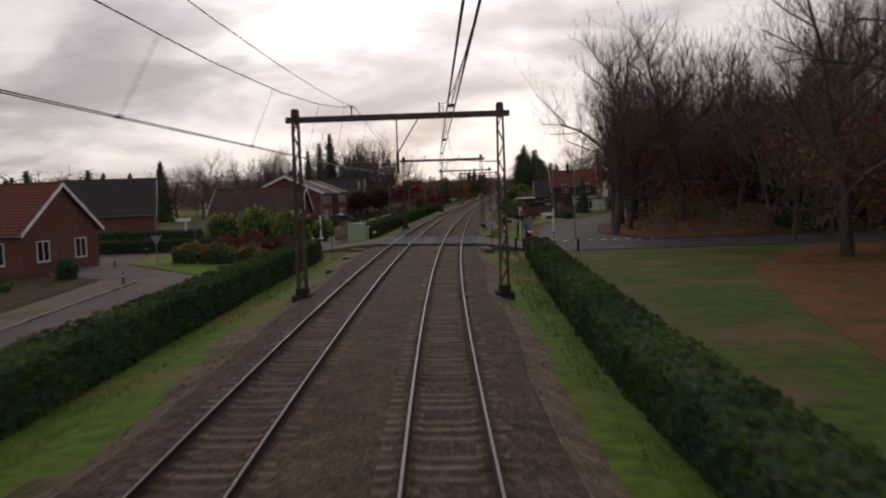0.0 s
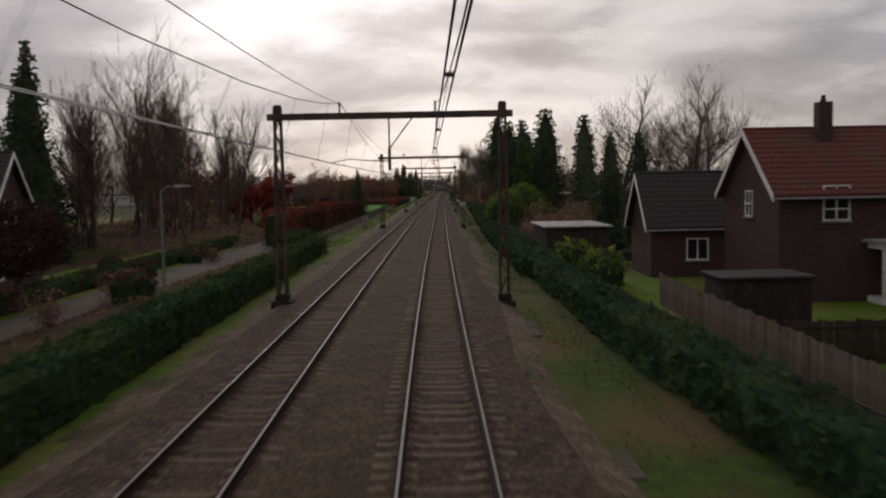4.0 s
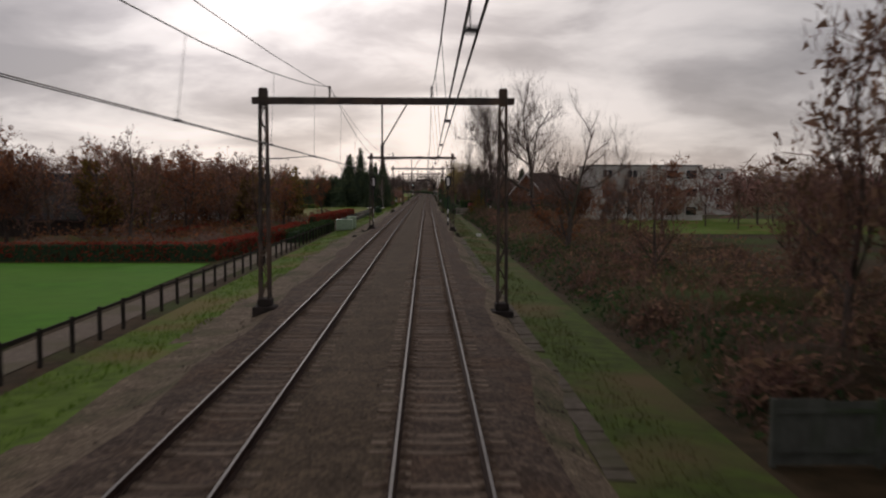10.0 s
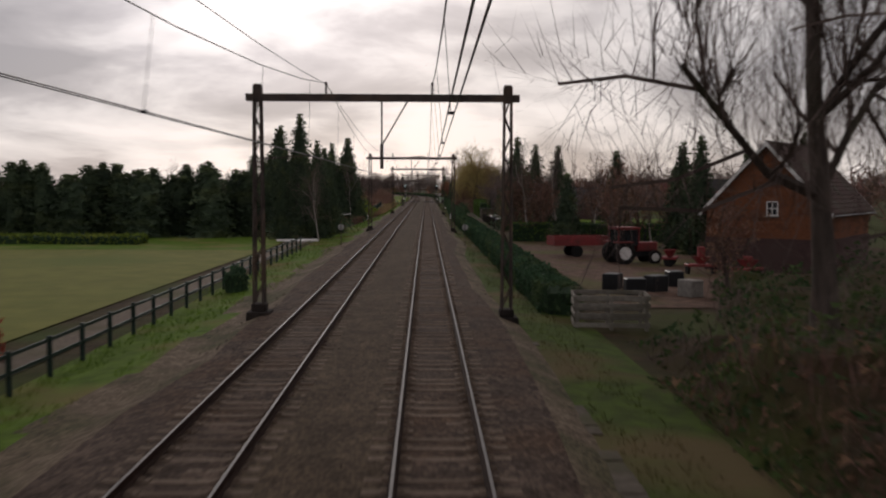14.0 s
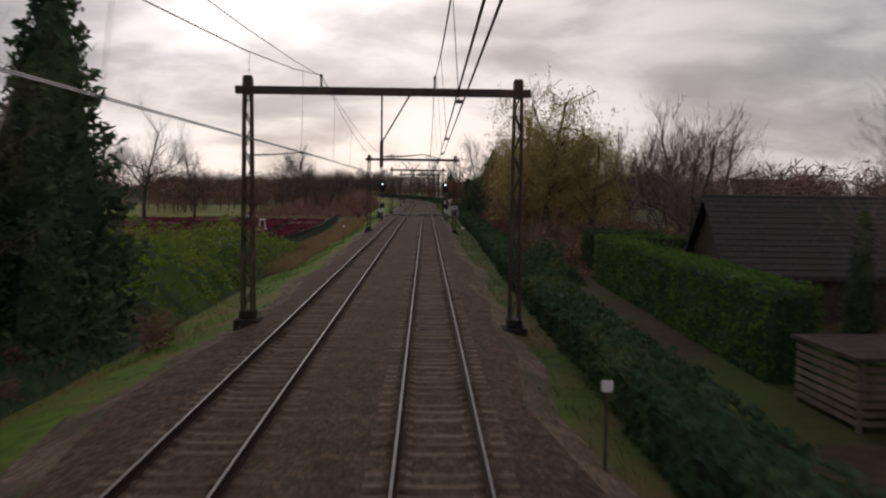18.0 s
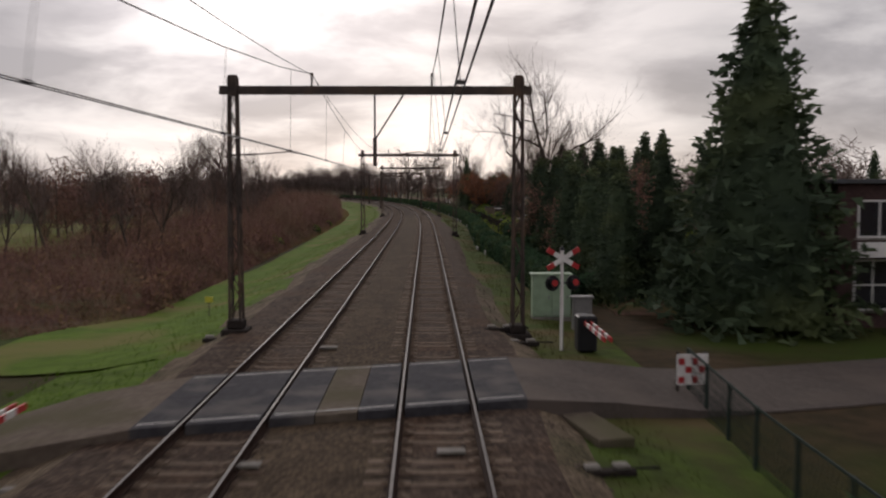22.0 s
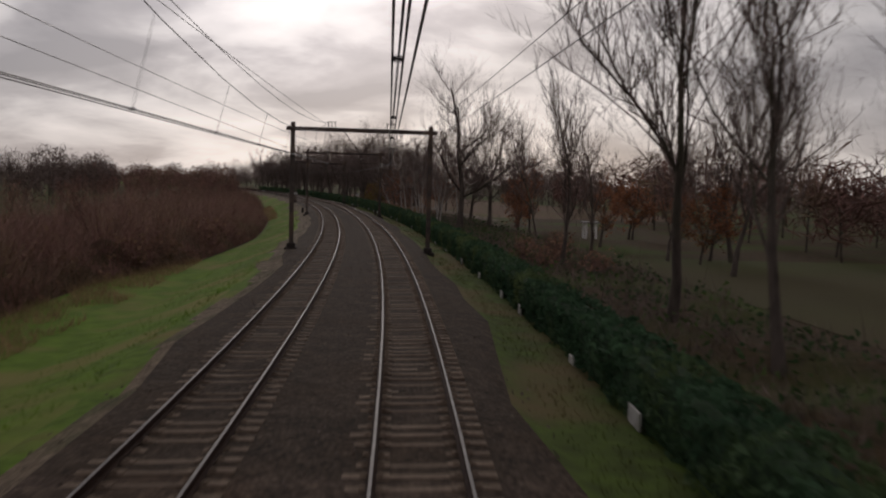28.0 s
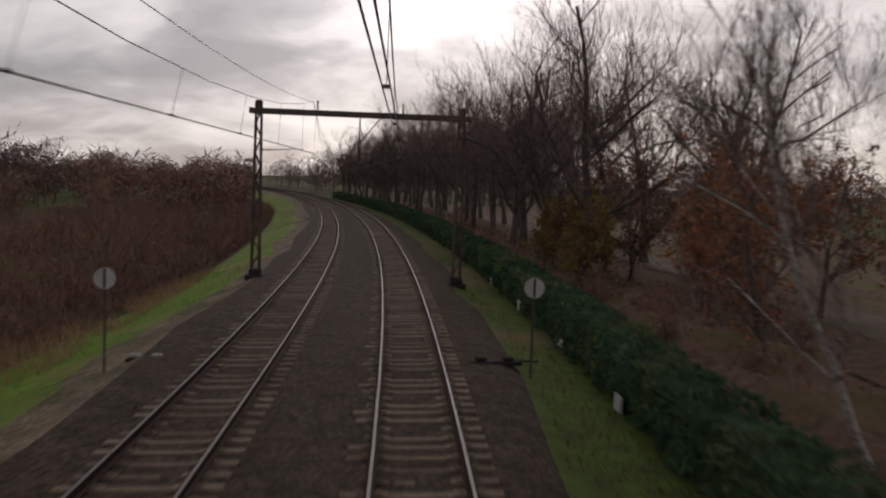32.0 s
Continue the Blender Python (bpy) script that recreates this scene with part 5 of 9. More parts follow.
def cabinet(s, l, w, d, hgt, turn=0, label="pale green relay cabinet on a low plinth", mat=None):
    c = thing("relay_cabinet", on(s, l, g(s, l), turn), label, "cabinet", "relay cabinets")
    part("plinth", Shape().box(-w / 2, w / 2, -d / 2, d / 2, -0.15, 0.1), M_KERB, c)
    part("body", Shape().box(-w / 2 + 0.02, w / 2 - 0.02, -d / 2 + 0.02, d / 2 - 0.02, 0.1, hgt - 0.06), mat or M_CABINET, c, bevel=0.015)
    part("lid", Shape().box(-w / 2 - 0.05, w / 2 + 0.05, -d / 2 - 0.05, d / 2 + 0.05, hgt - 0.06, hgt + 0.02), mat or M_CABINET, c, bevel=0.015)
    n = 2 if w > 1.3 else 1
    for i in range(n):
        a, b = -w / 2 + 0.05 + (w - 0.1) * i / n, -w / 2 + 0.05 + (w - 0.1) * (i + 1) / n
        dr = part("door", Shape().box(a + 0.015, b - 0.015, -d / 2 - 0.012, -d / 2 + 0.02, 0.16, hgt - 0.1), mat or M_CABINET, c)
        part("handle", Shape().box(b - 0.14, b - 0.1, -d / 2 - 0.035, -d / 2 - 0.012, hgt * 0.45, hgt * 0.45 + 0.16), M_GREY, dr)
    return c


def striped(parent, name, a, b, r, bands, mats, n=10):
    """A post painted in bands."""
    a, b = Vector(a), Vector(b)
    for i in range(bands):
        part(name, Shape().rod(a.lerp(b, i / bands), a.lerp(b, (i + 1) / bands), r, None, n), mats[i % len(mats)], parent)


def disc_post(s, l, hgt=1.6, r=0.24, label="round grey sign disc on a thin dark post"):
    p = thing("marker_post", on(s, l, g(s, l)), label, "lineside sign", "lineside markers")
    part("post", Shape().rod((0, 0, -0.2), (0, 0, hgt), 0.03, None, 8), M_STEEL, p)
    part("disc", Shape().disc((0, -0.04, hgt), r, (0, 1, 0), 0.02), M_SHEET, p, "grey disc seen from behind")
    part("stripe", Shape().box(-0.03, 0.03, -0.056, -0.052, hgt - r * 0.9, hgt + r * 0.9), M_BLACK, p)
    return p


def plate_post(s, l, hgt=1.5, plates=1, w=0.22, h=0.26, label="white plate on a thin lineside post"):
    p = thing("marker_post", on(s, l, g(s, l)), label, "lineside sign", "lineside markers")
    part("post", Shape().rod((0, 0, -0.2), (0, 0, hgt), 0.028, None, 8), M_STEEL, p)
    for i in range(plates):
        part("plate", Shape().box(-w / 2, w / 2, -0.05, -0.032, hgt - h - i * (h + 0.06), hgt - i * (h + 0.06)), M_WHITE, p, bevel=0.004)
    return p


def track_box(s, l, turn=0, w=0.5, pale=True):
    p = thing("track_connection_box", on(s, l, g(s, l), turn), "low trackside connection box with pale lids and cables", "trackside box", "trackside boxes")
    part("base", Shape().box(-w, w, -0.14, 0.14, -0.05, 0.07), M_BASE, p, bevel=0.02)
    for x in (-w * 0.55, w * 0.5):
        part("lid", Shape().box(x - 0.14, x + 0.14, -0.11, 0.11, 0.07, 0.17), M_KERB if pale else M_BASE, p, bevel=0.03)
    part("cable", Shape().rod((w * 0.9, 0, 0.06), (w + 0.5, 0.1, 0.02), 0.025, None, 6), M_RUBBER, p)
    return p


def capsule_outline(w, z0, z1, n=10):
    r = w / 2
    pts = [(r * math.cos(a), z1 - r + r * math.sin(a)) for a in np.linspace(0, math.pi, n)]
    return pts + [(-r * math.cos(a), z0 + r - r * math.sin(a)) for a in np.linspace(0, math.pi, n)]


def distance_board(s, l):
    """Black oval board with a white bar, on a black and white post."""
    p = thing("signal_board", on(s, l, g(s, l)), "black oval signal board with white bar on banded post", "signal", "signal boards")
    part("foot", Shape().rod((0, 0, -0.2), (0, 0, 0.55), 0.17, 0.08, 8), M_BLACK, p)
    striped(p, "post_band", (0, 0, 0.5), (0, 0, 2.55), 0.075, 4, (M_WHITE, M_BLACK, M_WHITE, M_BLACK))
    part("post", Shape().rod((0, 0, 2.55), (0, 0, 5.05), 0.07, None, 10), M_BLACK, p)
    b = part("board", Shape().prism(capsule_outline(0.78, 4.70, 6.07), -0.14, -0.08), M_BLACK, p)
    part("white_bar", Shape().box(-0.165, 0.165, -0.15, -0.143, 4.87, 5.79), M_WHITE, b, "white upright bar")
    part("hood", Shape().box(-0.2, 0.2, -0.05, 0.2, 4.4, 4.75), M_BLACK, p, bevel=0.04)
    part("bracket", Shape().box(-0.25, 0.25, -0.08, 0.05, 5.05, 5.15).box(-0.25, 0.25, -0.08, 0.05, 5.55, 5.65), M_STEEL, p)
    return p


def signal(s, l, side):
    p = thing("railway_signal", on(s, l, g(s, l)), "black railway signal showing green on a banded post", "signal", "green signals")
    part("foot", Shape().rod((0, 0, -0.2), (0, 0, 0.6), 0.18, 0.08, 8), M_BLACK, p)
    striped(p, "post_band", (0, 0, 0.55), (0, 0, 3.0), 0.075, 4, (M_BLACK, M_WHITE, M_BLACK, M_WHITE))
    part("post", Shape().rod((0, 0, 3.0), (0, 0, 4.2), 0.07, None, 10), M_BLACK, p)
    b = part("head", Shape().prism(capsule_outline(0.76, 4.1, 5.6), -0.16, -0.06), M_BLACK, p)
    for i, z in enumerate((5.22, 4.85, 4.48)):
        hood = Shape()
        for a in np.linspace(0.15, math.pi - 0.15, 8):
            hood.box(0.125 * math.cos(a) - 0.02, 0.125 * math.cos(a) + 0.02, -0.36, -0.16, z + 0.125 * math.sin(a) - 0.012, z + 0.125 * math.sin(a) + 0.012)
        part("lamp_hood", hood, M_BLACK, b)
        part("lens", Shape().disc((0, -0.17, z), 0.095, (0, 1, 0), 0.02), M_LAMPGREEN if i == 0 else M_GLASS, b, "lit green lens" if i == 0 else "")
    part("junction_box", Shape().box(-0.3, 0.3, 0.0, 0.25, 1.75, 2.5), M_BLACK, p, bevel=0.03)
    part("step", Shape().box(-0.25, 0.25, -0.1, 0.1, 3.75, 3.8), M_STEEL, p)
    # a small letter board on its own stake
    q = thing("letter_board", on(s - 1.2, l + 0.35 * side, g(s, l)), "small cream board with a black letter on a stake", "lineside sign")
    part("stake", Shape().rod((0, 0, -0.2), (0, 0, 1.2), 0.07, None, 8), M_BLACK, q)
    part("board", Shape().box(-0.17, 0.17, -0.1, -0.075, 1.15, 1.65), M_WHITE, q)
    fc = bpy.data.curves.new("letter", "FONT")
    fc.body, fc.size, fc.align_x = "P", 0.42, "CENTER"
    fo = part("letter", bpy.data.meshes.new_from_object(bpy.data.objects.new("letter", fc)), None, q)
    fo.data.materials.append(M_BLACK)
    fo.matrix_basis = pose(0, -0.105, 1.25, 90, 0, 0)
    return p


def crossing_post(s, l, turn, arm, arm_dir, label="level crossing signal with a red and white cross and warning lamps", face=None):
    """Cross sign with lamps and a lowered barrier; it faces the road."""
    p = thing("crossing_signal", on(s, l, g(s, l), turn if face is None else face), label, "crossing signal", "crossing signals")
    part("post", Shape().rod((0, 0, -0.1), (0, 0, 3.1), 0.055, None, 10), M_WHITE, p)
    for a in (-28, 28):
        arms = part("cross_arm", Shape().box(-0.62, 0.62, -0.075, -0.05, -0.075, 0.075, Matrix.Translation((0, 0 if a > 0 else -0.012, 2.85)) @ Matrix.Rotation(radians(a), 4, "Y")), M_WHITE, p)
        for sx in (-1, 1):
            part("red_tip", Shape().box(sx * 0.62 - (0.26 if sx > 0 else 0), sx * 0.62 + (0.26 if sx < 0 else 0), -0.084, -0.046, -0.08, 0.08, Matrix.Translation((0, 0 if a > 0 else -0.014, 2.85)) @ Matrix.Rotation(radians(a), 4, "Y")), M_RED, arms)
    part("crossbar", Shape().rod((-0.42, 0, 2.1), (0.42, 0, 2.1), 0.03, None, 6), M_BLACK, p)
    for x in (-0.36, 0.36):
        lamp = part("warning_lamp", Shape().disc((x, -0.06, 2.1), 0.24, (0, 1, 0), 0.03).rod((x, 0.04, 2.1), (x, -0.22, 2.12), 0.13, 0.15, 10), M_BLACK, p)
        part("lens", Shape().disc((x, -0.225, 2.12), 0.1, (0, 1, 0), 0.02), M_RED, lamp)
    part("bell", Shape().rod((0, 0, 3.1), (0, 0, 3.22), 0.09, 0.04, 8), M_BLACK, p)
    # barrier machine and arm
    b = thing("barrier", on(s + 0.9 * (1 if arm_dir > 0 else -1) * 0, l + 0.75 * (1 if turn == 90 else -1), g(s, l), 0), "lowered red and white level crossing barrier on a black machine", "barrier", "crossing barriers")
    part("machine", Shape().box(-0.3, 0.3, -0.35, 0.35, 0.0, 1.1), M_BLACK, b, bevel=0.05)
    part("counterweight", Shape().box(-0.16, 0.16, -arm_dir * 0.9, -arm_dir * 0.35, 0.72, 1.05), M_BLACK, b, bevel=0.03)
    nb = int(arm / 0.45)
    for x in (-0.09, 0.09):
        for i in range(nb):
            y0, y1 = arm_dir * (0.35 + i * 0.45), arm_dir * (0.35 + (i + 1) * 0.45)
            part("arm_band", Shape().box(x - 0.03, x + 0.03, min(y0, y1), max(y0, y1), 0.84, 0.96), (M_RED, M_WHITE)[i % 2], b)
    return p


def road_lamp(s, l, hgt, reach=1.0, turn=0):
    p = thing("street_lamp", on(s, l, g(s, l), turn), "grey steel street lamp with a curved arm", "street lamp", "street lamps")
    part("pole", Shape().rod((0, 0, -0.2), (0, 0, hgt), 0.075, 0.05, 8), M_GREY, p)
    part("arm", Shape().rod((0, 0, hgt), (reach * 0.4, 0, hgt + 0.28), 0.04, None, 6).rod((reach * 0.4, 0, hgt + 0.28), (reach, 0, hgt + 0.3), 0.04, None, 6), M_GREY, p)
    part("lamp_head", Shape().prism([(reach - 0.1, hgt + 0.22), (reach + 0.6, hgt + 0.26), (reach + 0.6, hgt + 0.34), (reach - 0.1, hgt + 0.38)], -0.13, 0.13), M_SHEET, p)
    return p


def car(s, l, turn, paint, label):
    c = thing("car", on(s, l, g(s, l) + 0.03, turn), label, "car", "parked cars")
    bd = Shape().prism([(-2.0, 0.3), (2.0, 0.3), (2.05, 0.62), (1.95, 0.82), (1.0, 0.95), (0.35, 1.42), (-1.0, 1.45), (-1.75, 1.0), (-2.05, 0.9), (-2.05, 0.5)], -0.82, 0.82)
    part("body", bd, paint, c, bevel=0.05)
    part("windscreen", Shape().add([(1.0, -0.7, 0.98), (1.0, 0.7, 0.98), (0.42, 0.62, 1.4), (0.42, -0.62, 1.4)], [(0, 1, 2, 3)]), M_GLASS, c)
    part("rear_window", Shape().add([(-1.72, -0.68, 1.05), (-1.72, 0.68, 1.05), (-1.08, 0.6, 1.44), (-1.08, -0.6, 1.44)], [(3, 2, 1, 0)]), M_GLASS, c)
    for y in (-0.835, 0.835):
        part("side_window", Shape().prism([(0.8, 0.98), (0.3, 1.36), (-0.95, 1.38), (-1.5, 1.0)], y - 0.006, y + 0.006), M_GLASS, c)
    for x in (-1.25, 1.25):
        for y in (-0.78, 0.78):
            w = part("wheel", Shape().disc((x, y, 0.31), 0.31, (0, 1, 0), 0.2), M_RUBBER, c)
            part("rim", Shape().disc((x, y * 1.14, 0.31), 0.19, (0, 1, 0), 0.04), M_GREY, w)
    for y in (-0.6, 0.6):
        part("headlight", Shape().box(1.98, 2.06, y - 0.16, y + 0.16, 0.62, 0.78), M_WHITE, c)
        part("tail_light", Shape().box(-2.08, -2.03, y - 0.12, y + 0.12, 0.68, 0.88), M_RED, c)
    return c


def board_fence(name, label, s, l, turn, length, hgt, mat, gap=0.0, w=0.14, category="fence", level=False):
    """Upright boards side by side on two rails, along its own y from 0."""
    f = thing(name, on(s, l, g(s, l), turn), label, category)
    rng = R(int(abs(s * 3 + l)))
    n = int(length / (w + gap))
    mesh = [Shape().box(-0.012, 0.012, 0, w - 0.006, 0.02, hgt + d).mesh("board", mat) for d in (-0.03, 0.0, 0.02)]
    for i in range(n):
        b = new("board", mesh[int(rng.integers(0, 3))])
        b.parent = f
        b.matrix_basis = pose(rng.normal(0, 0.004), i * (w + gap), 0, 0, rng.normal(0, 0.5), 0)
    for z in (0.25, hgt * 0.8):
        part("rail", Shape().box(0.014, 0.06, 0, length, z, z + 0.08), mat, f)
    for y in np.arange(0, length + 0.1, 2.0):
        part("post", Shape().box(0.014, 0.1, y - 0.05, y + 0.05, -0.2, hgt + 0.04), mat, f)
    return f


def hedge_block(name, label, s, l, turn, length, width, hgt, mat, inner=None, dens=31, size=0.109):
    """A clipped hedge set across or aslant, along its own y from 0."""
    rng = R(int(abs(s * 5 + l * 3)))
    h = thing(name, on(s, l, g(s, l), turn), label, "hedge")
    # inner block with the shade behind the leaves put into its colour
    part("core", Shape().box(-width / 2 + 0.06, width / 2 - 0.06, 0.06, length - 0.06, -0.1, hgt - 0.06), inner or M_HEDGESHADE, h, bevel=0.1)
    area = 2 * hgt * (length + width) + length * width
    n = int(area * dens)
    pick = rng.random(n) * area
    c = np.empty((n, 3))
    a1, a2 = 2 * hgt * length, 2 * hgt * width
    long_ = pick < a1
    end = (pick >= a1) & (pick < a1 + a2)
    top = pick >= a1 + a2
    sg = np.where(rng.random(n) < 0.5, -1, 1)
    c[:, 0] = np.where(long_, sg * width / 2, rng.uniform(-0.5, 0.5, n) * width)
    c[:, 1] = np.where(end, np.where(sg > 0, length, 0), rng.random(n) * length)
    c[:, 2] = np.where(top, hgt, rng.random(n) * hgt)
    c += rng.normal(0, 0.035, c.shape)
    part("foliage", leaf_cloud(Shape(), c, size, rng), mat, h)
    return h


def scatter(models, s0, s1, l0, l1, n, lo, hi, seed, group="", label="", avoid=()):
    """Sets n plants at random in a strip."""
    rng = R(seed)
    for _ in range(n):
        s, l = rng.uniform(s0, s1), rng.uniform(l0, l1)
        k = rng.uniform(lo, hi)
        if any(a <= s <= b and c <= l <= d for a, b, c, d in avoid):
            continue
        plant(models[int(rng.integers(0, len(models)))], s, l, k, k * rng.uniform(0.88, 1.15), rng.uniform(0, 360), group=group, label=label)


def slab(name, label, s, l, turn, w, d, z0, z1, mat, category="", bevel=0.02, kind=""):
    ob = thing(name, on(s, l, g(s, l), turn), label, category or name.replace("_", " "), kind=kind)
    part("body", Shape().box(-w / 2, w / 2, -d / 2, d / 2, z0, z1), mat, ob, bevel=bevel)
    return ob


def grass_tufts(name, s0, s1, l0, l1, n, size, mat, seed, label, hgt=0.18):
    """Blades of grass in uneven tufts."""
    rng = R(seed)
    s, l = rng.uniform(s0, s1, n), rng.uniform(l0, l1, n)
    keep = np.array([noise.noise(Vector((a * 0.25, b * 0.6, seed))) > -0.25 for a, b in zip(s, l)])
    s, l = s[keep], l[keep]
    n = len(s)
    p = many(s, l, gz(s, l) - 0.02)
    a = rng.uniform(0, 2 * np.pi, n)
    w = np.stack([np.cos(a), np.sin(a), 0 * a], 1) * size * 0.5
    t = np.stack([rng.normal(0, 0.4, n), rng.normal(0, 0.4, n), np.ones(n)], 1) * (hgt * rng.uniform(0.5, 1.4, n))[:, None]
    v = np.stack([p - w, p + w, p + t], 1).reshape(-1, 3)
    i = np.arange(n) * 3
    sh = Shape()
    sh.v.append(v)
    sh.f = list(zip(i.tolist(), (i + 1).tolist(), (i + 2).tolist()))
    sh.count = 3 * n
    return solid(name, sh, mat, label, "grass", "stuff")


def far_wood(name, label, s0, s1, l0, l1, n, hgt, seed, mat=None, per=230, blade=0.85, slim=0.15, wide=0.36):
    """Many far trees, bare and dense, as one growth of twigs."""
    rng = R(seed)
    sh, cen = Shape(), []
    for _ in range(n):
        s, l = rng.uniform(s0, s1), rng.uniform(l0, l1)
        h = hgt * rng.uniform(0.6, 1.15)
        z = g(s, l)
        p = np.array(at(s, l, z))
        sh.rod(p, p + np.array((rng.normal(0, 0.3), rng.normal(0, 0.3), h * 0.7)), 0.014 * h, 0.006 * h, 4, False)
        q = rng.standard_normal((per, 3))
        q /= np.linalg.norm(q, axis=1)[:, None]
        q *= rng.random((per, 1)) ** 0.45
        cen.append(p + np.array((0, 0, h * 0.58)) + q * np.array((h * wide, h * wide, h * 0.44)))
    nf = len(sh.f)
    leaf_cloud(sh, np.concatenate(cen), blade, rng, narrow=slim)
    me = sh.mesh(name, [M_BARK, mat or M_TWIG])
    me.polygons.foreach_set("material_index", [0] * nf + [1] * (len(sh.f) - nf))
    return solid(name, me, None, label, "woodland", "stuff")


# ================================================================ first stretch: crossing and village, s -60 to 190
# ---- left of the line before the crossing
hedge("hedge", -70, 47, -10.35, 1.2, 1.62, M_HEDGE, "clipped dark green hedge between verge and street")
patch("street", -80, 37, [(-80, -19), (14, -18), (33, -19.2), (37, -22)], -11.5, M_PAVING, 0.02, 2.0, label="grey-brown brick-paved street", category="street")
patch("street_bend", 36.5, 73, [(36.5, -22), (41, -28), (58, -36), (66, -44), (73, -62)], [(36.5, -15.8), (49, -25.4), (60, -27.2), (61.5, -12), (73, -12)], M_PAVING, 0.025, 1.0, 10, "grey-brown street curving away behind the lawn", "street")
patch("street_lawn", 35.8, 61, [(35.8, -15.2), (49, -25.2), (60, -27.0), (61, -23)], -11.2, M_LAWN, 0.07, 1.0, label="green lawn in the bend of the street", category="lawn")
patch("footway", -80, 36.5, [(-80, -21), (14, -20.1), (36.5, -22.1)], [(-80, -19.1), (14, -18.1), (33, -19.3), (36.5, -22.0)], M_PATH, 0.11, 2.0, 3, "pale paved footway along the street", "footway")
patch("garden_bed", -80, 58, -46, [(-80, -21.2), (14, -20.4), (36, -22.4), (41, -28.4), (58, -36.3)], M_SOIL, 0.05, 2.0, label="planted front garden with brown leaves", category="garden")
kb = Shape()
for s in np.arange(-78, 34, 1.0):
    for l0 in (float(np.interp(s, [-80, 14, 33], [-19.05, -18.05, -19.25])), ):
        kb.box(-0.08, 0.08, 0, 0.985, -0.05, 0.12, on(s, l0, g(s, l0)))
solid("street_kerb", kb, M_KERB, "pale concrete kerb along the street", "kerb")
house("cottage", "low brick cottage with a red-brown tiled roof and white window frames", 46.5, -34.2, 78, 9, 11, 3.1, 6.4, M_BRICK, M_TILERED,
      [("-x", 0.0, 0.8, 1.6, 1.6, 1, 2), ("-x", -3.4, 0.8, 1.5, 1.6, 1, 2), ("-x", 3.4, 0.8, 1.4, 1.6, 1, 2), ("-y", -2.2, 0.9, 1.4, 1.5, 1, 2), ("-y", 2.2, 0.9, 1.4, 1.5, 1, 2), ("+x", 2.2, 0.9, 1.4, 1.5, 1, 2), ("+x", -2.2, 0.9, 1.4, 1.5, 1, 2)], [("+x", 0.2, 1.0, 2.1)])
house("outbuilding", "small brick outbuilding with a dark roof", 58.5, -38.8, 70, 5, 6, 2.6, 4.6, M_BRICK, M_TILE, [("+x", 0, 1.0, 1.0, 1.0, 1, 2), ("-y", 0, 1.0, 1.0, 1.0, 1, 2)])
house("detached_house", "detached brick house with a steep dark tiled roof", 99, -47.5, -72, 9.5, 12, 3.2, 7.6, M_BRICK, M_TILE,
      [("-x", -3.5, 0.9, 1.8, 1.5, 1, 3), ("-x", 0.0, 0.9, 1.8, 1.5, 1, 3), ("-x", 3.5, 0.9, 1.8, 1.5, 1, 3), ("-y", 0, 3.9, 1.5, 1.3, 1, 2), ("-y", -2.4, 0.9, 1.6, 1.5, 1, 2), ("-y", 2.4, 0.9, 1.6, 1.5, 1, 2), ("+y", 0, 3.9, 1.5, 1.3, 1, 2)], chimney=(0.6, 3.0, 0.7))
flat_building("garage_block", "low pale building with a flat roof", 118, -74, -70, 12, 7, 1, M_RENDER, [("-x", 0, 0.9, 2.0, 1.2, 1, 3)])
hedge_block("hedge", "dark clipped garden hedge", 73.6, -43, -88, 16, 1.0, 1.6, M_HEDGE)
hedge_block("hedge", "dark clipped hedge along the side street", 63.5, -13.5, 92, 26, 0.9, 1.2, M_HEDGE)
for s, l, k in ((45, -15.0, 1.0), (47, -17.5, 1.1), (48.5, -20.5, 1.1), (44, -13.4, 0.8)):
    plant(GOLDBUSH[0], s, l, k, k * 0.85)
for s, l, k in ((50.5, -13.4, 1.1), (51.5, -16.0, 1.25), (52.5, -18.6, 1.1)):
    plant(CRIMSONBUSH, s, l, k, k * 0.9)
for s, l, k in ((66, -16, 1.5), (67.5, -19.5, 1.6), (69, -23.5, 1.4), (76, -14.5, 1.0)):
    plant(GREENBUSH[int(s) % 2], s, l, k, k * 1.2)
plant(DARKBUSH[0], 37.6, -25.2, 0.75, 0.95)
plant(DARKBUSH[1], 33, -27.0, 0.5, 0.4)
scatter(THICKET, -20, 36, -31, -25, 14, 0.3, 0.5, 11, "garden shrubs", "low brown garden shrub")
scatter(GREENBUSH, -10, 34, -31, -25, 9, 0.25, 0.45, 12, "garden shrubs", "low green garden shrub")
for s, l in ((32.7, -19.6), (47.5, -25.8), (60.2, -27.9)):
    b = thing("bollard", on(s, l, g(s, l)), "low dark wooden street bollard", "bollard", "street bollards")
    part("post", Shape().rod((0, 0, -0.1), (0, 0, 0.75), 0.07, 0.065, 8), M_POST, b)
    part("band", Shape().rod((0, 0, 0.55), (0, 0, 0.63), 0.074, None, 8), M_WHITE, b)
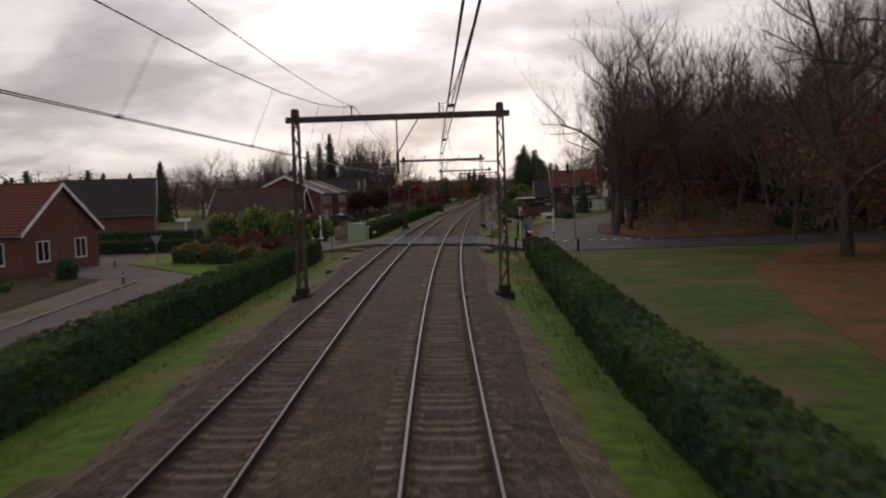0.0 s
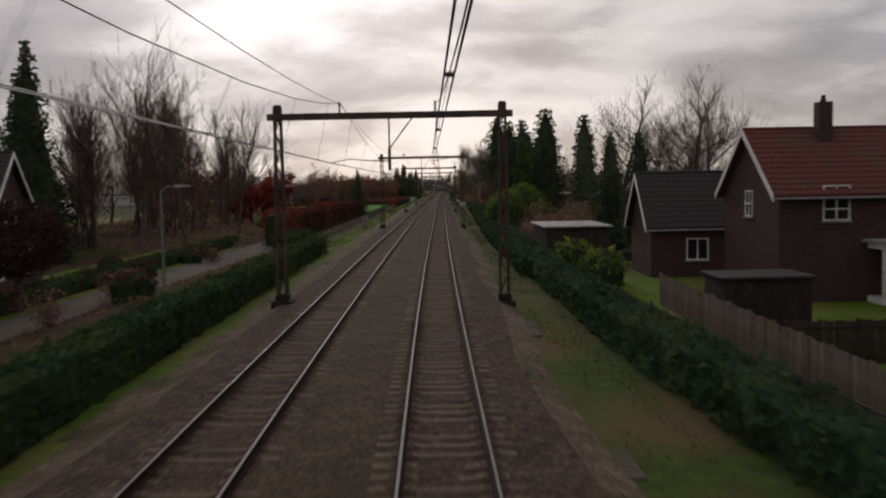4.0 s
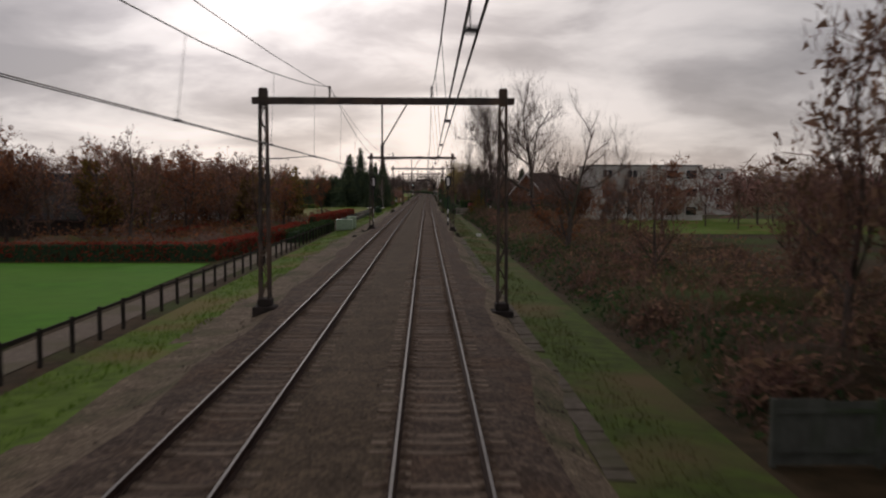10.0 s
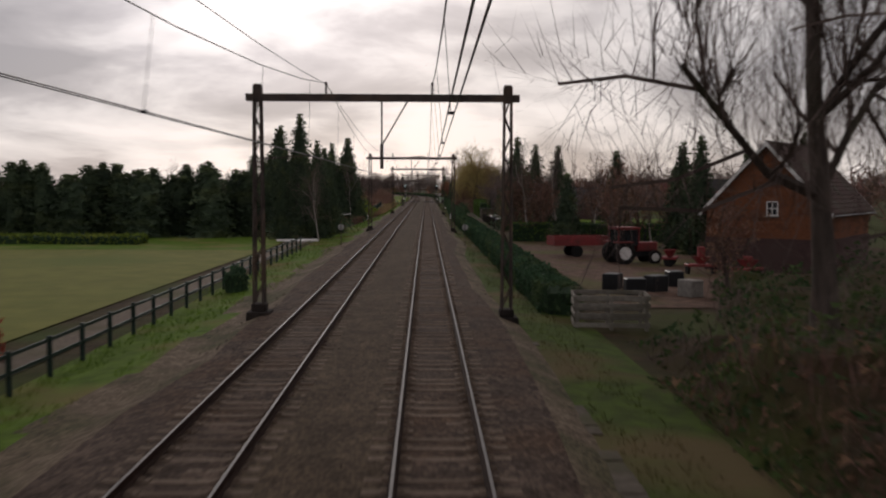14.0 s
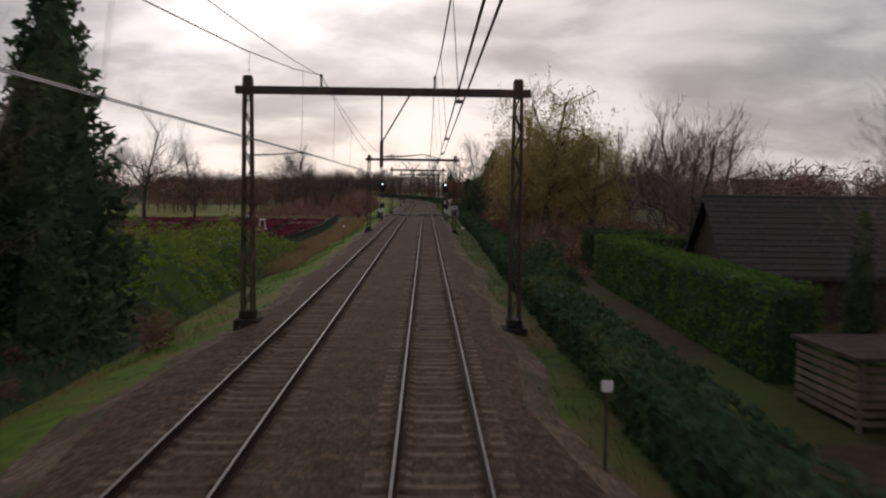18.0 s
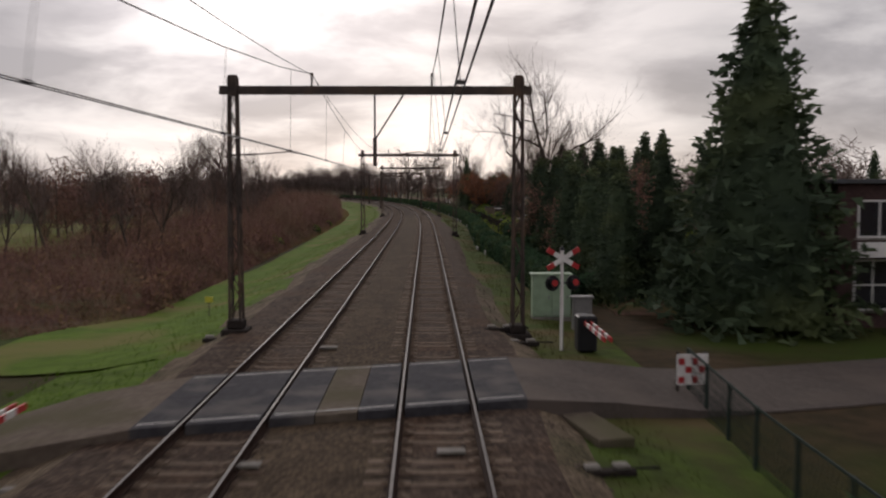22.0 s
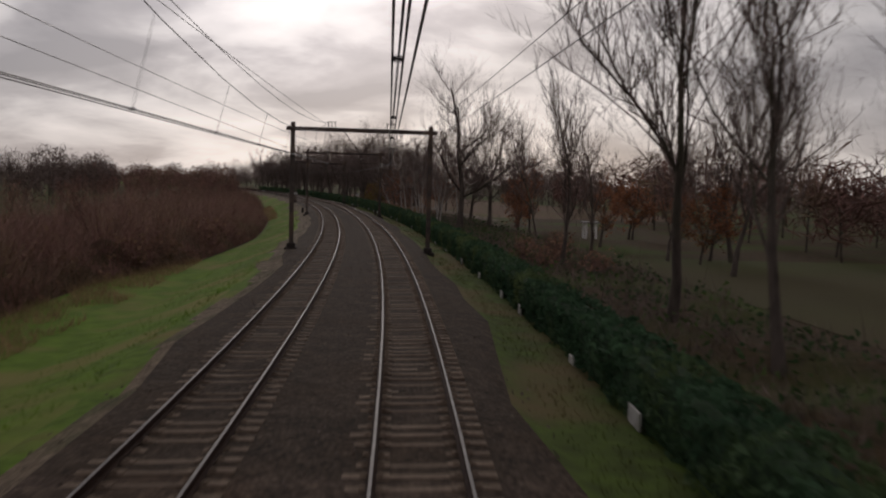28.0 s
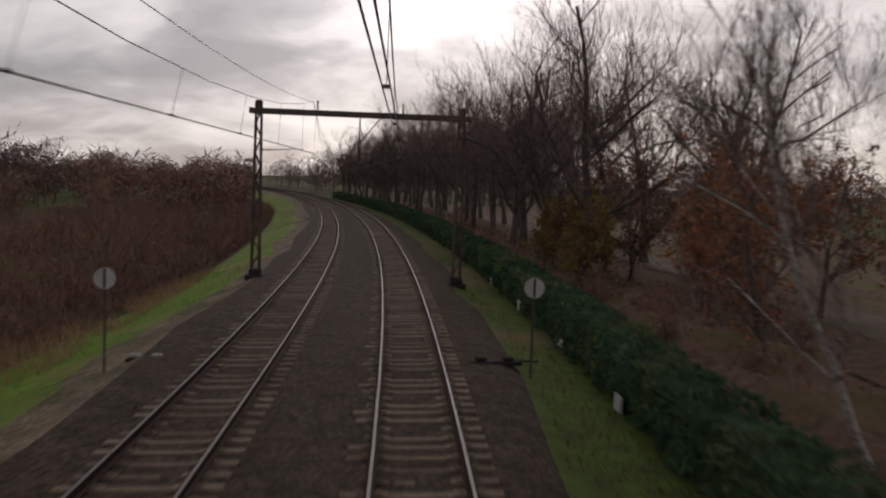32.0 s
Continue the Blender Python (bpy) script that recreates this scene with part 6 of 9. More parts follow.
# yellow-white street sign and a back-turned traffic sign
sg = thing("street_sign", on(73.8, -28.6, g(73.8, -28.6), 20), "white arm signpost at the street corner", "signpost")
part("post", Shape().rod((0, 0, -0.1), (0, 0, 2.9), 0.07, None, 8), M_WHITE, sg)
part("arm", Shape().box(-1.0, 0.5, -0.03, 0.03, 2.55, 2.9), M_WHITE, sg)
sg = thing("traffic_sign", on(72.4, -27.2, g(72, -27), 15), "grey triangular traffic sign seen from behind", "traffic sign")
part("post", Shape().rod((0, 0, -0.1), (0, 0, 2.5), 0.035, None, 8), M_GREY, sg)
part("plate", Shape().prism([(-0.45, 2.3), (0.45, 2.3), (0.0, 1.5)], -0.05, -0.03), M_GREY, sg)

# ---- first level crossing
X0, X1 = 49.75, 59.05


def crossing_deck(x0, x1, skew=0.0, outer=-7.0):
    for k, (a, b) in enumerate(((outer, -4.93), (-4.75, -3.43), (-3.25, -2.42), (-2.40, -1.60), (-1.58, -0.84), (-0.66, 0.66), (0.84, 1.9))):
        n = int((x1 - x0) / 1.75)
        d = thing("crossing_deck", Matrix.Identity(4), "dark rubber and asphalt crossing panels between the rails", "level crossing", "crossing decks")
        for i in range(n):
            s0, s1 = x0 + (x1 - x0) * i / n + 0.008, x0 + (x1 - x0) * (i + 1) / n - 0.008
            v = many([s0 + skew * a, s0 + skew * b, s1 + skew * b, s1 + skew * a] * 2, [a, b, b, a] * 2, [-0.25] * 4 + [-0.006 if k != 3 else -0.012] * 4)
            part("panel", Shape().add(v, [(4, 5, 6, 7), (0, 1, 5, 4), (1, 2, 6, 5), (2, 3, 7, 6), (3, 0, 4, 7)]), M_PANEL if k != 3 else M_PATH, d)
    for s_ in (x0 + 0.25, x1 - 0.35):
        ln = Shape()
        for a, b in ((outer + 0.05, -4.95), (-4.72, -3.46), (-3.2, -0.88), (-0.63, 0.63), (0.87, 1.85)):
            ln.add(many([s_ + skew * a, s_ + skew * b, s_ + 0.1 + skew * b, s_ + 0.1 + skew * a], [a, b, b, a], [0.0] * 4), [(0, 1, 2, 3)])
        solid("road_line", ln, M_SHEET, "worn white line across the crossing", "road marking")


def ramp_road(name, x0, x1, l_start, l_end, z_start, mat, label, skew=0.0):
    ls = np.linspace(l_start, l_end, 30)
    rows, ss = [], np.array([x0, x0, (x0 + x1) / 2, x1, x1])
    for i, s in enumerate(ss):
        rows.append([(l, max(float(gz(s, l)) + 0.04, z_start + (float(gz(s, l)) + 0.04 - z_start) * min(1, abs(l - l_start) / 5.0)) - (0.6 if i in (0, 4) else 0.0)) for l in ls])
    sh = ribbon(rows, ss)
    if skew:
        sh = Shape().add(many(np.repeat(ss, 30) + skew * np.clip(np.tile(ls, 5), -14, 14), np.tile(ls, 5), np.array(rows)[:, :, 1].ravel()), sh.f)
    return solid(name, sh, mat, label, "road", "structure")


crossing_deck(X0, X1, -0.42, -6.0)
ls = np.linspace(-6.02, -60, 30)
near_s = np.interp(-ls, [6.0, 11.4, 20, 60], [52.3, 56.8, 61.0, 70.0])
far_s = np.interp(-ls, [6.0, 12.9, 25, 60], [61.6, 64.8, 69.5, 79.0])
zs = np.array([max(g(54, l) + 0.05, -0.02 + (g(54, l) + 0.07) * min(1, (-l - 6.0) / 6.0)) for l in ls])
sh = Shape().add(np.concatenate([many(near_s, ls, zs - 0.5), many(near_s, ls, zs), many(far_s, ls, zs), many(far_s, ls, zs - 0.5)]), [(q * 30 + i, q * 30 + i + 1, q * 30 + 31 + i, q * 30 + 30 + i) for q in range(3) for i in range(29)])
solid("road_1", sh, M_PATH, "pale concrete side road leading to the crossing", "road")
ramp_road("road_2", 48.9, 58.4, 1.9, 9.0, -0.02, M_PAVING, "pale concrete approach to the crossing")
patch("road_3", 48.9, 60.6, 9.0, 70, M_ASPHALT, 0.045, 2.0, 16, "dark asphalt main road beside the wood", "road")
patch("road_4", X1, 260, [(X1, 7.6), (80, 8.6), (94, 10.7), (108, 15.7), (135, 24), (173, 34), (260, 60)], [(X1, 17), (72, 14.2), (85, 15.8), (108, 20.8), (135, 29), (173, 38), (260, 65)], M_ASPHALT, 0.06, 3.0, 8, "damp asphalt road curving off beside the wood", "road")
patch("leaf_bank", X1 + 1, 260, [(X1 + 1, 17.2), (72, 14.4), (85, 16), (108, 21), (135, 29.2), (173, 38.2), (260, 65)], [(X1 + 1, 26), (85, 19), (108, 24), (135, 32.2), (173, 41), (260, 68)], M_LITTER, 0.1, 3.0, 4, "bank of fallen brown leaves at the road edge", "leaves")
patch("leaf_strip", 68, 170, [(68, 7.3), (80, 7.9), (94, 9.6), (108, 14.2), (135, 22), (170, 32)], [(68, 7.9), (80, 8.6), (94, 10.7), (108, 15.7), (135, 24), (170, 33.5)], M_LITTER, 0.07, 3.0, 3, "leaf-covered road verge", "leaves")
teeth = Shape()
for i in range(8):
    l0 = 9.6 + i * 1.1
    teeth.add(many([X1 + 1.2, X1 + 1.2, X1 + 1.9], [l0, l0 + 0.6, l0 + 0.3], [g(X1, l0) + 0.07] * 3), [(0, 1, 2)])
solid("give_way_marks", teeth, M_WHITE, "white give-way triangles on the asphalt", "road marking")
crossing_post(58.0, -11.6, -90, 4.5, 1)
crossing_post(63.4, 6.0, 90, 5.0, -1, face=62)

for s, l in ((51.4, 4.2),):
    p = thing("striped_post", on(s, l, g(s, l)), "red and white banded lamp post at the crossing", "warning post", "striped posts")
    striped(p, "post_band", (0, 0, -0.1), (0, 0, 1.9), 0.06, 9, (M_RED, M_WHITE))
    part("lamp", Shape().box(-0.18, 0.18, -0.14, 0.14, 1.9, 2.5), M_BLACK, p, bevel=0.04)
    part("side_lamp", Shape().rod((0.1, 0, 2.15), (0.55, 0, 2.1), 0.1, 0.14, 8), M_BLACK, p)
disc_post(43.6, 3.0, 2.1, 0.33, "dark round signal disc on a post beside the crossing")
disc_post(49.0, -9.3, 1.4, 0.26)
# white finger post and wooden bollards by the junction
fp = thing("finger_post", on(61.3, 8.9, g(61, 8.9), 12), "white finger signpost with a black and white banded foot", "signpost")
striped(fp, "post_band", (0, 0, -0.1), (0, 0, 1.0), 0.07, 6, (M_BLACK, M_WHITE))
part("post", Shape().rod((0, 0, 1.0), (0, 0, 2.9), 0.07, None, 10), M_WHITE, fp)
part("finger", Shape().prism([(-1.15, 2.45), (-1.0, 2.3), (-0.05, 2.3), (-0.05, 2.6), (-1.0, 2.6)], -0.03, 0.03), M_WHITE, fp)
part("finger_tip", Shape().prism([(-1.3, 2.45), (-1.08, 2.28), (-1.08, 2.62)], -0.035, 0.035), M_RED, fp)
for s, l in ((48.5, 4.9), (48.4, 5.5), (48.2, 6.8), (48.1, 7.1), (48.0, 9.6), (53.5, -11.6), (53.0, -12.5), (52.6, -13.6)):
    b = thing("bollard", on(s, l, g(s, l)), "weathered dark wooden bollard at the roadside", "bollard", "roadside bollards")
    part("post", Shape().box(-0.09, 0.09, -0.09, 0.09, -0.1, 1.0), M_POST, b, bevel=0.02)
bp = thing("lane_marker", on(63.6, 6.6, g(63.6, 6.6), 10), "red and white panel with a blue arrow plate", "traffic sign")
part("panel", Shape().box(-0.18, 0.18, -0.03, 0.0, 0.1, 0.95), M_WHITE, bp)
for z in (0.25, 0.5, 0.75):
    part("red_bar", Shape().box(-0.18, 0.18, -0.036, -0.031, z, z + 0.12), M_RED, bp)
part("arrow_plate", Shape().disc((0, -0.02, 1.2), 0.26, (0, 1, 0), 0.03), M_BLUE, bp)
for s, l, turn in ((104.0, 12.7, 0), (46, -22, 30)):
    b = thing("traffic_sign", on(s, l, g(s, l), turn), "grey give-way sign seen from behind on a post", "traffic sign", "traffic signs")
    part("post", Shape().rod((0, 0, -0.1), (0, 0, 2.4), 0.035, None, 8), M_GREY, b)
    part("plate", Shape().prism([(-0.42, 2.35), (0.42, 2.35), (0.0, 1.65)], -0.05, -0.03), M_GREY, b)
cabinet(67.3, -9.7, 1.65, 0.8, 1.95)
cabinet(71.3, -9.6, 1.15, 0.7, 1.35)
for s, l in ((44.6, -7.4), (46.4, 2.7), (67.0, 2.9), (66.3, -6.7), (69.2, -7.0), (33.0, -6.9)):
    track_box(s, l, 4)
for s, l in ((62.5, -3.0), (47.0, -3.2), (69.0, -4.3), (46.2, 0.0)):
    slab("balise", "pale flat beacon plate between the rails", s, l, 0, 0.5, 0.28, 0.05, 0.1, M_KERB, "rail beacon")
for s, l in ((70.3, -8.3), (72.0, 3.9), (74.0, 4.2)):
    p = thing("cable_marker", on(s, l, g(s, l)), "small yellow cable marker plate", "marker", "yellow markers")
    part("post", Shape().rod((0, 0, -0.1), (0, 0, 0.7), 0.02, None, 6), M_STEEL, p)
    part("plate", Shape().box(-0.16, 0.16, -0.03, 0.0, 0.62, 0.86), M_YELLOW, p)

# ---- left beyond the crossing: hedge, service street and houses
hedge("hedge", 72.5, 188, [(72, -9.35), (125, -8.75), (188, -9.6)], 1.2, [(72, 1.5), (120, 1.55), (188, 1.35)], M_HEDGE, "long clipped dark green hedge beside the railway")
patch("service_street", 62, 215, [(62, -18.6), (112, -18.4), (215, -18.0)], [(62, -16.2), (108, -15.9), (140, -15.8), (215, -13.6)], M_PAVING, 0.03, label="brick-paved service street behind the hedge", category="street")
patch("front_lawn", 62, 215, -25, -18.0, M_LAWN, 0.05, label="front gardens with grass", category="lawn")
thicket_mass("front_garden_growth", "low brown garden growth between the hedge and the street", 76, 205, [(76, -16.8), (108, -17.4), (124, -16.6), (140, -16.0), (205, -13.6)], -10.1, [(76, 0.9), (120, 0.95), (150, 0.6), (205, 0.5)], 221, 5.0, 3.0, (M_SOIL, M_PURPLETWIG, M_BROWN), 0.7, 0.11, 0.8, 0.5)
thicket_mass("front_garden_beds", "dark clipped beds and low shrubs before the houses", 84, 176, -23.5, -18.8, 0.6, 222, 3.0, 9.0, (M_SOIL, M_TWIG, M_HEDGE), 0.5, 0.11, 0.8, 0.5)
house("bungalow", "low brick house with a dark tiled roof and a pointed gable", 104.5, -28.2, 90, 8.6, 12, 2.6, 5.8, M_BRICK, M_TILEBROWN,
      [("-y", 0, 2.9, 0.9, 1.5, 1, 2), ("-y", 2.4, 0.8, 1.5, 1.3, 1, 2), ("-x", 1.0, 0.8, 2.2, 1.3, 1, 3), ("-x", -3.0, 0.8, 1.6, 1.3, 1, 2)], [("-y", -2.4, 2.3, 2.0)])
for s, l, w, r in ((124, -28.4, 11.4, 7.6), (138.5, -27.6, 9.4, 6.9)):
    house("row_house", "two-storey red brick house with a grey-brown tiled roof and white trim", s, l, 3, w, 11.5, 5.0, r, M_BRICK, M_TILEBROWN,
          [("+x", -4.2, 0.8, 1.9, 1.5, 1, 2), ("+x", -1.0, 0.8, 2.0, 1.5, 1, 3), ("+x", -4.2, 3.3, 1.6, 1.2, 1, 2), ("+x", -1.2, 3.3, 1.6, 1.2, 1, 2), ("+x", 2.6, 3.3, 1.6, 1.2, 1, 2), ("-y", -1.8, 0.8, 1.5, 1.4, 1, 2), ("-y", 1.8, 3.3, 1.2, 1.2, 1, 2)], [("+x", 3.6, 1.0, 2.1)], chimney=(-0.5, 3.4, 0.8))
for s, l, r in ((152.5, -27.0, 6.8), (163.5, -27.6, 7.4)):
    house("corner_house", "dark brick house with a steep grey roof and white gable trim", s, l, 94, 8, 9.0, 3.2, r, M_BRICKDARK, M_TILE,
          [("-y", 0, 3.7, 1.5, 1.3, 1, 2), ("-y", -2.0, 0.8, 1.3, 1.4, 1, 2), ("-y", 2.0, 0.8, 1.3, 1.4, 1, 2), ("-x", 0, 0.8, 2.0, 1.4, 1, 3)])
M_BALLCROWN = material("purple_brown_twig_crown", (0.060, 0.030, 0.030), (0.038, 0.020, 0.021), 2, (0.075, 0.040, 0.034), 0.5, 0.95, island=0.3)
M_CARDARK = material("dark_car_paint", (0.03, 0.045, 0.04), (0.025, 0.038, 0.034), 2, rough=0.25, spec=0.6)
M_CARGREY = material("grey_car_paint", (0.16, 0.165, 0.17), (0.13, 0.135, 0.14), 2, rough=0.25, spec=0.6)
car(151, -21.2, 75, M_CARDARK, "dark green car parked in a driveway")
car(122, -20.0, 20, M_CARDARK, "black car parked before a brick house")
car(205, 45.5, 68, M_CARGREY, "pale car standing on the wet road")
hedge("hedge", 84, 95, -20.6, 2.4, 1.9, M_HEDGE, "tall dark hedge block beside the street")
hedge("hedge", 95, 112, -19.3, 0.8, 1.0, M_HEDGE, "low clipped front garden hedge")
hedge("hedge", 115, 138, -18.6, 0.7, 0.6, M_HEDGE, "low clipped front garden hedge")
hedge("hedge", 143, 200, -19.2, 0.9, 0.9, M_HEDGE, "low clipped front garden hedge")
scatter(DARKBUSH, 85, 160, -24, -19, 16, 0.4, 0.75, 21, "front garden shrubs")
scatter(REDBUSH, 128, 200, -21, -13.5, 8, 0.5, 0.9, 22, "front garden shrubs")
scatter(THICKET, 90, 200, -24, -13.5, 16, 0.35, 0.6, 23, "front garden shrubs", "bare brown garden shrub")
rng_ = R(224)
for s, l, r in ((138.0, -19.6, 2.15), (154.5, -18.6, 2.25)):
    b_ = thing("clipped_tree", on(s, l, g(s, l)), "round-clipped tree with a dense purple-brown crown", "tree", "clipped trees")
    part("trunk", Shape().rod((0, 0, -0.1), (0.05, 0, 2.6), 0.17, 0.12, 8), M_BARK, b_)
    q_ = rng_.standard_normal((5200, 3))
    q_ = q_ / np.linalg.norm(q_, axis=1)[:, None] * (rng_.uniform(0.3, 1.04, (5200, 1)) ** 0.5) * np.array([r, r, r * 0.78]) + np.array([0, 0, 3.3])
    part("crown", leaf_cloud(Shape(), q_, 0.16, rng_, 0.0, 0.35), M_BALLCROWN, b_)
for s, l, k in ((196, -36, 1.55), (203, -40, 1.4), (190, -40, 1.2), (183, -29, 0.7)):
    plant(SPRUCE[int(s) % 2], s, l, k, k)
scatter(ALDER, 176, 240, -40, -18, 24, 1.15, 1.5, 24, "bare trees behind the houses")
scatter(OAK, 150, 240, -62, -40, 12, 1.0, 1.3, 25, "bare trees behind the houses")
scatter(FARSPRUCE, 60, 200, -95, -62, 9, 0.7, 1.0, 26, "garden spruces")
for s, l in ((98, -18.6), (126, -13.0), (158, -13.2), (190, -13.2)):
    road_lamp(s, l, 5.2, 0.8, 0)

# ---- right before the crossing: hedge, lawn, wood
hedge("hedge", -70, 43, [(-70, 4.9), (0, 5.0), (43, 6.1)], 1.5, 1.35, M_HEDGE, "broad dark green hedge beside the verge")
patch("lawn", -70, 48.4, [(-70, 5.8), (0, 5.9), (48, 7.1)], [(-70, 11), (0, 11.5), (30, 17), (48, 27)], M_DULLGRASS, 0.03, label="green lawn behind the hedge", category="lawn")
patch("leaf_litter", -70, 48.4, [(-70, 11), (0, 11.5), (30, 17), (48, 27)], [(-70, 32), (48, 45)], M_LITTER, 0.04, label="brown fallen leaves under the trees", category="leaves")
for s, l, k, kind in ((86, 20.2, 1.6, 0), (82, 17.4, 1.65, 1), (73, 28.5, 1.4, 2), (36, 25, 1.5, 0), (22, 23.5, 1.45, 1), (90, 26, 1.7, 2), (64, 38, 1.5, 0), (8, 28, 1.5, 2), (98, 24.5, 1.6, 0), (110, 29, 1.55, 1), (124, 34, 1.6, 2), (140, 39, 1.5, 0), (100, 33, 1.7, 1), (80, 36, 1.6, 2), (56, 33, 1.5, 1), (70, 22.5, 1.55, 0)):
    plant(OAK[kind], s, l, k, k * 1.08, group="woodland trees")
scatter(ALDER, 62, 150, 20, 60, 34, 1.4, 1.85, 31, "woodland trees", avoid=((60, 80, 0, 24), (80, 108, 0, 25), (108, 150, 0, 36)))
for i, (s, l, k) in enumerate(((77, 18.2, 1.35),)):
    plant(RUSTTREE[i % 2], s, l, k * 0.9, k * 1.05, group="russet trees", label="tall tree with russet-brown withered leaves")
scatter(RUSTTREE, 20, 120, 27, 44, 12, 1.1, 1.5, 32, "russet trees", avoid=((80, 120, 0, 29),))
scatter(BROWNTREE, 0, 130, 24, 40, 16, 1.1, 1.5, 33, "withered trees", avoid=((80, 130, 0, 30),))
scatter(FARSPRUCE, 64, 130, 27, 48, 14, 1.0, 1.5, 34, "dark woodland conifers", avoid=((80, 130, 0, 33),))
scatter(FARCYPRESS, 60, 125, 30, 46, 14, 0.6, 1.0, 35, "dark woodland conifers", avoid=((80, 130, 0, 33),))
scatter(DARKBUSH, 62, 150, 22, 50, 40, 0.9, 1.6, 36, "woodland undergrowth", avoid=((80, 108, 0, 27), (108, 150, 0, 38)))
far_wood("woodland", "dense bare mixed wood", 20, 190, 45, 95, 120, 17, 37)
far_wood("woodland_dusk", "dark undergrowth of the wood", 60, 180, 42, 70, 60, 5.0, 38, M_HEDGE, 160, 0.4, 0.5)
road_lamp(61.6, 10.9, 6.9, 0.5, 0)
road_lamp(102.6, 11.9, 6.9, 0.9, 0)

# ---- right beyond the crossing: fence, gardens, veranda house
fence("chain_link_fence", 63.5, 132, [(63, 5.7), (99, 7.4), (118, 7.9), (132, 7.2)], 1.25, 2.6, "dark green chain-link fence along the verge", 0.035, (0.97,), M_GREENPOST, True)
patch("garden_lawn", 98, 112.6, [(98, 8.6), (106, 9.6), (112.6, 10.6)], [(98, 9.5), (108, 13.5), (112.6, 15.0)], M_LAWN, 0.04, label="mown back garden lawn", category="lawn")
patch("swing_lawn", 121, 168, [(121, 9.6), (168, 8.6)], [(121, 17), (135, 21), (150, 25), (168, 30)], M_LAWN, 0.04, label="back garden lawn with bare patches", category="lawn")
hz_ = house("veranda_house", "dark brick house with red roof and white glazed veranda", 156.0, 18.3, 90, 7.4, 8.0, 4.7, 7.4, M_BRICKDARK, M_TILERED,
      [("-x", -1.6, 3.5, 1.15, 1.5, 3, 2), ("-x", 2.4, 3.5, 1.15, 1.5, 3, 2), ("-x", 2.6, 0.9, 1.4, 1.7, 2, 1), ("-y", 0, 3.6, 1.0, 1.2, 2, 2), ("+y", 0, 3.6, 1.0, 1.2, 2, 2)], chimney=(-0.6, 0.9, 1.3))
vr = part("veranda", Shape().box(-5.2, -3.8, -3.9, 0.3, 0.0, 0.35).box(-5.2, -3.8, -3.9, 0.3, 2.35, 2.6).box(-5.2, -5.08, -3.9, -3.78, 0.35, 2.35).box(-5.2, -5.08, 0.18, 0.3, 0.35, 2.35), M_WHITE, hz_, "white timber veranda")
for i in range(7):
    y = -3.9 + 4.2 * i / 7
    part("glazing_bar", Shape().box(-5.2, -5.1, y, y + 0.09, 0.35, 2.35), M_WHITE, vr)
part("glazing_bar", Shape().box(-5.2, -5.1, -3.9, 0.3, 1.75, 1.84), M_WHITE, vr)
part("pane", Shape().box(-5.16, -5.12, -3.8, 0.2, 0.35, 2.35), M_GLASS, vr)
part("lean_to_roof", Shape().box(-5.4, -3.6, -4.1, 0.5, 2.6, 2.72), M_SHEET, hz_)
house("annex", "low brick annex with a slate roof behind the house", 166, 14.0, 90, 5, 5, 3.0, 5.6, M_BRICKDARK, M_TILE, [("-x", 0, 1.0, 1.2, 1.2, 1, 2)])
house("far_house", "brick house with a red roof further up the road", 190, 39, 90, 8, 10, 5.0, 7.6, M_BRICKDARK, M_TILERED, [("-x", -2, 3.5, 1.2, 1.4, 2, 2), ("-x", 2, 3.5, 1.2, 1.4, 2, 2), ("-x", 0, 0.9, 1.6, 1.5, 2, 2)])
plant(SPRUCE[0], 134, 18.5, 0.55, 0.52)
plant(SPRUCE[1], 150, 25.5, 0.6, 0.6)
plant(CONLIGHT[0], 170, 16, 0.9, 0.8)
board_fence("board_fence", "weathered grey-brown board fence between gardens", 122.6, 8.7, -1.5, 30, 1.35, M_PLANK, 0.01)
M_GARDENFENCE = material("brown_stained_boards", (0.115, 0.078, 0.054), (0.076, 0.052, 0.037), 5, (0.090, 0.072, 0.05), 0.6, 0.9, 0.4, 25, stretch=(1, 1, 0.3), per_object=0.25)
board_fence("board_fence", "brown board fence across the garden", 122.4, 8.6, -133, 9.8, 1.65, M_GARDENFENCE, 0.01)
for s, l, k in ((117.2, 11.6, 0.62), (113.6, 14.6, 0.55), (118.6, 10.6, 0.4)):
    plant(DARKBUSH[int(s) % 2], s, l, k, k * 1.1, label="dark shrub before the garden fence")
for i, (s, l, mt, lab) in enumerate(((115.6, 10.2, M_YELLOW, "yellow plastic tub on the garden soil"), (115.9, 10.8, M_WHITE, "white plastic tub on the garden soil"), (116.2, 9.2, M_SHEET, "pale tub on the garden soil"), (115.3, 11.2, M_WHITE, "white plastic tub on the garden soil"))):
    t_ = thing("garden_tub", on(s, l, g(s, l), 40 * i), lab, "tub", "garden tubs")
    part("wall", Shape().rod((0, 0, 0.0), (0, 0, 0.32), 0.2, 0.26, 10), mt, t_)
    part("rim", Shape().rod((0, 0, 0.32), (0, 0, 0.36), 0.28, 0.28, 10), mt, t_)
board_fence("board_fence", "dark board fence before the house", 139, 9.6, -90, 9, 1.3, M_PLANKDARK, 0.01)
sw = thing("garden_swing", on(124, 13.4, g(124, 13.4), 10), "wooden garden swing frame on a lawn", "swing")
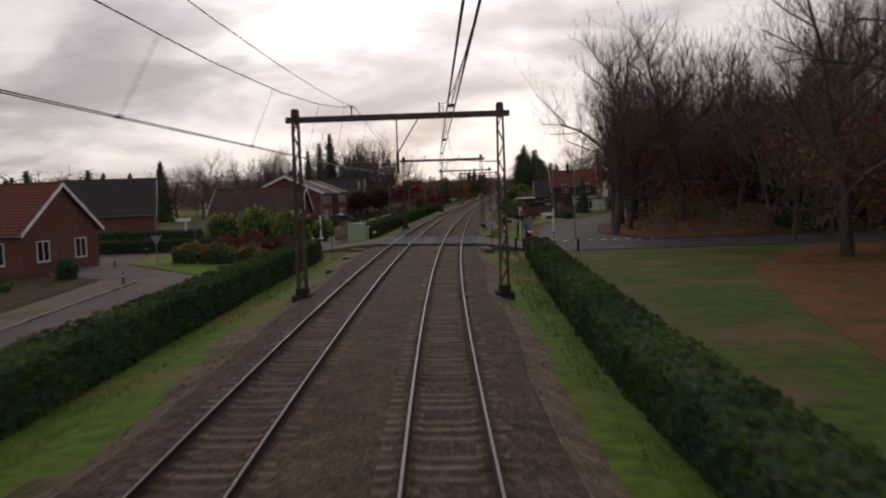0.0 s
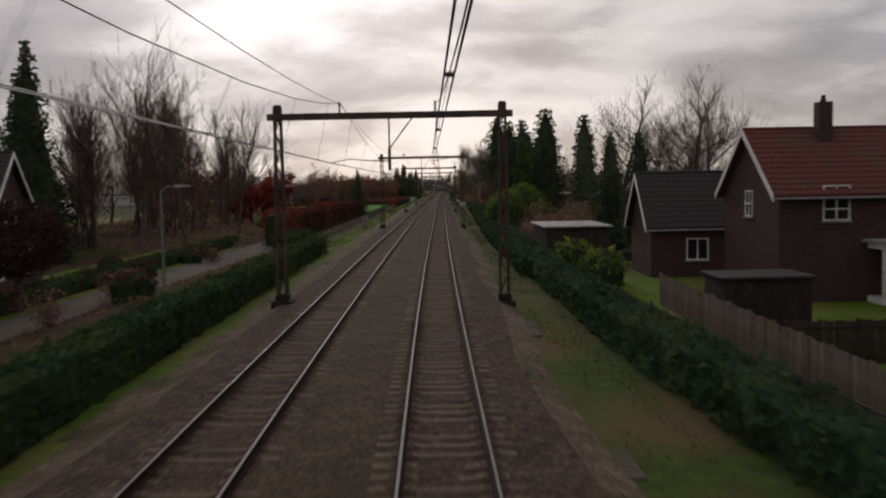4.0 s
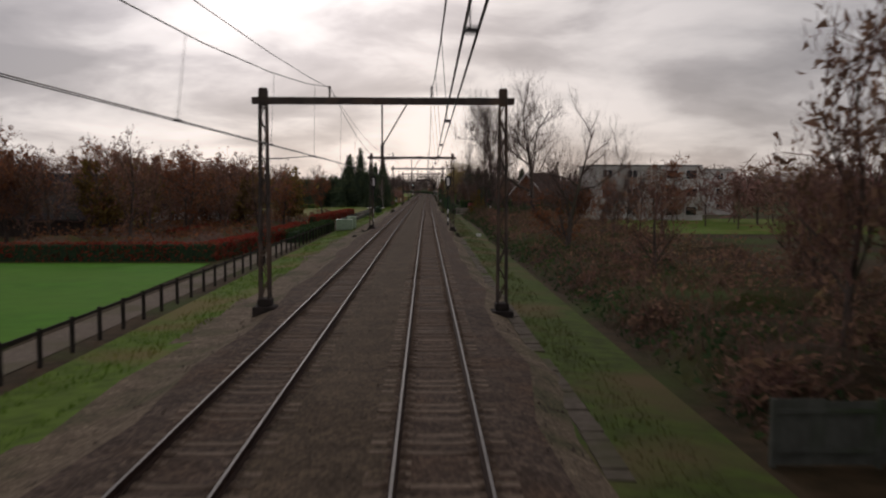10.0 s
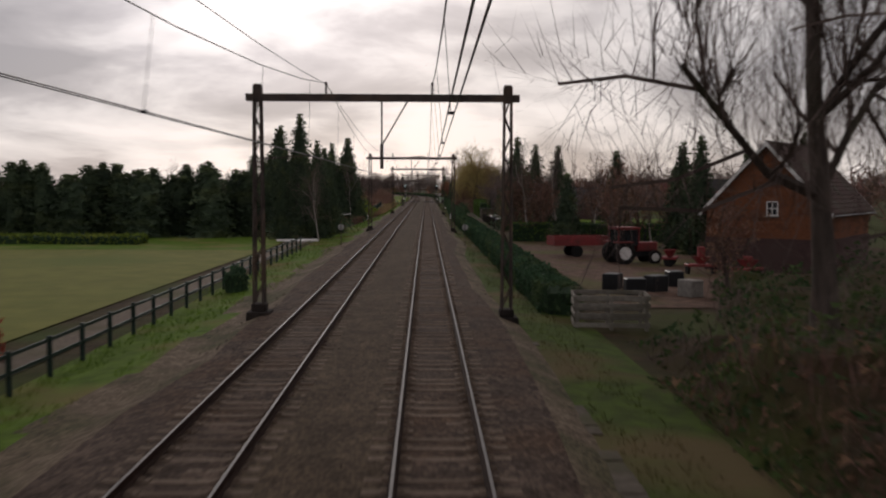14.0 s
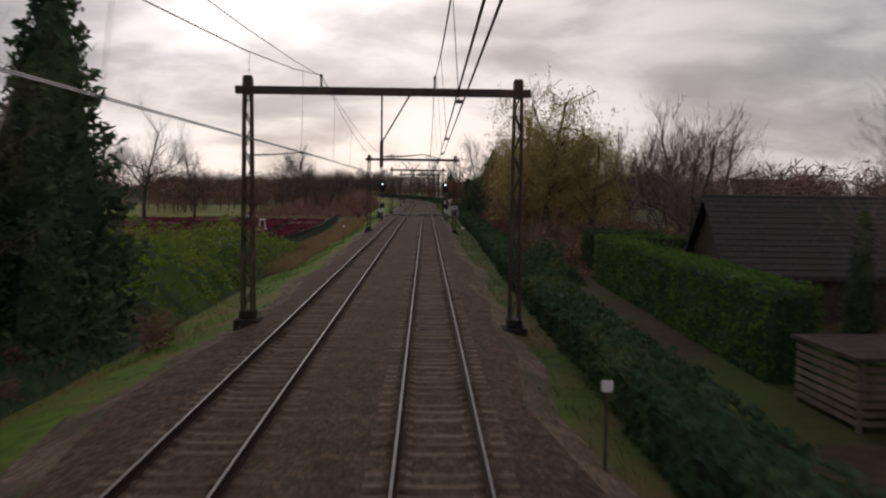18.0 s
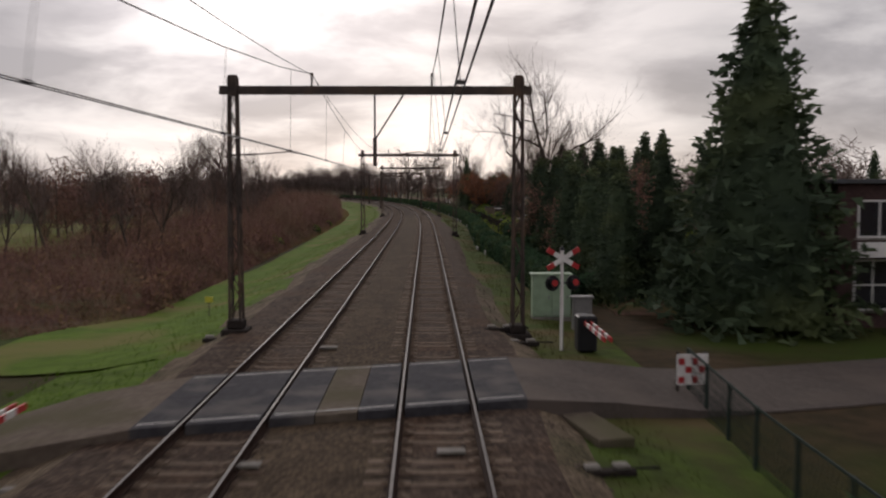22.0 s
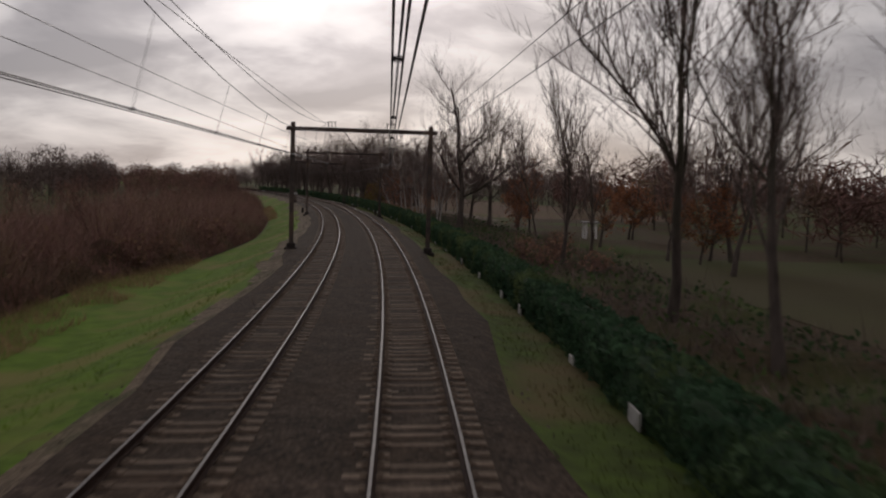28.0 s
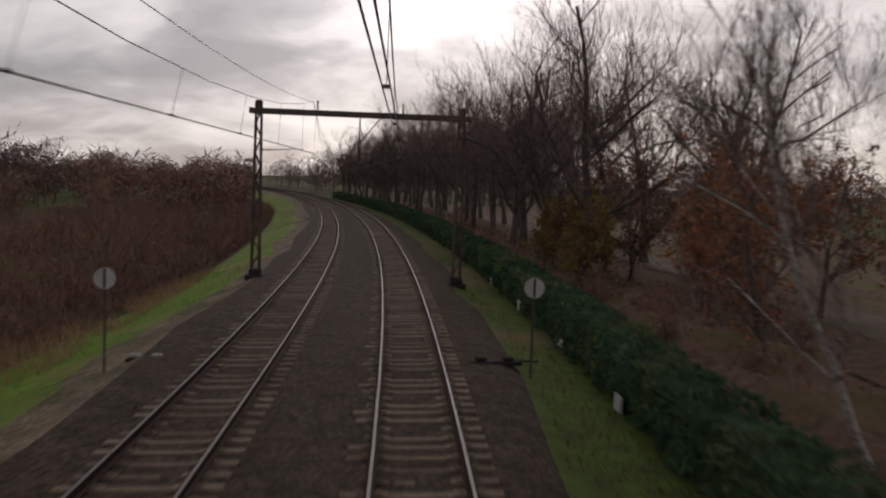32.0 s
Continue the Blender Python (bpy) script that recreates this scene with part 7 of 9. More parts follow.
for x in (-1.3, 1.3):
    for y in (-0.6, 0.6):
        part("leg", Shape().rod((x, y, 0), (x, 0, 2.1), 0.05, None, 6), M_PLANK, sw)
part("crossbar", Shape().rod((-1.5, 0, 2.1), (1.5, 0, 2.1), 0.05, None, 6), M_PLANK, sw)
part("seat", Shape().box(-0.25, 0.25, -0.1, 0.1, 0.5, 0.54).rod((-0.2, 0, 0.52), (-0.2, 0, 2.1), 0.012, None, 4).rod((0.2, 0, 0.52), (0.2, 0, 2.1), 0.012, None, 4), M_YELLOW, sw)
flat_building("garden_shed", "small flat-roofed garden shed", 146, 11.2, 90, 2.4, 3, 1, M_PLANKDARK, storey=1.9, roofmat=M_TILE, slab_h=0.1)
flat_building("garden_shed", "small white-framed garden shed", 150, 22.6, 80, 2.2, 2.2, 1, M_RENDER, storey=1.9, slab_h=0.1)
slab("concrete_post", "pale concrete marker post in the verge", 119.6, 5.7, 5, 0.22, 0.2, -0.1, 1.25, M_KERB, "marker post")
hedge("hedge", 118, 166, [(118, 7.3), (140, 6.0), (166, 5.6)], 1.2, [(118, 1.0), (135, 1.3), (166, 1.2)], M_IVY, "grown-out ivy hedge over the fence", rough=0.14, dens=27, size=0.131)
for s, l, k in ((160, 8.4, 0.95), (166, 7.6, 1.0)):
    plant(GREENBUSH[int(s) % 2], s, l, k, k * 1.1)
for s, l, k, q in ((196, 13, 0.95, 0), (200, 16, 0.85, 1), (206, 14.5, 0.9, 0), (192, 17, 0.8, 1), (210, 18, 0.75, 0)):
    plant(CYPRESS[q], s, l, k, k, group="garden cypresses")
for s, l, k in ((234, 23.5, 1.4), (240, 33.4, 1.35)):
    plant(OAK[int(s) % 3], s, l, k, k)

# the wood along the curving road: tall trees close to the kerb and a dark understorey
for i, s in enumerate(np.arange(70, 205, 6.5)):
    l = float(np.interp(s, [60, 72, 91, 121, 155, 205], [15.5, 14.8, 18.6, 25.2, 33.8, 47])) + (i % 3) * 1.6 + 0.8
    plant((OAK[i % 3], RUSTTREE[i % 2], BROWNTREE[i % 2])[i % 3], s, l, (1.25, 1.45, 1.5)[i % 3], (1.35, 1.6, 1.75)[i % 3], group="roadside wood")
thicket_mass("wood_understorey", "dark russet understorey of the roadside wood", 64, 205, [(64, 17.5), (91, 19.5), (121, 26.5), (155, 35), (205, 48)], [(64, 40), (91, 42), (121, 48), (155, 56), (205, 66)], 4.5, 331, 2.0, 2.2, (M_UNDER, M_PURPLETWIG, M_RUST), 1.0, 0.2, 2.5, 0.6)
thicket_mass("wood_edge", "russet bushes at the edge of the wood", -40, 46, [(-40, 24), (30, 26), (46, 31)], 52, 4.0, 332, 2.0, 2.2, (M_UNDER, M_PURPLETWIG, M_RUST), 1.0, 0.2, 2.5, 0.6)

# ================================================================ second stretch: gardens, field and signals, s 150 to 560
# ---- left: post-and-rail fence, path, beech hedges, field
FENCE_L = [(186, -11.9), (250, -12.1), (311, -12.0), (345, -11.4), (400, -11.2), (450, -11.2), (480, -10.6), (530, -10.6)]
fence("post_and_rail_fence", 188, 428, FENCE_L, 1.15, 2.45, "dark post-and-rail fence along a gravel path", 0.06, (0.9,))
fence("post_and_rail_fence", 434, 532, FENCE_L, 1.15, 2.45, "dark green post-and-rail fence along a path", 0.06, (0.9, 0.5), M_GREENPOST)
patch("path", 186, 560, [(186, -14.3), (311, -14.0), (345, -13.6), (450, -13.3), (560, -13.0)], [(186, -12.4), (311, -12.4), (345, -11.9), (450, -11.8), (560, -11.4)], M_PATH, 0.03, label="sandy gravel path behind the fence", category="path")
for s0, s1, l0, hh, mat, lab in ((200, 214, -15.6, 3.2, M_BEECH, "copper-red beech hedge"), (214, 232, -15.4, 2.9, M_BEECHDARK, "dark red beech hedge"), (232, 238, -15.3, 3.2, M_BEECH, "copper-red beech hedge"), (238, 286, -15.6, 2.9, M_BEECHDARK, "tall dark red-brown beech hedge")):
    hedge("beech_hedge", s0, s1, l0, 1.6, hh, mat, lab + " beside the path", rough=0.16, dens=36, size=0.10)
hedge("hedge", 188, 200, -12.6, 1.6, 1.4, M_HEDGE, "dark green hedge end beside the path", rough=0.12)
for s, l, k in ((232, -25, 0.78), (240, -29, 0.7)):
    plant(RUSTTREE[0], s, l, k, k * 0.85, label="red-leaved tree behind the hedge")
plant(BEECHTREE, 230, -20.4, 1.0, 1.0)
plant(BEECHTREE, 226, -22.5, 0.85, 0.85)
plant(GREENBUSH[0], 222, -20, 1.2, 1.1)
slab("relay_box", "pale grey upright switch box in the verge", 233.0, -9.6, 0, 0.7, 0.5, -0.1, 1.35, M_GREY, "switch box")
for s, l, k in ((292.5, -15.9, 0.72), (297, -17.5, 0.55), (300, -20, 0.45), (288, -18.5, 0.5)):
    plant(SPRUCE[int(s) % 2], s, l, k * 1.05, k, label="blue-grey young spruce at the field edge")
scatter(BROWNTREE, 196, 300, -45, -19, 26, 0.85, 1.15, 41, "garden trees")
scatter(BIRCH, 230, 300, -45, -22, 8, 0.75, 0.95, 42, "garden birches")
thicket_mass("garden_undergrowth_2", "brown garden growth behind the beech hedges", 196, 300, -48, -17.6, 2.4, 43, 2.5, 1.6)
scatter(THICKET, 300, 318, -10.8, -10.2, 3, 0.4, 0.5, 44, "verge shrubs")
patch("field", 302, 381, -60, [(302, -14.3), (345, -13.8), (381, -14.8)], M_FIELD, 0.05, label="bright green field of young crop", category="field")
patch("field_behind", 200, 300, -110, -50, M_MEADOW, 0.05, label="dull green paddock", category="field")
flat_building("greenhouse", "long low pale greenhouse with glass roof", 480, -118, 4, 60, 40, 1, M_RENDER, storey=3.2, roofmat=M_GREENHOUSE)
flat_building("greenhouse", "long low pale greenhouse with glass roof", 330, -112, 4, 50, 30, 1, M_RENDER, storey=3.0, roofmat=M_GREENHOUSE)
house("barn", "low dark barn with a long grey tiled roof", 420, -43, 84, 10, 16, 2.0, 6.4, M_PLANKDARK, M_TILE, trim=False, category="barn")
house("shed", "dark shed with a pale sheet roof", 424, -64, 84, 7, 12, 2.2, 3.8, M_PLANKDARK, M_SHEET, trim=False, category="shed")
house("farmhouse", "white farmhouse half hidden by trees", 442, -30, 80, 8, 10, 3.0, 6.6, M_RENDER, M_TILE, [("-x", -2, 0.9, 1.2, 1.4, 2, 2), ("-x", 2, 0.9, 1.2, 1.4, 2, 2), ("-y", 0, 3.6, 1.0, 1.2, 2, 2)])
hedge_block("beech_hedge", "low copper-red beech hedge at the field edge", 382.5, -48, -88, 33, 1.0, 1.25, M_BEECH)
hedge("beech_hedge", 384, 398, [(384, -15.6), (398, -14.4)], 1.2, 1.25, M_BEECH, "copper-red beech hedge beside the path")
hedge("beech_hedge", 402, 424, [(402, -14.9), (424, -14.4)], 1.2, 1.2, M_BEECH, "copper-red beech hedge beside the path")
hedge("hedge", 404, 429, [(404, -12.6), (429, -11.8)], 1.3, 1.2, M_HEDGE, "dark low hedge leading to the cabinets", rough=0.12)
hedge("beech_hedge", 444, 483, [(444, -15.6), (483, -13.6)], 1.25, 1.25, M_BEECH, "long clipped copper-red beech hedge")
hedge("beech_hedge", 405, 440, -24, 1.0, 1.1, M_BEECH, "copper-red beech hedge in a garden")
thicket_mass("garden_undergrowth_3", "russet garden growth around the farm", 386, 452, -34, -17, 2.3, 145, 3.0, 3.0, (M_UNDER, M_PURPLETWIG, M_RUST))
scatter(RUSTTREE, 390, 440, -40, -17, 14, 0.9, 1.15, 45, "garden trees")
scatter(BROWNTREE, 392, 450, -46, -17, 24, 0.95, 1.3, 46, "garden trees")
scatter(GOLDTREE, 388, 440, -34, -17, 9, 1.0, 1.4, 47, "garden trees")
scatter(OAK, 400, 470, -90, -45, 8, 0.75, 1.0, 48, "far bare trees")
scatter(BROWNTREE, 428, 482, -46, -20, 20, 0.8, 1.15, 147, "paddock trees")
scatter(RUSTTREE, 426, 470, -40, -17, 12, 0.8, 1.1, 148, "paddock trees")
thicket_mass("garden_undergrowth_4", "russet scrub along the paddock", 430, 470, -36, -18, 1.7, 149, 7.0, 4.0, (M_SOIL, M_PURPLETWIG, M_RUST), 1.0, 0.12, 1.5, 0.4)
cabinet(428.2, -9.9, 1.9, 0.8, 1.3, 0)
cabinet(431.3, -9.3, 1.1, 0.7, 1.5, 0)
patch("meadow", 440, 540, -46, [(440, -16.4), (483, -14.4), (540, -13.6)], M_MEADOW, 0.05, label="yellow-green paddock", category="meadow")
patch("crop_strip", 532, 552, -60, -13.8, M_LAWN, 0.06, label="dark green vegetable strip", category="field")
hedge_block("crop_row", "row of bright green leafy crop", 540, -26, 88, 22, 3.0, 0.8, M_GREENBUSH, dens=14, size=0.189)
hedge_block("crop_row", "row of dark green leafy crop", 540, -50, 88, 24, 3.0, 0.6, M_HEDGE, dens=14, size=0.189)
rng_ = R(49)
for i in range(58):
    plant(FARCYPRESS[i % 2], 556 + rng_.uniform(-6, 6), -19.5 - i * 0.95, 1.25 * rng_.uniform(0.9, 1.1), 0.6 * rng_.uniform(0.88, 1.12), group="conifer screen", label="dark conifer in a tall screen")
for s, l, k in ((551, -11.5, 0.8), (556, -13, 0.7), (560, -11.0, 0.75), (548, -14.5, 0.6)):
    plant(SPRUCE[int(s) % 2], s, l, k, k, label="dark spruce beside the line")
plant(BIRCH[0], 547, -10.8, 0.6, 0.7)
flat_building("garden_hut", "small pale hut with a curved roof", 575, -16.5, 0, 3.0, 2.5, 1, M_RENDER, storey=2.2)
slab("pond_cover", "white sheet lying beside the hut", 546, -12.8, 10, 4, 3, 0.02, 0.12, M_WHITE, "sheet")
plant(DARKBUSH[0], 501, -9.6, 0.62, 0.9, label="round dark bush at the fence")
scatter(THICKET, 445, 500, -30, -16.5, 14, 0.4, 0.8, 50, "orchard shrubs")

# ---- right: hedges, conifers, gardens
hedge("hedge", 164, 321, [(164, 5.6), (200, 5.5), (276, 6.6), (311, 6.9), (321, 6.8)], 1.9, [(164, 1.2), (205, 1.35), (260, 1.5), (311, 1.3), (321, 0.9)], M_IVY, "broad overgrown ivy hedge along the verge", rough=0.22, dens=31, size=0.131)
for s, l, k, t in ((225, 12.8, 1.5, 1.2), (231, 8.9, 1.15, 1.12), (234.5, 10.8, 1.2, 1.14), (255, 13.4, 1.4, 1.12), (258, 15.2, 1.2, 1.05), (251, 10.4, 1.75, 0.98), (264, 11.5, 1.7, 1.05)):
    plant(CYPRESS[int(s) % 2], s, l, k, t, group="tall cypresses")
plant(CONLIGHT[0], 220, 9.6, 1.0, 1.5, label="yellow-green pointed garden conifer")
for s, l, k in ((211.5, 7.6, 1.7), (214.5, 9.8, 1.9), (211, 10.6, 1.2)):
    plant(BIGGREEN, s, l, k, k * 1.5)
for s, l, k in ((283, 10.6, 1.22), (279, 15.5, 0.9)):
    plant(HIGHSPRUCE, s, l, k * 1.45, k * 1.25, group="tall dark spruces")
for i, (s, l, k) in enumerate(((307, 8.6, 1.2), (313, 10.2, 1.3), (324, 9.4, 1.2), (300, 11.0, 1.2))):
    plant(BIRCH[i % 2], s, l, k * 0.95, k, group="tall birches")
for s, l, k in ((287, 13.4, 1.15), (291, 16.5, 1.1)):
    plant(SPRUCE[int(s) % 2], s, l, k * 1.1, k, group="tall dark spruces")
for s, l, k in ((192, 7.6, 0.9), (188, 8.4, 0.7), (195, 9.8, 0.8)):
    plant(THICKET[int(s) % 3], s, l, k, k, label="reddish bare hedge shrub")
thicket_mass("brown_hedge", "reddish-brown leafless hedge behind the ivy", 189, 207, 7.4, 14.5, 4.2, 64, 26.0, 8.0, (M_UNDER, M_PURPLETWIG, M_BROWN), 0.8, 0.11, 1.5, 0.75)
flat_building("low_shed", "low dark shed with a pale roof edge", 184.5, 10.0, 0, 4.5, 9.0, 1, M_PLANKDARK, storey=2.1, over=0.25, slab_h=0.12)
house("red_roof_barn", "low house with a broad red tiled roof", 288, 55, 86, 10, 24, 2.6, 6.0, M_BRICK, M_TILERED, [("-x", -3, 0.8, 1.6, 1.3, 1, 2), ("-x", 2, 0.8, 1.6, 1.3, 1, 2)], trim=False)
flat_building("white_outbuilding", "small pale garden building", 226, 25, 10, 4, 3, 1, M_RENDER, storey=2.4)
scatter(DARKBUSH, 168, 240, 7.5, 18, 22, 0.6, 1.0, 52, "garden shrubs", avoid=((178, 192, 6, 14), (195, 206, 6, 12)))
scatter(GREENBUSH, 205, 240, 14, 26, 8, 0.5, 0.9, 53, "garden shrubs")
for s, l, k in ((212, 26, 1.2), (228, 33, 1.25), (240, 30, 1.1)):
    plant(OAK[int(s) % 3], s, l, k, k * 1.1)
bs = thing("barrier_arm_sign", on(244.5, 8.9, g(245, 8.9) + 0.0, 20), "white upright board on a dark stand in a garden", "sign")
part("post", Shape().rod((0, 0, 0), (0, 0, 2.0), 0.06, None, 8), M_STEEL, bs)
part("board", Shape().box(-0.2, 0.2, -0.05, 0.05, 1.9, 3.1), M_WHITE, bs, bevel=0.02)
part("arm", Shape().rod((0, 0, 1.9), (-0.9, 0.1, 1.7), 0.05, None, 6), M_WHITE, bs)
scatter(BROWNTREE, 276, 300, 8.5, 22, 9, 0.8, 1.1, 54, "garden trees")
scatter(REDBUSH, 256, 276, 8.4, 12, 6, 0.6, 0.9, 55, "red shrubs")
scatter(ALDER, 300, 345, 14, 32, 9, 0.9, 1.2, 56, "bare trees behind the fence")
scatter(BIRCH, 300, 350, 10.0, 24, 9, 0.95, 1.25, 57, "birches behind the fence")
scatter(BROWNTREE, 304, 352, 13, 34, 12, 0.55, 0.8, 58, "withered trees")
scatter(DARKBUSH, 300, 345, 8.8, 16, 16, 0.6, 1.0, 59, "undergrowth")
thicket_mass("garden_undergrowth", "dark leafless undergrowth behind the ivy fence", 262, 336, 9.0, 34, 3.2, 60, 8.0, 5.0, (M_SOIL, M_PURPLETWIG, M_BROWN), 1.0, 0.12, 1.6, 0.45)
flat_building("white_flats", "far white block with a flat roof", 305, 41, 10, 5, 6, 2, M_WHITE, storey=3.7)
flat_building("low_shed", "long low dark building with a pale roof edge", 262, 24.5, 0, 14, 6, 1, M_PLANKDARK, storey=3.6, over=0.3, roofmat=M_SHEET)
for s, l, k in ((325, 10, 1.1), (316, 9.4, 1.0), (330, 13, 1.2)):
    plant(CONLIGHT[0], s, l, k * 0.8, k * 0.7, label="low bushy green conifer")
M_FENCEBROWN = material("orange_brown_boards", (0.30, 0.145, 0.082), (0.22, 0.105, 0.060), 5, (0.18, 0.095, 0.055), 0.6, 0.88, 0.3, 25, per_object=0.12)
board_fence("board_fence", "red-brown board fence behind the hedge", 305.5, 8.2, -88, 16, 2.0, M_FENCEBROWN, 0.005, 0.5)
M_TIN = material("grey_sheet_fence", (0.10, 0.105, 0.09), (0.07, 0.072, 0.062), 3, (0.06, 0.08, 0.045), 0.5, 0.85)
board_fence("sheet_fence", "mossy grey panel fence along the verge", 322, 6.8, -3, 6.5, 1.25, M_TIN, 0.0, 1.0)
board_fence("sheet_fence", "mossy grey panel fence across the bank", 334.8, 6.2, -90, 5, 1.25, M_TIN, 0.0, 1.0)
hedge("hedge", 276, 310, 8.7, 1.0, 1.2, M_HEDGE, "dark hedge along a garden")
flat_building("garden_shed", "brown garden shed with a flat roof", 282, 14, 30, 5, 4, 1, M_PLANKDARK, storey=2.2)
statue = thing("garden_ornament", on(309, 11.6, g(309, 11.6)), "small white plaster garden ornament", "ornament")
part("figure", Shape().rod((0, 0, 0), (0, 0, 0.35), 0.16, 0.12, 8).rod((0, 0, 0.35), (0, 0, 0.75), 0.1, 0.07, 8), M_WHITE, statue)
# bramble bank
for i, (s0, s1) in enumerate(((336, 480),)):
    thicket_mass("bramble_bank", "tangled brown brambles and dead stalks beside the line", s0, s1, [(336, 7.0), (405, 6.2), (430, 6.8), (462, 6.1), (480, 6.0)], 22.0, 2.3, 61, 13.0, 6.0, (M_SOIL, M_PURPLETWIG, M_BROWN), 0.9, 0.11, 1.3, 0.55)
    thicket_mass("bramble_leaves", "dark green bramble leaves over dead stalks", s0, s1, [(336, 6.6), (405, 5.7), (430, 6.5), (462, 5.8), (480, 5.8)], 14.0, 1.4, 62, 4.0, 14.0, (M_SOIL, M_TWIG, M_HEDGE), 0.9, 0.10, 1.0, 0.6)
    rng_ = R(61)
    for _ in range(70):
        s, l = rng_.uniform(s0, s1), rng_.uniform(7.0, 20)
        if l < 7.5 and rng_.random() < 0.5:
            continue
        k = rng_.uniform(0.6, 1.05)
        plant((THICKET + DARKBUSH[:1])[int(rng_.integers(0, 4))], s, l, k, k * 0.62, rng_.uniform(0, 360), group="bramble bank", label="low tangled brown bramble")
flats = flat_building("white_flats", "white three-storey flats with grey window bands", 470, 34.5, 3, 17, 12, 3, M_RENDER,
              [("-y", x, z, 1.7, 1.3, 1, 2) for z in (0.9, 3.8, 6.7) for x in (-6.6, -2.6, 3.2, 6.4)] + [("-x", x, z, 1.0, 0.8, 1, 1) for z in (3.9, 6.8) for x in (-3.5,)], storey=2.85, roofmat=M_WALLGREY)
part("bay", Shape().box(1.9, 8.3, -7.4, -6.01, 0.0, 8.4), M_RENDER, flats, "projecting white bay", bevel=0.03)
for z in (0.8, 3.7, 6.5):
    for x in (3.3, 6.4):
        win = part("window", Shape().box(x - 0.95, x + 0.95, -7.45, -7.41, z, z + 1.5), M_WHITE, flats)
        part("pane", Shape().box(x - 0.85, x + 0.85, -7.47, -7.46, z + 0.1, z + 1.4), M_GLASS, win)
flat_building("white_flats", "white three-storey flats with grey window bands", 500, 53, 10, 9, 12, 3, M_RENDER,
              [("-y", x, z, 1.5, 1.3, 1, 2) for z in (0.9, 3.8, 6.7) for x in (-2.4, 1.6)] + [("-x", x, z, 1.3, 1.0, 1, 2) for z in (0.9, 3.8, 6.7) for x in (-3.5, 2.5)], storey=2.85)
patch("flats_lawn", 420, 470, 20, 60, M_LAWN, 0.05, label="lawn before the flats", category="lawn")
house("brown_barn", "brown-roofed barn with dark walls beside the line", 497, 35.5, 80, 9, 13, 2.4, 6.4, M_PLANKDARK, M_TILEBROWN, trim=False, category="barn")
for s, l, k, t, q in ((449, 15.2, 1.5, 1.65, 0), (466, 9.7, 1.05, 1.1, 1), ):
    plant(OAK[q], s, l, k, t, group="tall bare trees")
for s, l, k in ((426, 22, 0.9), (421, 26, 1.0), (418, 19, 0.7)):
    plant(RUSTTREE[int(s) % 2], s, l, k, k)
plant(OAK[2], 383, 9.7, 0.8, 0.88, group="tall bare trees")
plant(RUSTTREE[0], 383.6, 10.0, 0.85, 0.72)
for i, (s, l, k) in enumerate(((337.5, 11.2, 1.2), (340.5, 13.4, 1.25), (336, 14.2, 1.2), (343.5, 11.6, 1.05), (334, 10.6, 0.95))):
    plant(BROWNTREE[i % 2], s, l, k, k * 1.3, group="brown trees on the bank")
plant(OAK[0], 341, 15.5, 0.9, 0.85, group="tall bare trees")
plant(GOLDTREE[0], 466, 8.2, 0.75, 0.85)
plant(YARDOAK, 483.0, 12.0, 1.35, 1.62, turn=35, group="tall bare trees")
scatter(BROWNTREE, 340, 372, 9.5, 18, 7, 0.7, 1.0, 161, "brown trees on the bank")
scatter(ALDER, 395, 410, 14, 20, 3, 0.5, 0.7, 62, "poplar saplings", "thin bare upright sapling tree")
scatter(BROWNTREE, 465, 500, 13, 30, 10, 0.7, 1.0, 63, "withered trees")
for l in (2.42, -6.6):
    distance_board(430.2, l)
for s, l in ((412, 2.7), (407.5, 2.6), (408.5, -6.9), (419, -6.8)):
    track_box(s, l, 5, pale=False)
slab("marker_stone", "white concrete marker stone in the verge", 413.4, 5.2, 10, 0.5, 0.2, -0.05, 0.28, M_WHITE, "marker stone")
thicket_mass("bramble_corner", "dark tangled brambles beside the farmyard", 458, 486, 6.6, 20, 2.6, 63, 10.0, 9.0, (M_SOIL, M_TWIG, M_HEDGE), 0.9, 0.12, 1.5, 0.6)
thicket_mass("yard_thicket", "tall dark scrub beside the cabin", 486, 508, [(486, 15.5), (508, 21.5)], 34, 3.2, 164, 8.0, 6.0, (M_SOIL, M_TWIG, M_HEDGE), 1.1, 0.12, 1.5, 0.6)
thicket_mass("yard_brambles", "dark brambles and saplings at the edge of the farmyard", 484, 506, [(484, 9.6), (492, 11.5), (506, 15.5)], [(484, 26), (506, 28)], 1.5, 163, 9.0, 8.0, (M_SOIL, M_TWIG, M_HEDGE), 1.2, 0.12, 1.2, 0.6)
# farmyard with tractor
M_PALEPLANK = material("bleached_grey_slats", (0.27, 0.245, 0.21), (0.19, 0.17, 0.145), 5, (0.14, 0.13, 0.10), 0.6, 0.9, 0.3, 25, per_object=0.15)
cr_ = thing("timber_crate", on(489.4, 6.65, g(489, 6.6), -6), "grey slatted timber crate at the fence", "crate")
for x in (-1.25, 0, 1.25):
    for y in (-0.9, 0.9):
        part("upright", Shape().box(x - 0.06, x + 0.06, y - 0.05, y + 0.05, 0, 1.25), M_PALEPLANK, cr_)
for y in (-0.97, 0.97):
    for z in (0.12, 0.48, 0.84, 1.12):
        part("slat", Shape().box(-1.35, 1.35, y - 0.02, y + 0.02, z, z + 0.16), M_PALEPLANK, cr_)
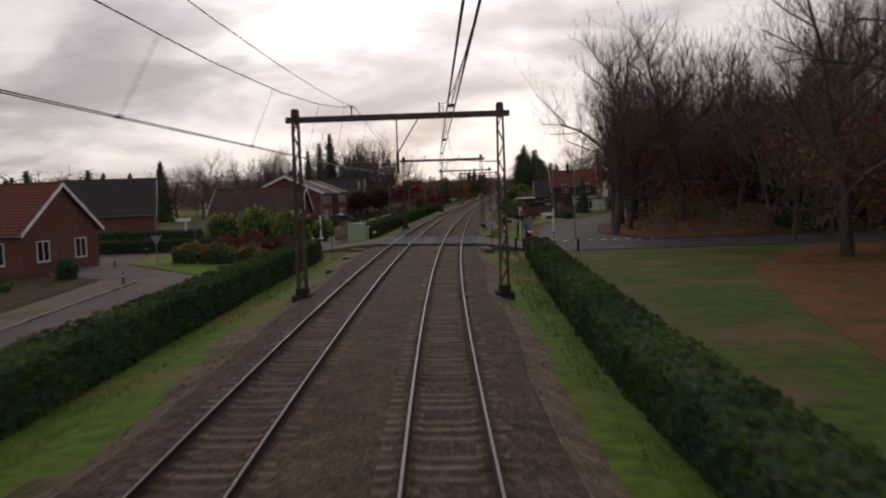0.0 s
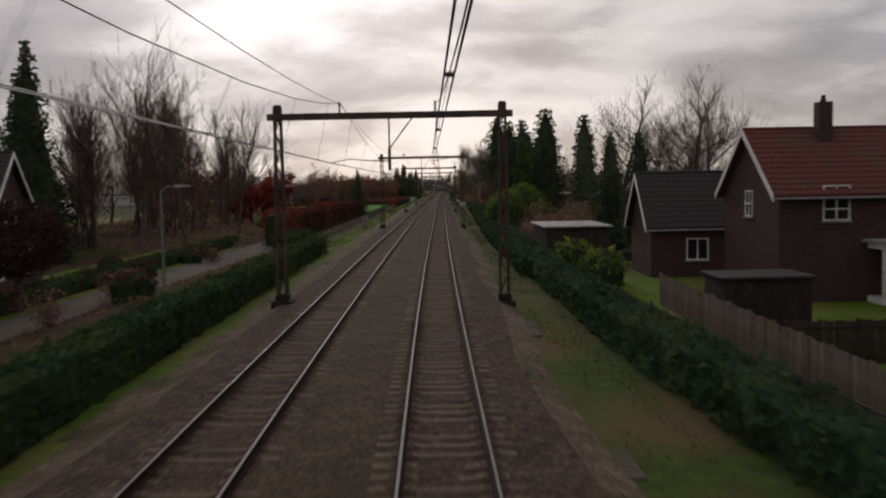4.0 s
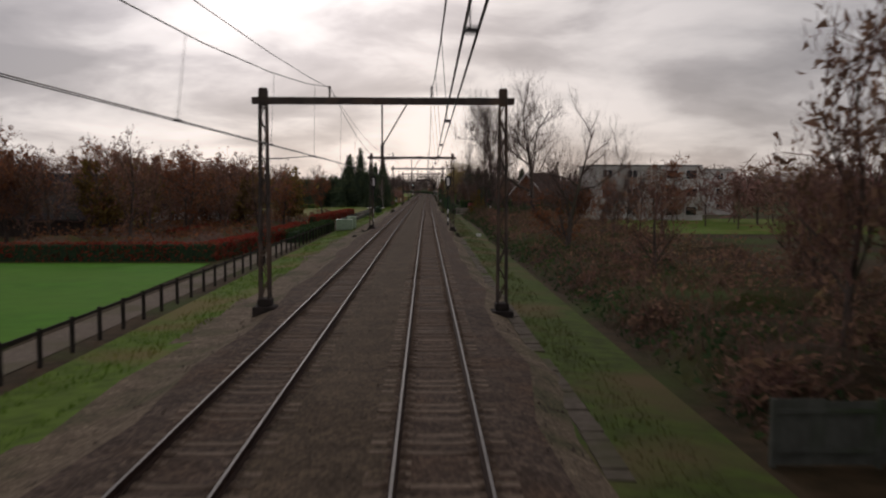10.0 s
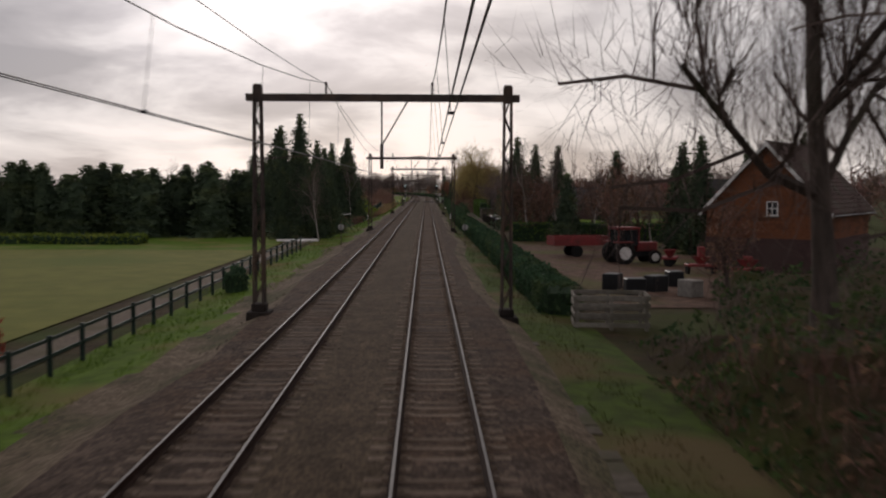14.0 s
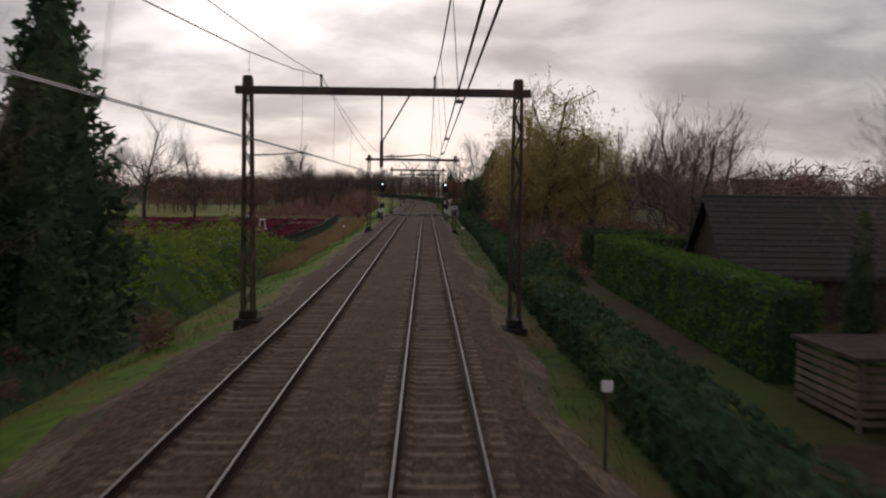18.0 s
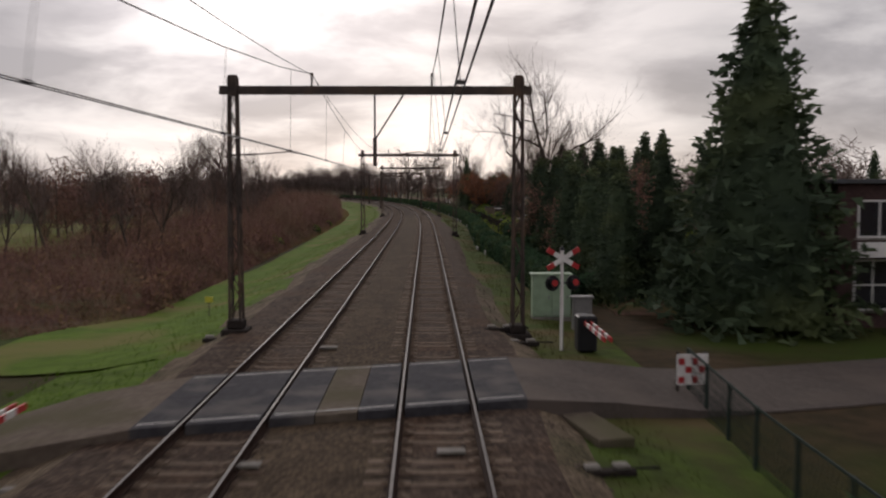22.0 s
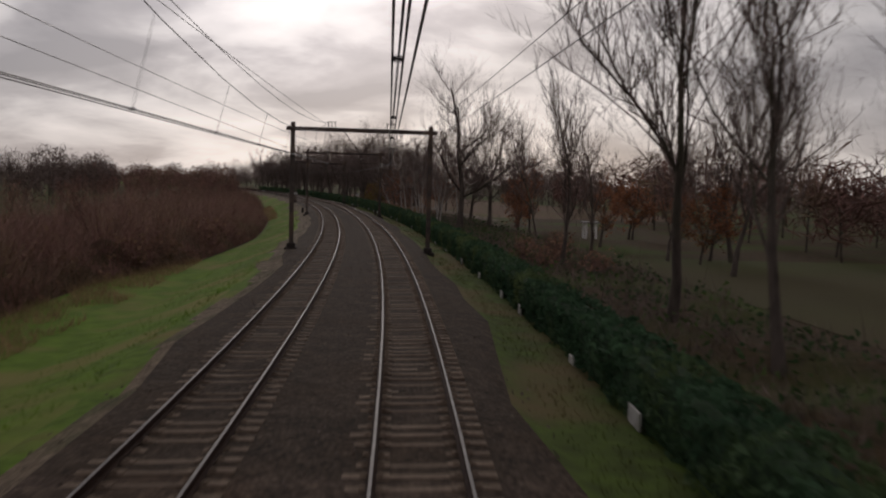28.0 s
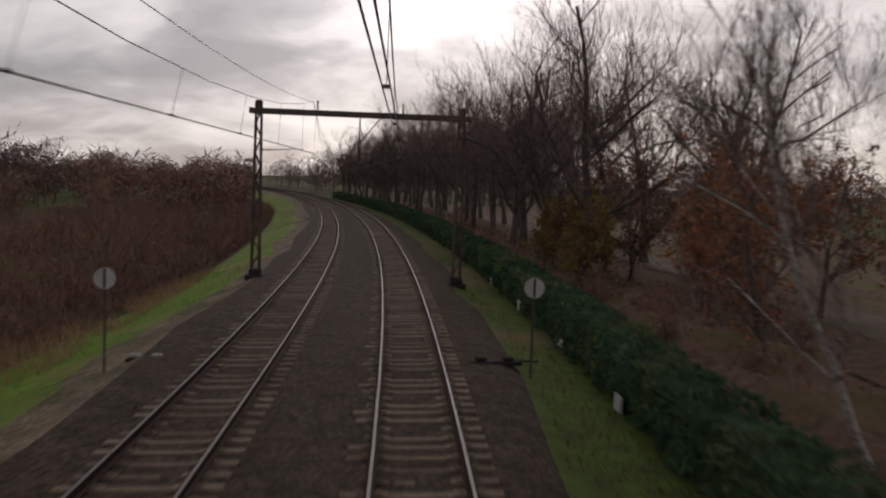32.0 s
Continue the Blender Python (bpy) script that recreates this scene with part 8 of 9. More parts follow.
for x in (-1.37, 1.37):
    for z in (0.12, 0.48, 0.84, 1.12):
        part("slat", Shape().box(x - 0.02, x + 0.02, -0.95, 0.95, z, z + 0.16), M_PALEPLANK, cr_)
patch("farmyard", 495, 545, 8.0, 30, M_UNDER, 0.04, label="bare farmyard floor", category="yard")
hedge("hedge", 492, 690, [(492, 5.2), (540, 4.9), (581, 4.5), (604, 4.7), (640, 4.9), (690, 5.7)], 1.5, [(492, 1.15), (581, 1.35), (640, 1.3), (690, 1.3)], M_IVY, "long ivy-covered fence hedge along the verge", rough=0.14, dens=44, size=0.10)
hedge_block("hedge", "bright green clipped hedge behind the yard", 545, 8, -88, 16, 1.2, 1.8, M_BRIGHTHEDGE)
M_TRACTOR = material("faded_red_machine_paint", (0.24, 0.035, 0.035), (0.17, 0.027, 0.027), 3, (0.13, 0.03, 0.028), 0.8, 0.55)
tr_ = thing("tractor", on(519, 13.6, g(519, 13.6), -76), "old red farm tractor with a cab in the yard", "tractor")
part("bonnet", Shape().box(-0.35, 0.35, 0.7, 2.3, 0.85, 1.5), M_TRACTOR, tr_, bevel=0.06)
part("chassis", Shape().box(-0.3, 0.3, -0.9, 2.2, 0.5, 0.85), M_BLACK, tr_)
cb = part("cab", Shape().box(-0.75, -0.68, -0.9, -0.83, 1.2, 2.4).box(0.68, 0.75, -0.9, -0.83, 1.2, 2.4).box(-0.75, -0.68, 0.63, 0.7, 1.2, 2.4).box(0.68, 0.75, 0.63, 0.7, 1.2, 2.4).box(-0.8, 0.8, -0.95, 0.75, 2.4, 2.55), M_TRACTOR, tr_)
part("cab_glass", Shape().box(-0.7, 0.7, -0.86, 0.66, 1.25, 2.38), M_GLASS, cb)
for sx in (-1, 1):
    w_ = part("rear_wheel", Shape().disc((sx * 0.85, -0.5, 0.78), 0.78, (1, 0, 0), 0.42, 24), M_RUBBER, tr_)
    part("rim", Shape().disc((sx * 1.02, -0.5, 0.78), 0.45, (1, 0, 0), 0.1), M_WHITE, w_, "white wheel rim")
    w_ = part("front_wheel", Shape().disc((sx * 0.75, 1.85, 0.48), 0.48, (1, 0, 0), 0.3, 20), M_RUBBER, tr_)
    part("rim", Shape().disc((sx * 0.88, 1.85, 0.48), 0.28, (1, 0, 0), 0.06), M_WHITE, w_, "white wheel rim")
    part("mudguard", Shape().box(sx * 0.85 - 0.22, sx * 0.85 + 0.22, -1.2, 0.1, 1.5, 1.58), M_TRACTOR, tr_)
part("exhaust", Shape().rod((0.2, 1.4, 1.5), (0.2, 1.4, 2.4), 0.05, None, 8), M_BLACK, tr_)
tp = thing("farm_trailer", on(525.5, 11.4, g(525, 11.4), -80), "red tipping farm trailer standing in the yard", "trailer")
part("bed", Shape().box(-1.0, 1.0, -2.2, 2.2, 0.9, 1.02).box(-1.0, -0.94, -2.2, 2.2, 1.02, 1.6).box(0.94, 1.0, -2.2, 2.2, 1.02, 1.6).box(-0.94, 0.94, -2.2, -2.14, 1.02, 1.6).box(-0.94, 0.94, 2.14, 2.2, 1.02, 1.6), M_TRACTOR, tp)
part("drawbar", Shape().rod((0, 2.2, 0.8), (0, 3.6, 0.6), 0.06, None, 6), M_BLACK, tp)
for sx in (-1, 1):
    part("wheel", Shape().disc((sx * 0.85, -0.4, 0.45), 0.45, (1, 0, 0), 0.25), M_RUBBER, tp)
for i, (s, l) in enumerate(((511, 16.5), (508.5, 18.5), (517, 16.2))):
    m_ = thing("farm_implement", on(s, l, g(s, l), 35 * i), "rusty red farm implement in the yard", "farm machine", "farm implements")
    part("frame", Shape().box(-0.9, 0.9, -0.5, 0.5, 0.5, 0.65).box(-0.2, 0.2, -0.2, 0.2, 0.65, 1.7 - 0.4 * i), M_TRACTOR, m_, bevel=0.03)
    part("hopper", Shape().add([(-0.5, -0.4, 1.1), (0.5, -0.4, 1.1), (0.5, 0.4, 1.1), (-0.5, 0.4, 1.1), (-0.2, -0.15, 0.65), (0.2, -0.15, 0.65), (0.2, 0.15, 0.65), (-0.2, 0.15, 0.65)], [(0, 1, 5, 4), (1, 2, 6, 5), (2, 3, 7, 6), (3, 0, 4, 7), (4, 5, 6, 7)]), M_TRACTOR, m_)
    for sx in (-0.8, 0.8):
        part("wheel", Shape().disc((sx, 0, 0.35), 0.35, (1, 0, 0), 0.15, 14), M_RUBBER, m_)
for i, (s, l) in enumerate(((500, 10), (501.5, 11.4), (502.5, 9.4), (504, 13), (499.2, 12.5))):
    slab("water_trough" if i % 2 else "storage_bin", "dark plastic bin among clutter in the yard", s, l, 30 * i, 1.0, 0.8, 0, 0.85, M_BLACK if i != 4 else M_KERB, "bin", 0.05)
M_CABIN = material("red_brown_boards", (0.20, 0.082, 0.042), (0.13, 0.052, 0.028), 5, (0.11, 0.05, 0.03), 0.6, 0.85, 0.4, 25, stretch=(1, 1, 4))
cabin_ = house("timber_cabin", "brown timber cabin on brick with a gabled roof", 516.9, 24.3, -36, 7.4, 12, 4.0, 8.0, M_CABIN, M_TILEBROWN, [("-y", 0.4, 3.6, 0.7, 0.9, 2, 2), ("-x", 0, 1.0, 1.0, 1.0, 1, 2)], category="cabin")
part("brick_base", Shape().box(-3.76, 3.76, -6.06, 6.06, 0, 2.2), M_BRICKDARK, cabin_)
scatter(BIRCH, 520, 560, 10, 26, 6, 0.7, 0.95, 64, "yard birches")
scatter(FARSPRUCE, 525, 580, 12, 30, 8, 0.6, 0.85, 65, "garden spruces")
for s, l, k in ((570, 11, 0.95), (576, 14, 0.9), (566, 15.5, 0.85)):
    plant(SPRUCE[int(s) % 2], s, l, k * 1.2, k, label="tall dark ragged spruce")
scatter(BROWNTREE, 530, 575, 9, 26, 12, 0.7, 1.0, 66, "garden trees")
house("blue_house", "house with a dark blue-grey roof and white gable", 590, 46, 60, 8, 9, 3, 6.4, M_RENDER, M_TILE, [("-y", 0, 3.4, 1.2, 1.2, 1, 2), ("-x", 0, 0.9, 1.5, 1.3, 1, 2)])
for l in (3.0, -7.2):
    disc_post(531.5, l, 1.7, 0.25)

# ================================================================ third stretch: gardens, willow, second crossing, s 545 to 760
# ---- left
for s, l, k in ((579, -17, 1.15), (586, -20, 1.25), (598, -19.5, 1.25), (603, -17.5, 1.0), (608.5, -21, 1.35), (614, -17.5, 0.95), (621, -17, 1.05), (626, -19, 1.0), (629, -16, 0.9), (573, -17, 1.1), (566, -13, 0.9), (608, -24, 1.2), (590, -23, 1.2)):
    plant(SPRUCE[int(s) % 2], s, l, k * (1.3 if s > 600 else 0.9), k * (1.1 if s > 600 else 0.72), group="dark spruces beside the line")
plant(BIRCH[1], 619.5, -13.6, 1.0, 1.0)
for i, (s, l, k) in enumerate(((583, -24, 1.3), (592, -22.5, 1.2), (600, -23.5, 1.3), (611, -25, 1.3), (617, -22, 1.15), (623, -22.5, 1.1), (606, -15.8, 0.85), (576, -21, 1.2), (613, -14.8, 0.8), (624, -13.6, 0.85))):
    plant(SPRUCE[i % 2], s, l, k * (1.25 if s > 600 else 0.85), k * (1.0 if s > 600 else 0.62), group="dark spruces beside the line")
thicket_mass("bank_undergrowth", "dark green and brown undergrowth below the spruces", 563, 630, -27, -10.4, 1.8, 171, 3.0, 5.0, (M_HEDGESHADE, M_PURPLETWIG, M_IVY))
plant(BIGSPRUCE, 629, -14.9, 1.4, 1.3, label="tall dark spruce beside the line")
scatter(DARKBUSH, 565, 625, -16, -11.4, 14, 0.6, 1.1, 71, "undergrowth")
scatter(THICKET, 565, 632, -13, -9.6, 12, 0.35, 0.7, 72, "undergrowth")
for i, (s, l, tr, mt) in enumerate(((592, -12.9, 5, M_SHEET), (595, -14.4, -8, M_SHEET), (590, -15.2, 10, M_PLANK))):
    sh_ = thing("lean_to", on(s, l, g(s, l), tr), "makeshift shelter with a sagging sheet roof", "shelter", "garden shelters")
    for x in (-1.3, 1.3):
        for y in (-1.4, 1.4):
            part("post", Shape().box(x - 0.05, x + 0.05, y - 0.05, y + 0.05, 0, 1.5 + 0.15 * x), M_POST, sh_)
    part("roof_sheet", Shape().add([(-1.6, -1.7, 1.32), (1.6, -1.7, 1.78), (1.6, 1.7, 1.76), (-1.6, 1.7, 1.3), (-1.6, -1.7, 1.28), (1.6, -1.7, 1.74), (1.6, 1.7, 1.72), (-1.6, 1.7, 1.26)], [(0, 1, 2, 3), (7, 6, 5, 4), (0, 4, 5, 1), (1, 5, 6, 2), (2, 6, 7, 3), (3, 7, 4, 0)]), mt, sh_)
    part("back_boards", Shape().box(-1.4, 1.4, 1.38, 1.42, 0.1, 1.4), M_PLANKDARK, sh_)
for s in (566.5, ):
    for l in (-7.15, 2.75):
        plate_post(s, l, 1.75, 3, 0.17, 0.17, "thin post with three pale plates")
for s, l in ((608, 2.9), (671.9, 2.95), (674.5, -7.5)):
    plate_post(s, l, 1.65, 1, 0.2, 0.2)
hedge_block("hedge", "rounded green laurel mass in an allotment", 634, -16, 10, 14, 5, 1.6, M_GREENBUSH, dens=20, size=0.174)
thicket_mass("allotment_green", "lush green growth of an allotment on the bank", 630, 684, -26, -11.2, [(630, 4.2), (655, 3.6), (684, 2.0)], 173, 3.0, 16.0, (M_HEDGE, M_TWIG, M_GREENBUSH), 0.6, 0.15, 2.0, 0.75)
scatter(GREENBUSH, 628, 676, -24, -12.0, 20, 0.5, 0.9, 73, "allotment shrubs")
scatter(DARKBUSH, 628, 668, -20, -11.4, 18, 0.5, 0.85, 74, "allotment shrubs")
scatter(THICKET, 640, 690, -13.5, -10.5, 14, 0.3, 0.5, 75, "allotment shrubs", "low russet shrub on the bank")
grass_tufts("reed_bank", 655, 742, -13.2, -9.2, 22000, 0.035, M_REED, 76, "dry tan reeds and rough grass on the bank", 0.75)
fence("green_mesh_fence", 676, 740, [(676, -14.8), (740, -14.2)], 1.3, 2.4, "dark green mesh fence along the nursery", 0.03, (0.97,), M_GREENPOST, True)
patch("nursery_bed", 705, 744, -44, -15.4, M_SOIL, 0.05, label="dark nursery ground", category="nursery")
rng_ = R(77)
M_HEATHER = material("purple_heather", (0.17, 0.035, 0.06), (0.10, 0.022, 0.04), 2, (0.22, 0.07, 0.09), 0.5, 0.9, island=0.4)
M_PINKHEATHER = material("pale_pink_heather", (0.30, 0.16, 0.17), (0.2, 0.1, 0.11), 2, None, 0.5, 0.9, island=0.4)
for i in range(9):
    for j in range(6):
        q = rng_.random()
        n_ = 420
        b_ = thing("flower_bed", on(709 + i * 3.9, -43.5 + j * 5.0, g(709 + i * 3.9, -43.5 + j * 5.0) + 0.06), "rows of %s heather pots in a nursery" % ("purple-red" if q < 0.75 else "pale pink"), "flower bed", "heather beds")
        lf_ = leaf_cloud(Shape(), np.stack([rng_.uniform(-2.1, 2.1, n_), rng_.uniform(-1.8, 1.8, n_), rng_.uniform(0.12, 0.34, n_)], 1), 0.13, rng_)
        part("blossom", lf_, M_HEATHER if q < 0.75 else M_PINKHEATHER, b_)
        part("tray", Shape().box(-2.2, 2.2, -1.9, 1.9, 0.0, 0.13), M_SOIL, b_)
board_fence("white_screen", "white panel screen in the nursery", 711, -26.5, -86, 3.4, 1.3, M_WHITE, 0.0, 0.8)
tk = thing("lookout_stand", on(718, -22.3, g(718, -22.3)), "small white four-legged stand among the heather", "stand")
for x in (-1, 1):
    for y in (-1, 1):
        part("leg", Shape().rod((x * 0.5, y * 0.5, 0), (x * 0.28, y * 0.28, 1.7), 0.05, None, 6), M_WHITE, tk)
part("platform", Shape().box(-0.4, 0.4, -0.4, 0.4, 1.7, 1.85), M_WHITE, tk, bevel=0.02)
slab("white_crate", "white crate standing in the nursery", 743.9, -29.2, 10, 1.6, 1.0, 0.0, 0.9, M_WHITE, "crate")
patch("pasture", 676, 760, -140, -41, M_MEADOW, 0.06, label="dull olive pasture", category="field")
patch("pasture_2", 758, 900, -140, -34, M_MEADOW, 0.06, label="dull olive pasture", category="field")
patch("grass_strip", 620, 700, -60, -14, M_LAWN, 0.04, label="rough garden grass", category="lawn")
scatter(OAK, 655, 720, -66, -40, 5, 0.7, 0.95, 78, "bare trees by the pasture")
for s, l, k in ((722, -39.5, 1.3), (724.6, -33.0, 0.95), (736, -50, 1.2)):
    plant(OAK[int(s) % 3], s, l, k, k)
scatter(ALDER, 795, 815, -34, -20, 7, 0.8, 1.0, 80, "bare trees in the thicket")

# ---- right
flat_building("dark_shed", "dark grey flat-roofed shed with a pale roof edge", 609.5, 14.7, -2, 4.2, 12, 1, M_WALLGREY, storey=2.15, over=0.25, slab_h=0.12)
flat_building("dark_shed", "low dark shed with a white corrugated roof", 595.2, 10.3, -2, 1.5, 9.5, 1, M_WALLGREY, storey=1.0, over=0.1, roofmat=M_SHEET, slab_h=0.08)
flat_building("log_box", "low dark box with a pale lid", 588.0, 10.5, -2, 1.2, 2.6, 1, M_PLANKDARK, storey=0.8, over=0.08, roofmat=M_SHEET, slab_h=0.08)
house("brown_barn", "low brown brick house with a dark roof", 611.5, 23.5, 86, 8, 12, 2.5, 5.2, M_BRICKDARK, M_TILE, trim=False, category="barn")
house("black_roof_house", "low house with a black roof behind the hedge", 633, 17.4, 87, 7.5, 10, 2.0, 4.9, M_PLANKDARK, M_TILE, trim=False)
house("white_gable_house", "white gabled house with a grey roof and small windows", 646, 36, -4, 8, 10, 3.4, 7.0, M_RENDER, M_TILE, [("-y", 0, 3.8, 1.1, 1.3, 2, 2), ("-y", -2, 0.9, 1.4, 1.4, 2, 2), ("-y", 2, 0.9, 1.4, 1.4, 2, 2), ("-x", 0, 0.9, 1.4, 1.4, 2, 2)])
house("red_house", "red-roofed house beyond the gardens", 690, 60, 84, 9, 12, 3.2, 6.6, M_BRICK, M_TILERED, [("-x", 0, 0.9, 1.6, 1.4, 1, 2)])
house("white_house", "white house front far behind a meadow", 735, 52, 84, 8, 10, 4.0, 7.0, M_RENDER, M_TILEBROWN, [("-x", -2, 0.9, 1.4, 1.4, 1, 2), ("-x", 2, 0.9, 1.4, 1.4, 1, 2)])
patch("garden_lawn", 575, 612, 12, 40, M_LAWN, 0.05, label="garden lawn behind the sheds", category="lawn")
patch("meadow", 640, 735, 12, 60, M_LAWN, 0.05, label="green meadow behind trees", category="meadow")
board_fence("board_fence", "low brick-coloured planter wall in a garden", 580, 9.5, -4, 9, 0.6, M_BRICK, 0.0, 0.5)
fence("garden_fence", 574, 600, 8.6, 1.2, 2.2, "dark wire garden fence", 0.04, (0.95,), M_POST, True)
bx = thing("slatted_store", on(613.5, 10.4, g(613, 10.4), 2), "open slatted timber store with a flat lid", "timber store")
for x in (-1.2, 1.2):
    for y in (-1.5, 1.5):
        part("upright", Shape().box(x - 0.06, x + 0.06, y - 0.06, y + 0.06, 0, 1.6), M_PLANK, bx)
for i in range(7):
    z = 0.15 + i * 0.2
    part("slat", Shape().box(-1.3, 1.3, -1.6, -1.56, z, z + 0.12), M_PLANK, bx)
    part("slat", Shape().box(-1.3, -1.26, -1.55, 1.55, z, z + 0.12), M_PLANK, bx)
part("lid", Shape().box(-1.4, 1.4, -1.7, 1.7, 1.6, 1.68), M_PLANKDARK, bx)
hedge("hedge", 617, 645, [(617, 9.8), (645, 10.2)], 1.5, 2.65, M_BRIGHTHEDGE, "tall bright green clipped hedge", dens=60, size=0.08)
hedge_block("hedge", "tall bright green clipped hedge", 645.5, 10.6, -90, 14, 1.4, 2.6, M_BRIGHTHEDGE)
plant(SPRUCE[1], 604.5, 11.4, 0.42, 0.42)
plant(CYPRESS[0], 620, 13, 0.35, 0.4)
for s, l, k in ((611, 11.3, 0.72), (618, 15.2, 0.74), (637, 12.7, 0.75), (646, 16.5, 0.8)):
    plant(OAK[int(s) % 3], s, l, k, k * 0.95, label="pollarded bare tree with twisted limbs")
for s, l, k in ((662, 17, 0.9), (672, 22, 1.0)):
    plant(OAK[int(s) % 3], s, l, k, k)
for s, l, k, t in ((683, 11.5, 1.4, 1.55), (697, 10.8, 1.2, 1.5), (677, 15.0, 1.0, 1.05)):
    plant(WILLOW[0], s, l, k, t)
scatter(BROWNTREE, 690, 735, 9.2, 16, 14, 0.65, 1.05, 81, "reddish bare trees along the hedge")
scatter(BROWNTREE, 684, 702, 8.6, 13, 7, 0.7, 1.05, 181, "reddish bare trees along the hedge")
scatter(RUSTTREE, 708, 744, 9.2, 17, 10, 1.0, 1.35, 82, "russet trees")
scatter(BIRCH, 700, 738, 9.5, 18, 8, 0.8, 1.1, 83, "birches")
thicket_mass("hedge_shrubs", "dark green shrubs grown into the ivy hedge", 642, 690, 6.2, [(642, 8.6), (652, 8.8), (660, 13.5), (690, 12.0)], 1.7, 184, 6.0, 20.0, (M_HEDGESHADE, M_TWIG, M_IVY), 0.8, 0.11, 1.2, 0.5)
hedge_block("hedge", "dark green clipped hedge block in a garden", 650.5, 9.9, -88, 4.5, 2.6, 2.7, M_HEDGE)
thicket_mass("hedge_undergrowth", "reddish leafless undergrowth behind the ivy hedge", 646, 742, [(646, 7.0), (742, 7.2)], 26, [(646, 1.6), (665, 3.0), (742, 2.2)], 84, 15.0, 9.0, (M_SOIL, M_PURPLETWIG, M_BROWN), 1.0, 0.12, 1.4, 0.5)
scatter(ALDER, 690, 735, 12, 30, 12, 0.8, 1.1, 85, "bare trees")
hedge("hedge", 690, 740, [(690, 5.7), (721, 5.8), (740, 5.9)], 1.7, 1.35, M_IVY, "dark ivy hedge along the verge", rough=0.2, dens=33, size=0.131)
plant(BIGSPRUCE, 763, 12.1, 1.5, 1.06, label="large dark spruce by the crossing")
plant(SPRUCE[1], 770, 10.4, 0.8, 0.62)
signal(728.2, 2.55, 1)
signal(727.2, -6.55, -1)

# ---- second level crossing
Y0, Y1 = 747.4, 752.9
crossing_deck(Y0, Y1 - 0.6, 0.3, -5.7)
ramp_road("road_5", Y0, Y1 - 0.6, -5.7, -70, -0.02, M_PATH, "narrow pale road leading to the crossing", 0.3)
ramp_road("road_6", Y0, Y1 - 0.6, 1.9, 60, -0.02, M_PAVING, "grey asphalt road leading from the crossing", 0.3)
crossing_post(757.1, 3.95, 90, 3.2, -1, face=20)
crossing_post(742.4, -7.0, -90, 3.2, 1)
cabinet(764.4, 4.6, 1.5, 0.7, 1.75)
cabinet(762.0, 5.4, 0.7, 0.5, 1.2, label="small grey cabinet beside the crossing", mat=M_GREY)
for s, l in ((743.5, -7.2), (744.5, 2.9), (757.5, 2.8), (758.5, -6.9), (740.8, -3.3), (759.0, 2.2)):
    track_box(s, l, 8)
for s, l in ((755, -3.0), (743.8, -3.2), (744.6, 0.2)):
    slab("balise", "pale flat beacon plate between the rails", s, l, 0, 0.5, 0.28, 0.05, 0.1, M_KERB, "rail beacon")
for s, l, tr_, w_, d_ in ((748.3, 3.0, 12, 0.75, 4.2), (47.2, 2.6, 8, 0.7, 3.4), (51.2, -7.0, 40, 0.7, 4.0)):
    slab("concrete_ramp", "worn concrete edge slab beside the crossing deck", s, l, tr_, w_, d_, -0.1, 0.16, M_PATH, "concrete slab")
wp = thing("warning_panel", on(751.2, 6.3, g(751, 6.3), 8), "red and white chequered panel at the fence end", "warning sign")
part("panel", Shape().box(-0.4, 0.4, -0.04, 0.0, 0.35, 1.1), M_WHITE, wp)
for x, z in ((-0.3, 0.45), (0.05, 0.45), (-0.12, 0.7), (0.22, 0.7), (-0.3, 0.9), (0.05, 0.9)):
    part("red_square", Shape().box(x - 0.07, x + 0.09, -0.046, -0.041, z - 0.06, z + 0.1), M_RED, wp)
for x in (-0.36, 0.36):
    part("post", Shape().rod((x, 0.04, -0.1), (x, 0.04, 1.15), 0.035, None, 6), M_POST, wp)
fence("green_mesh_fence", 737, 751.5, [(737, 5.5), (745, 5.75), (751.5, 6.3)], 1.2, 2.0, "green mesh fence beside the road", 0.035, (0.97,), M_GREENPOST, True)
for s, l in ((745.5, -9.3), (745.5, -10.2), (745.5, -11.2), (753.5, -12)):
    b = thing("bollard", on(s, l, g(s, l)), "weathered dark wooden bollard at the roadside", "bollard", "roadside bollards")
    part("post", Shape().box(-0.09, 0.09, -0.09, 0.09, -0.1, 1.0), M_POST, b, bevel=0.02)
for s, l in ((768, -9.4), (768.5, 4.9)):
    p = thing("cable_marker", on(s, l, g(s, l)), "small yellow cable marker plate", "marker", "yellow markers")
    part("post", Shape().rod((0, 0, -0.1), (0, 0, 0.7), 0.02, None, 6), M_STEEL, p)
    part("plate", Shape().box(-0.16, 0.16, -0.03, 0.0, 0.62, 0.86), M_YELLOW, p)
hv = flat_building("villa", "pale two-storey villa with a flat roof and glazed ground floor", 767.5, 19.6, 4, 10, 9, 2, M_BRICKDARK,
           [("-y", x, 0.7, 1.5, 1.9, 2, 2) for x in (-3.6, -1.6, 0.6, 2.8)] + [("-y", x, 3.4, 1.7, 1.4, 1, 2) for x in (-3.4, -1.2, 2.4)] + [("-x", -2, 3.3, 1.2, 1.2, 1, 2), ("-x", 2, 0.8, 1.6, 1.4, 1, 2)], "house", M_WALLGREY, 2.7, over=0.35, slab_h=0.16)
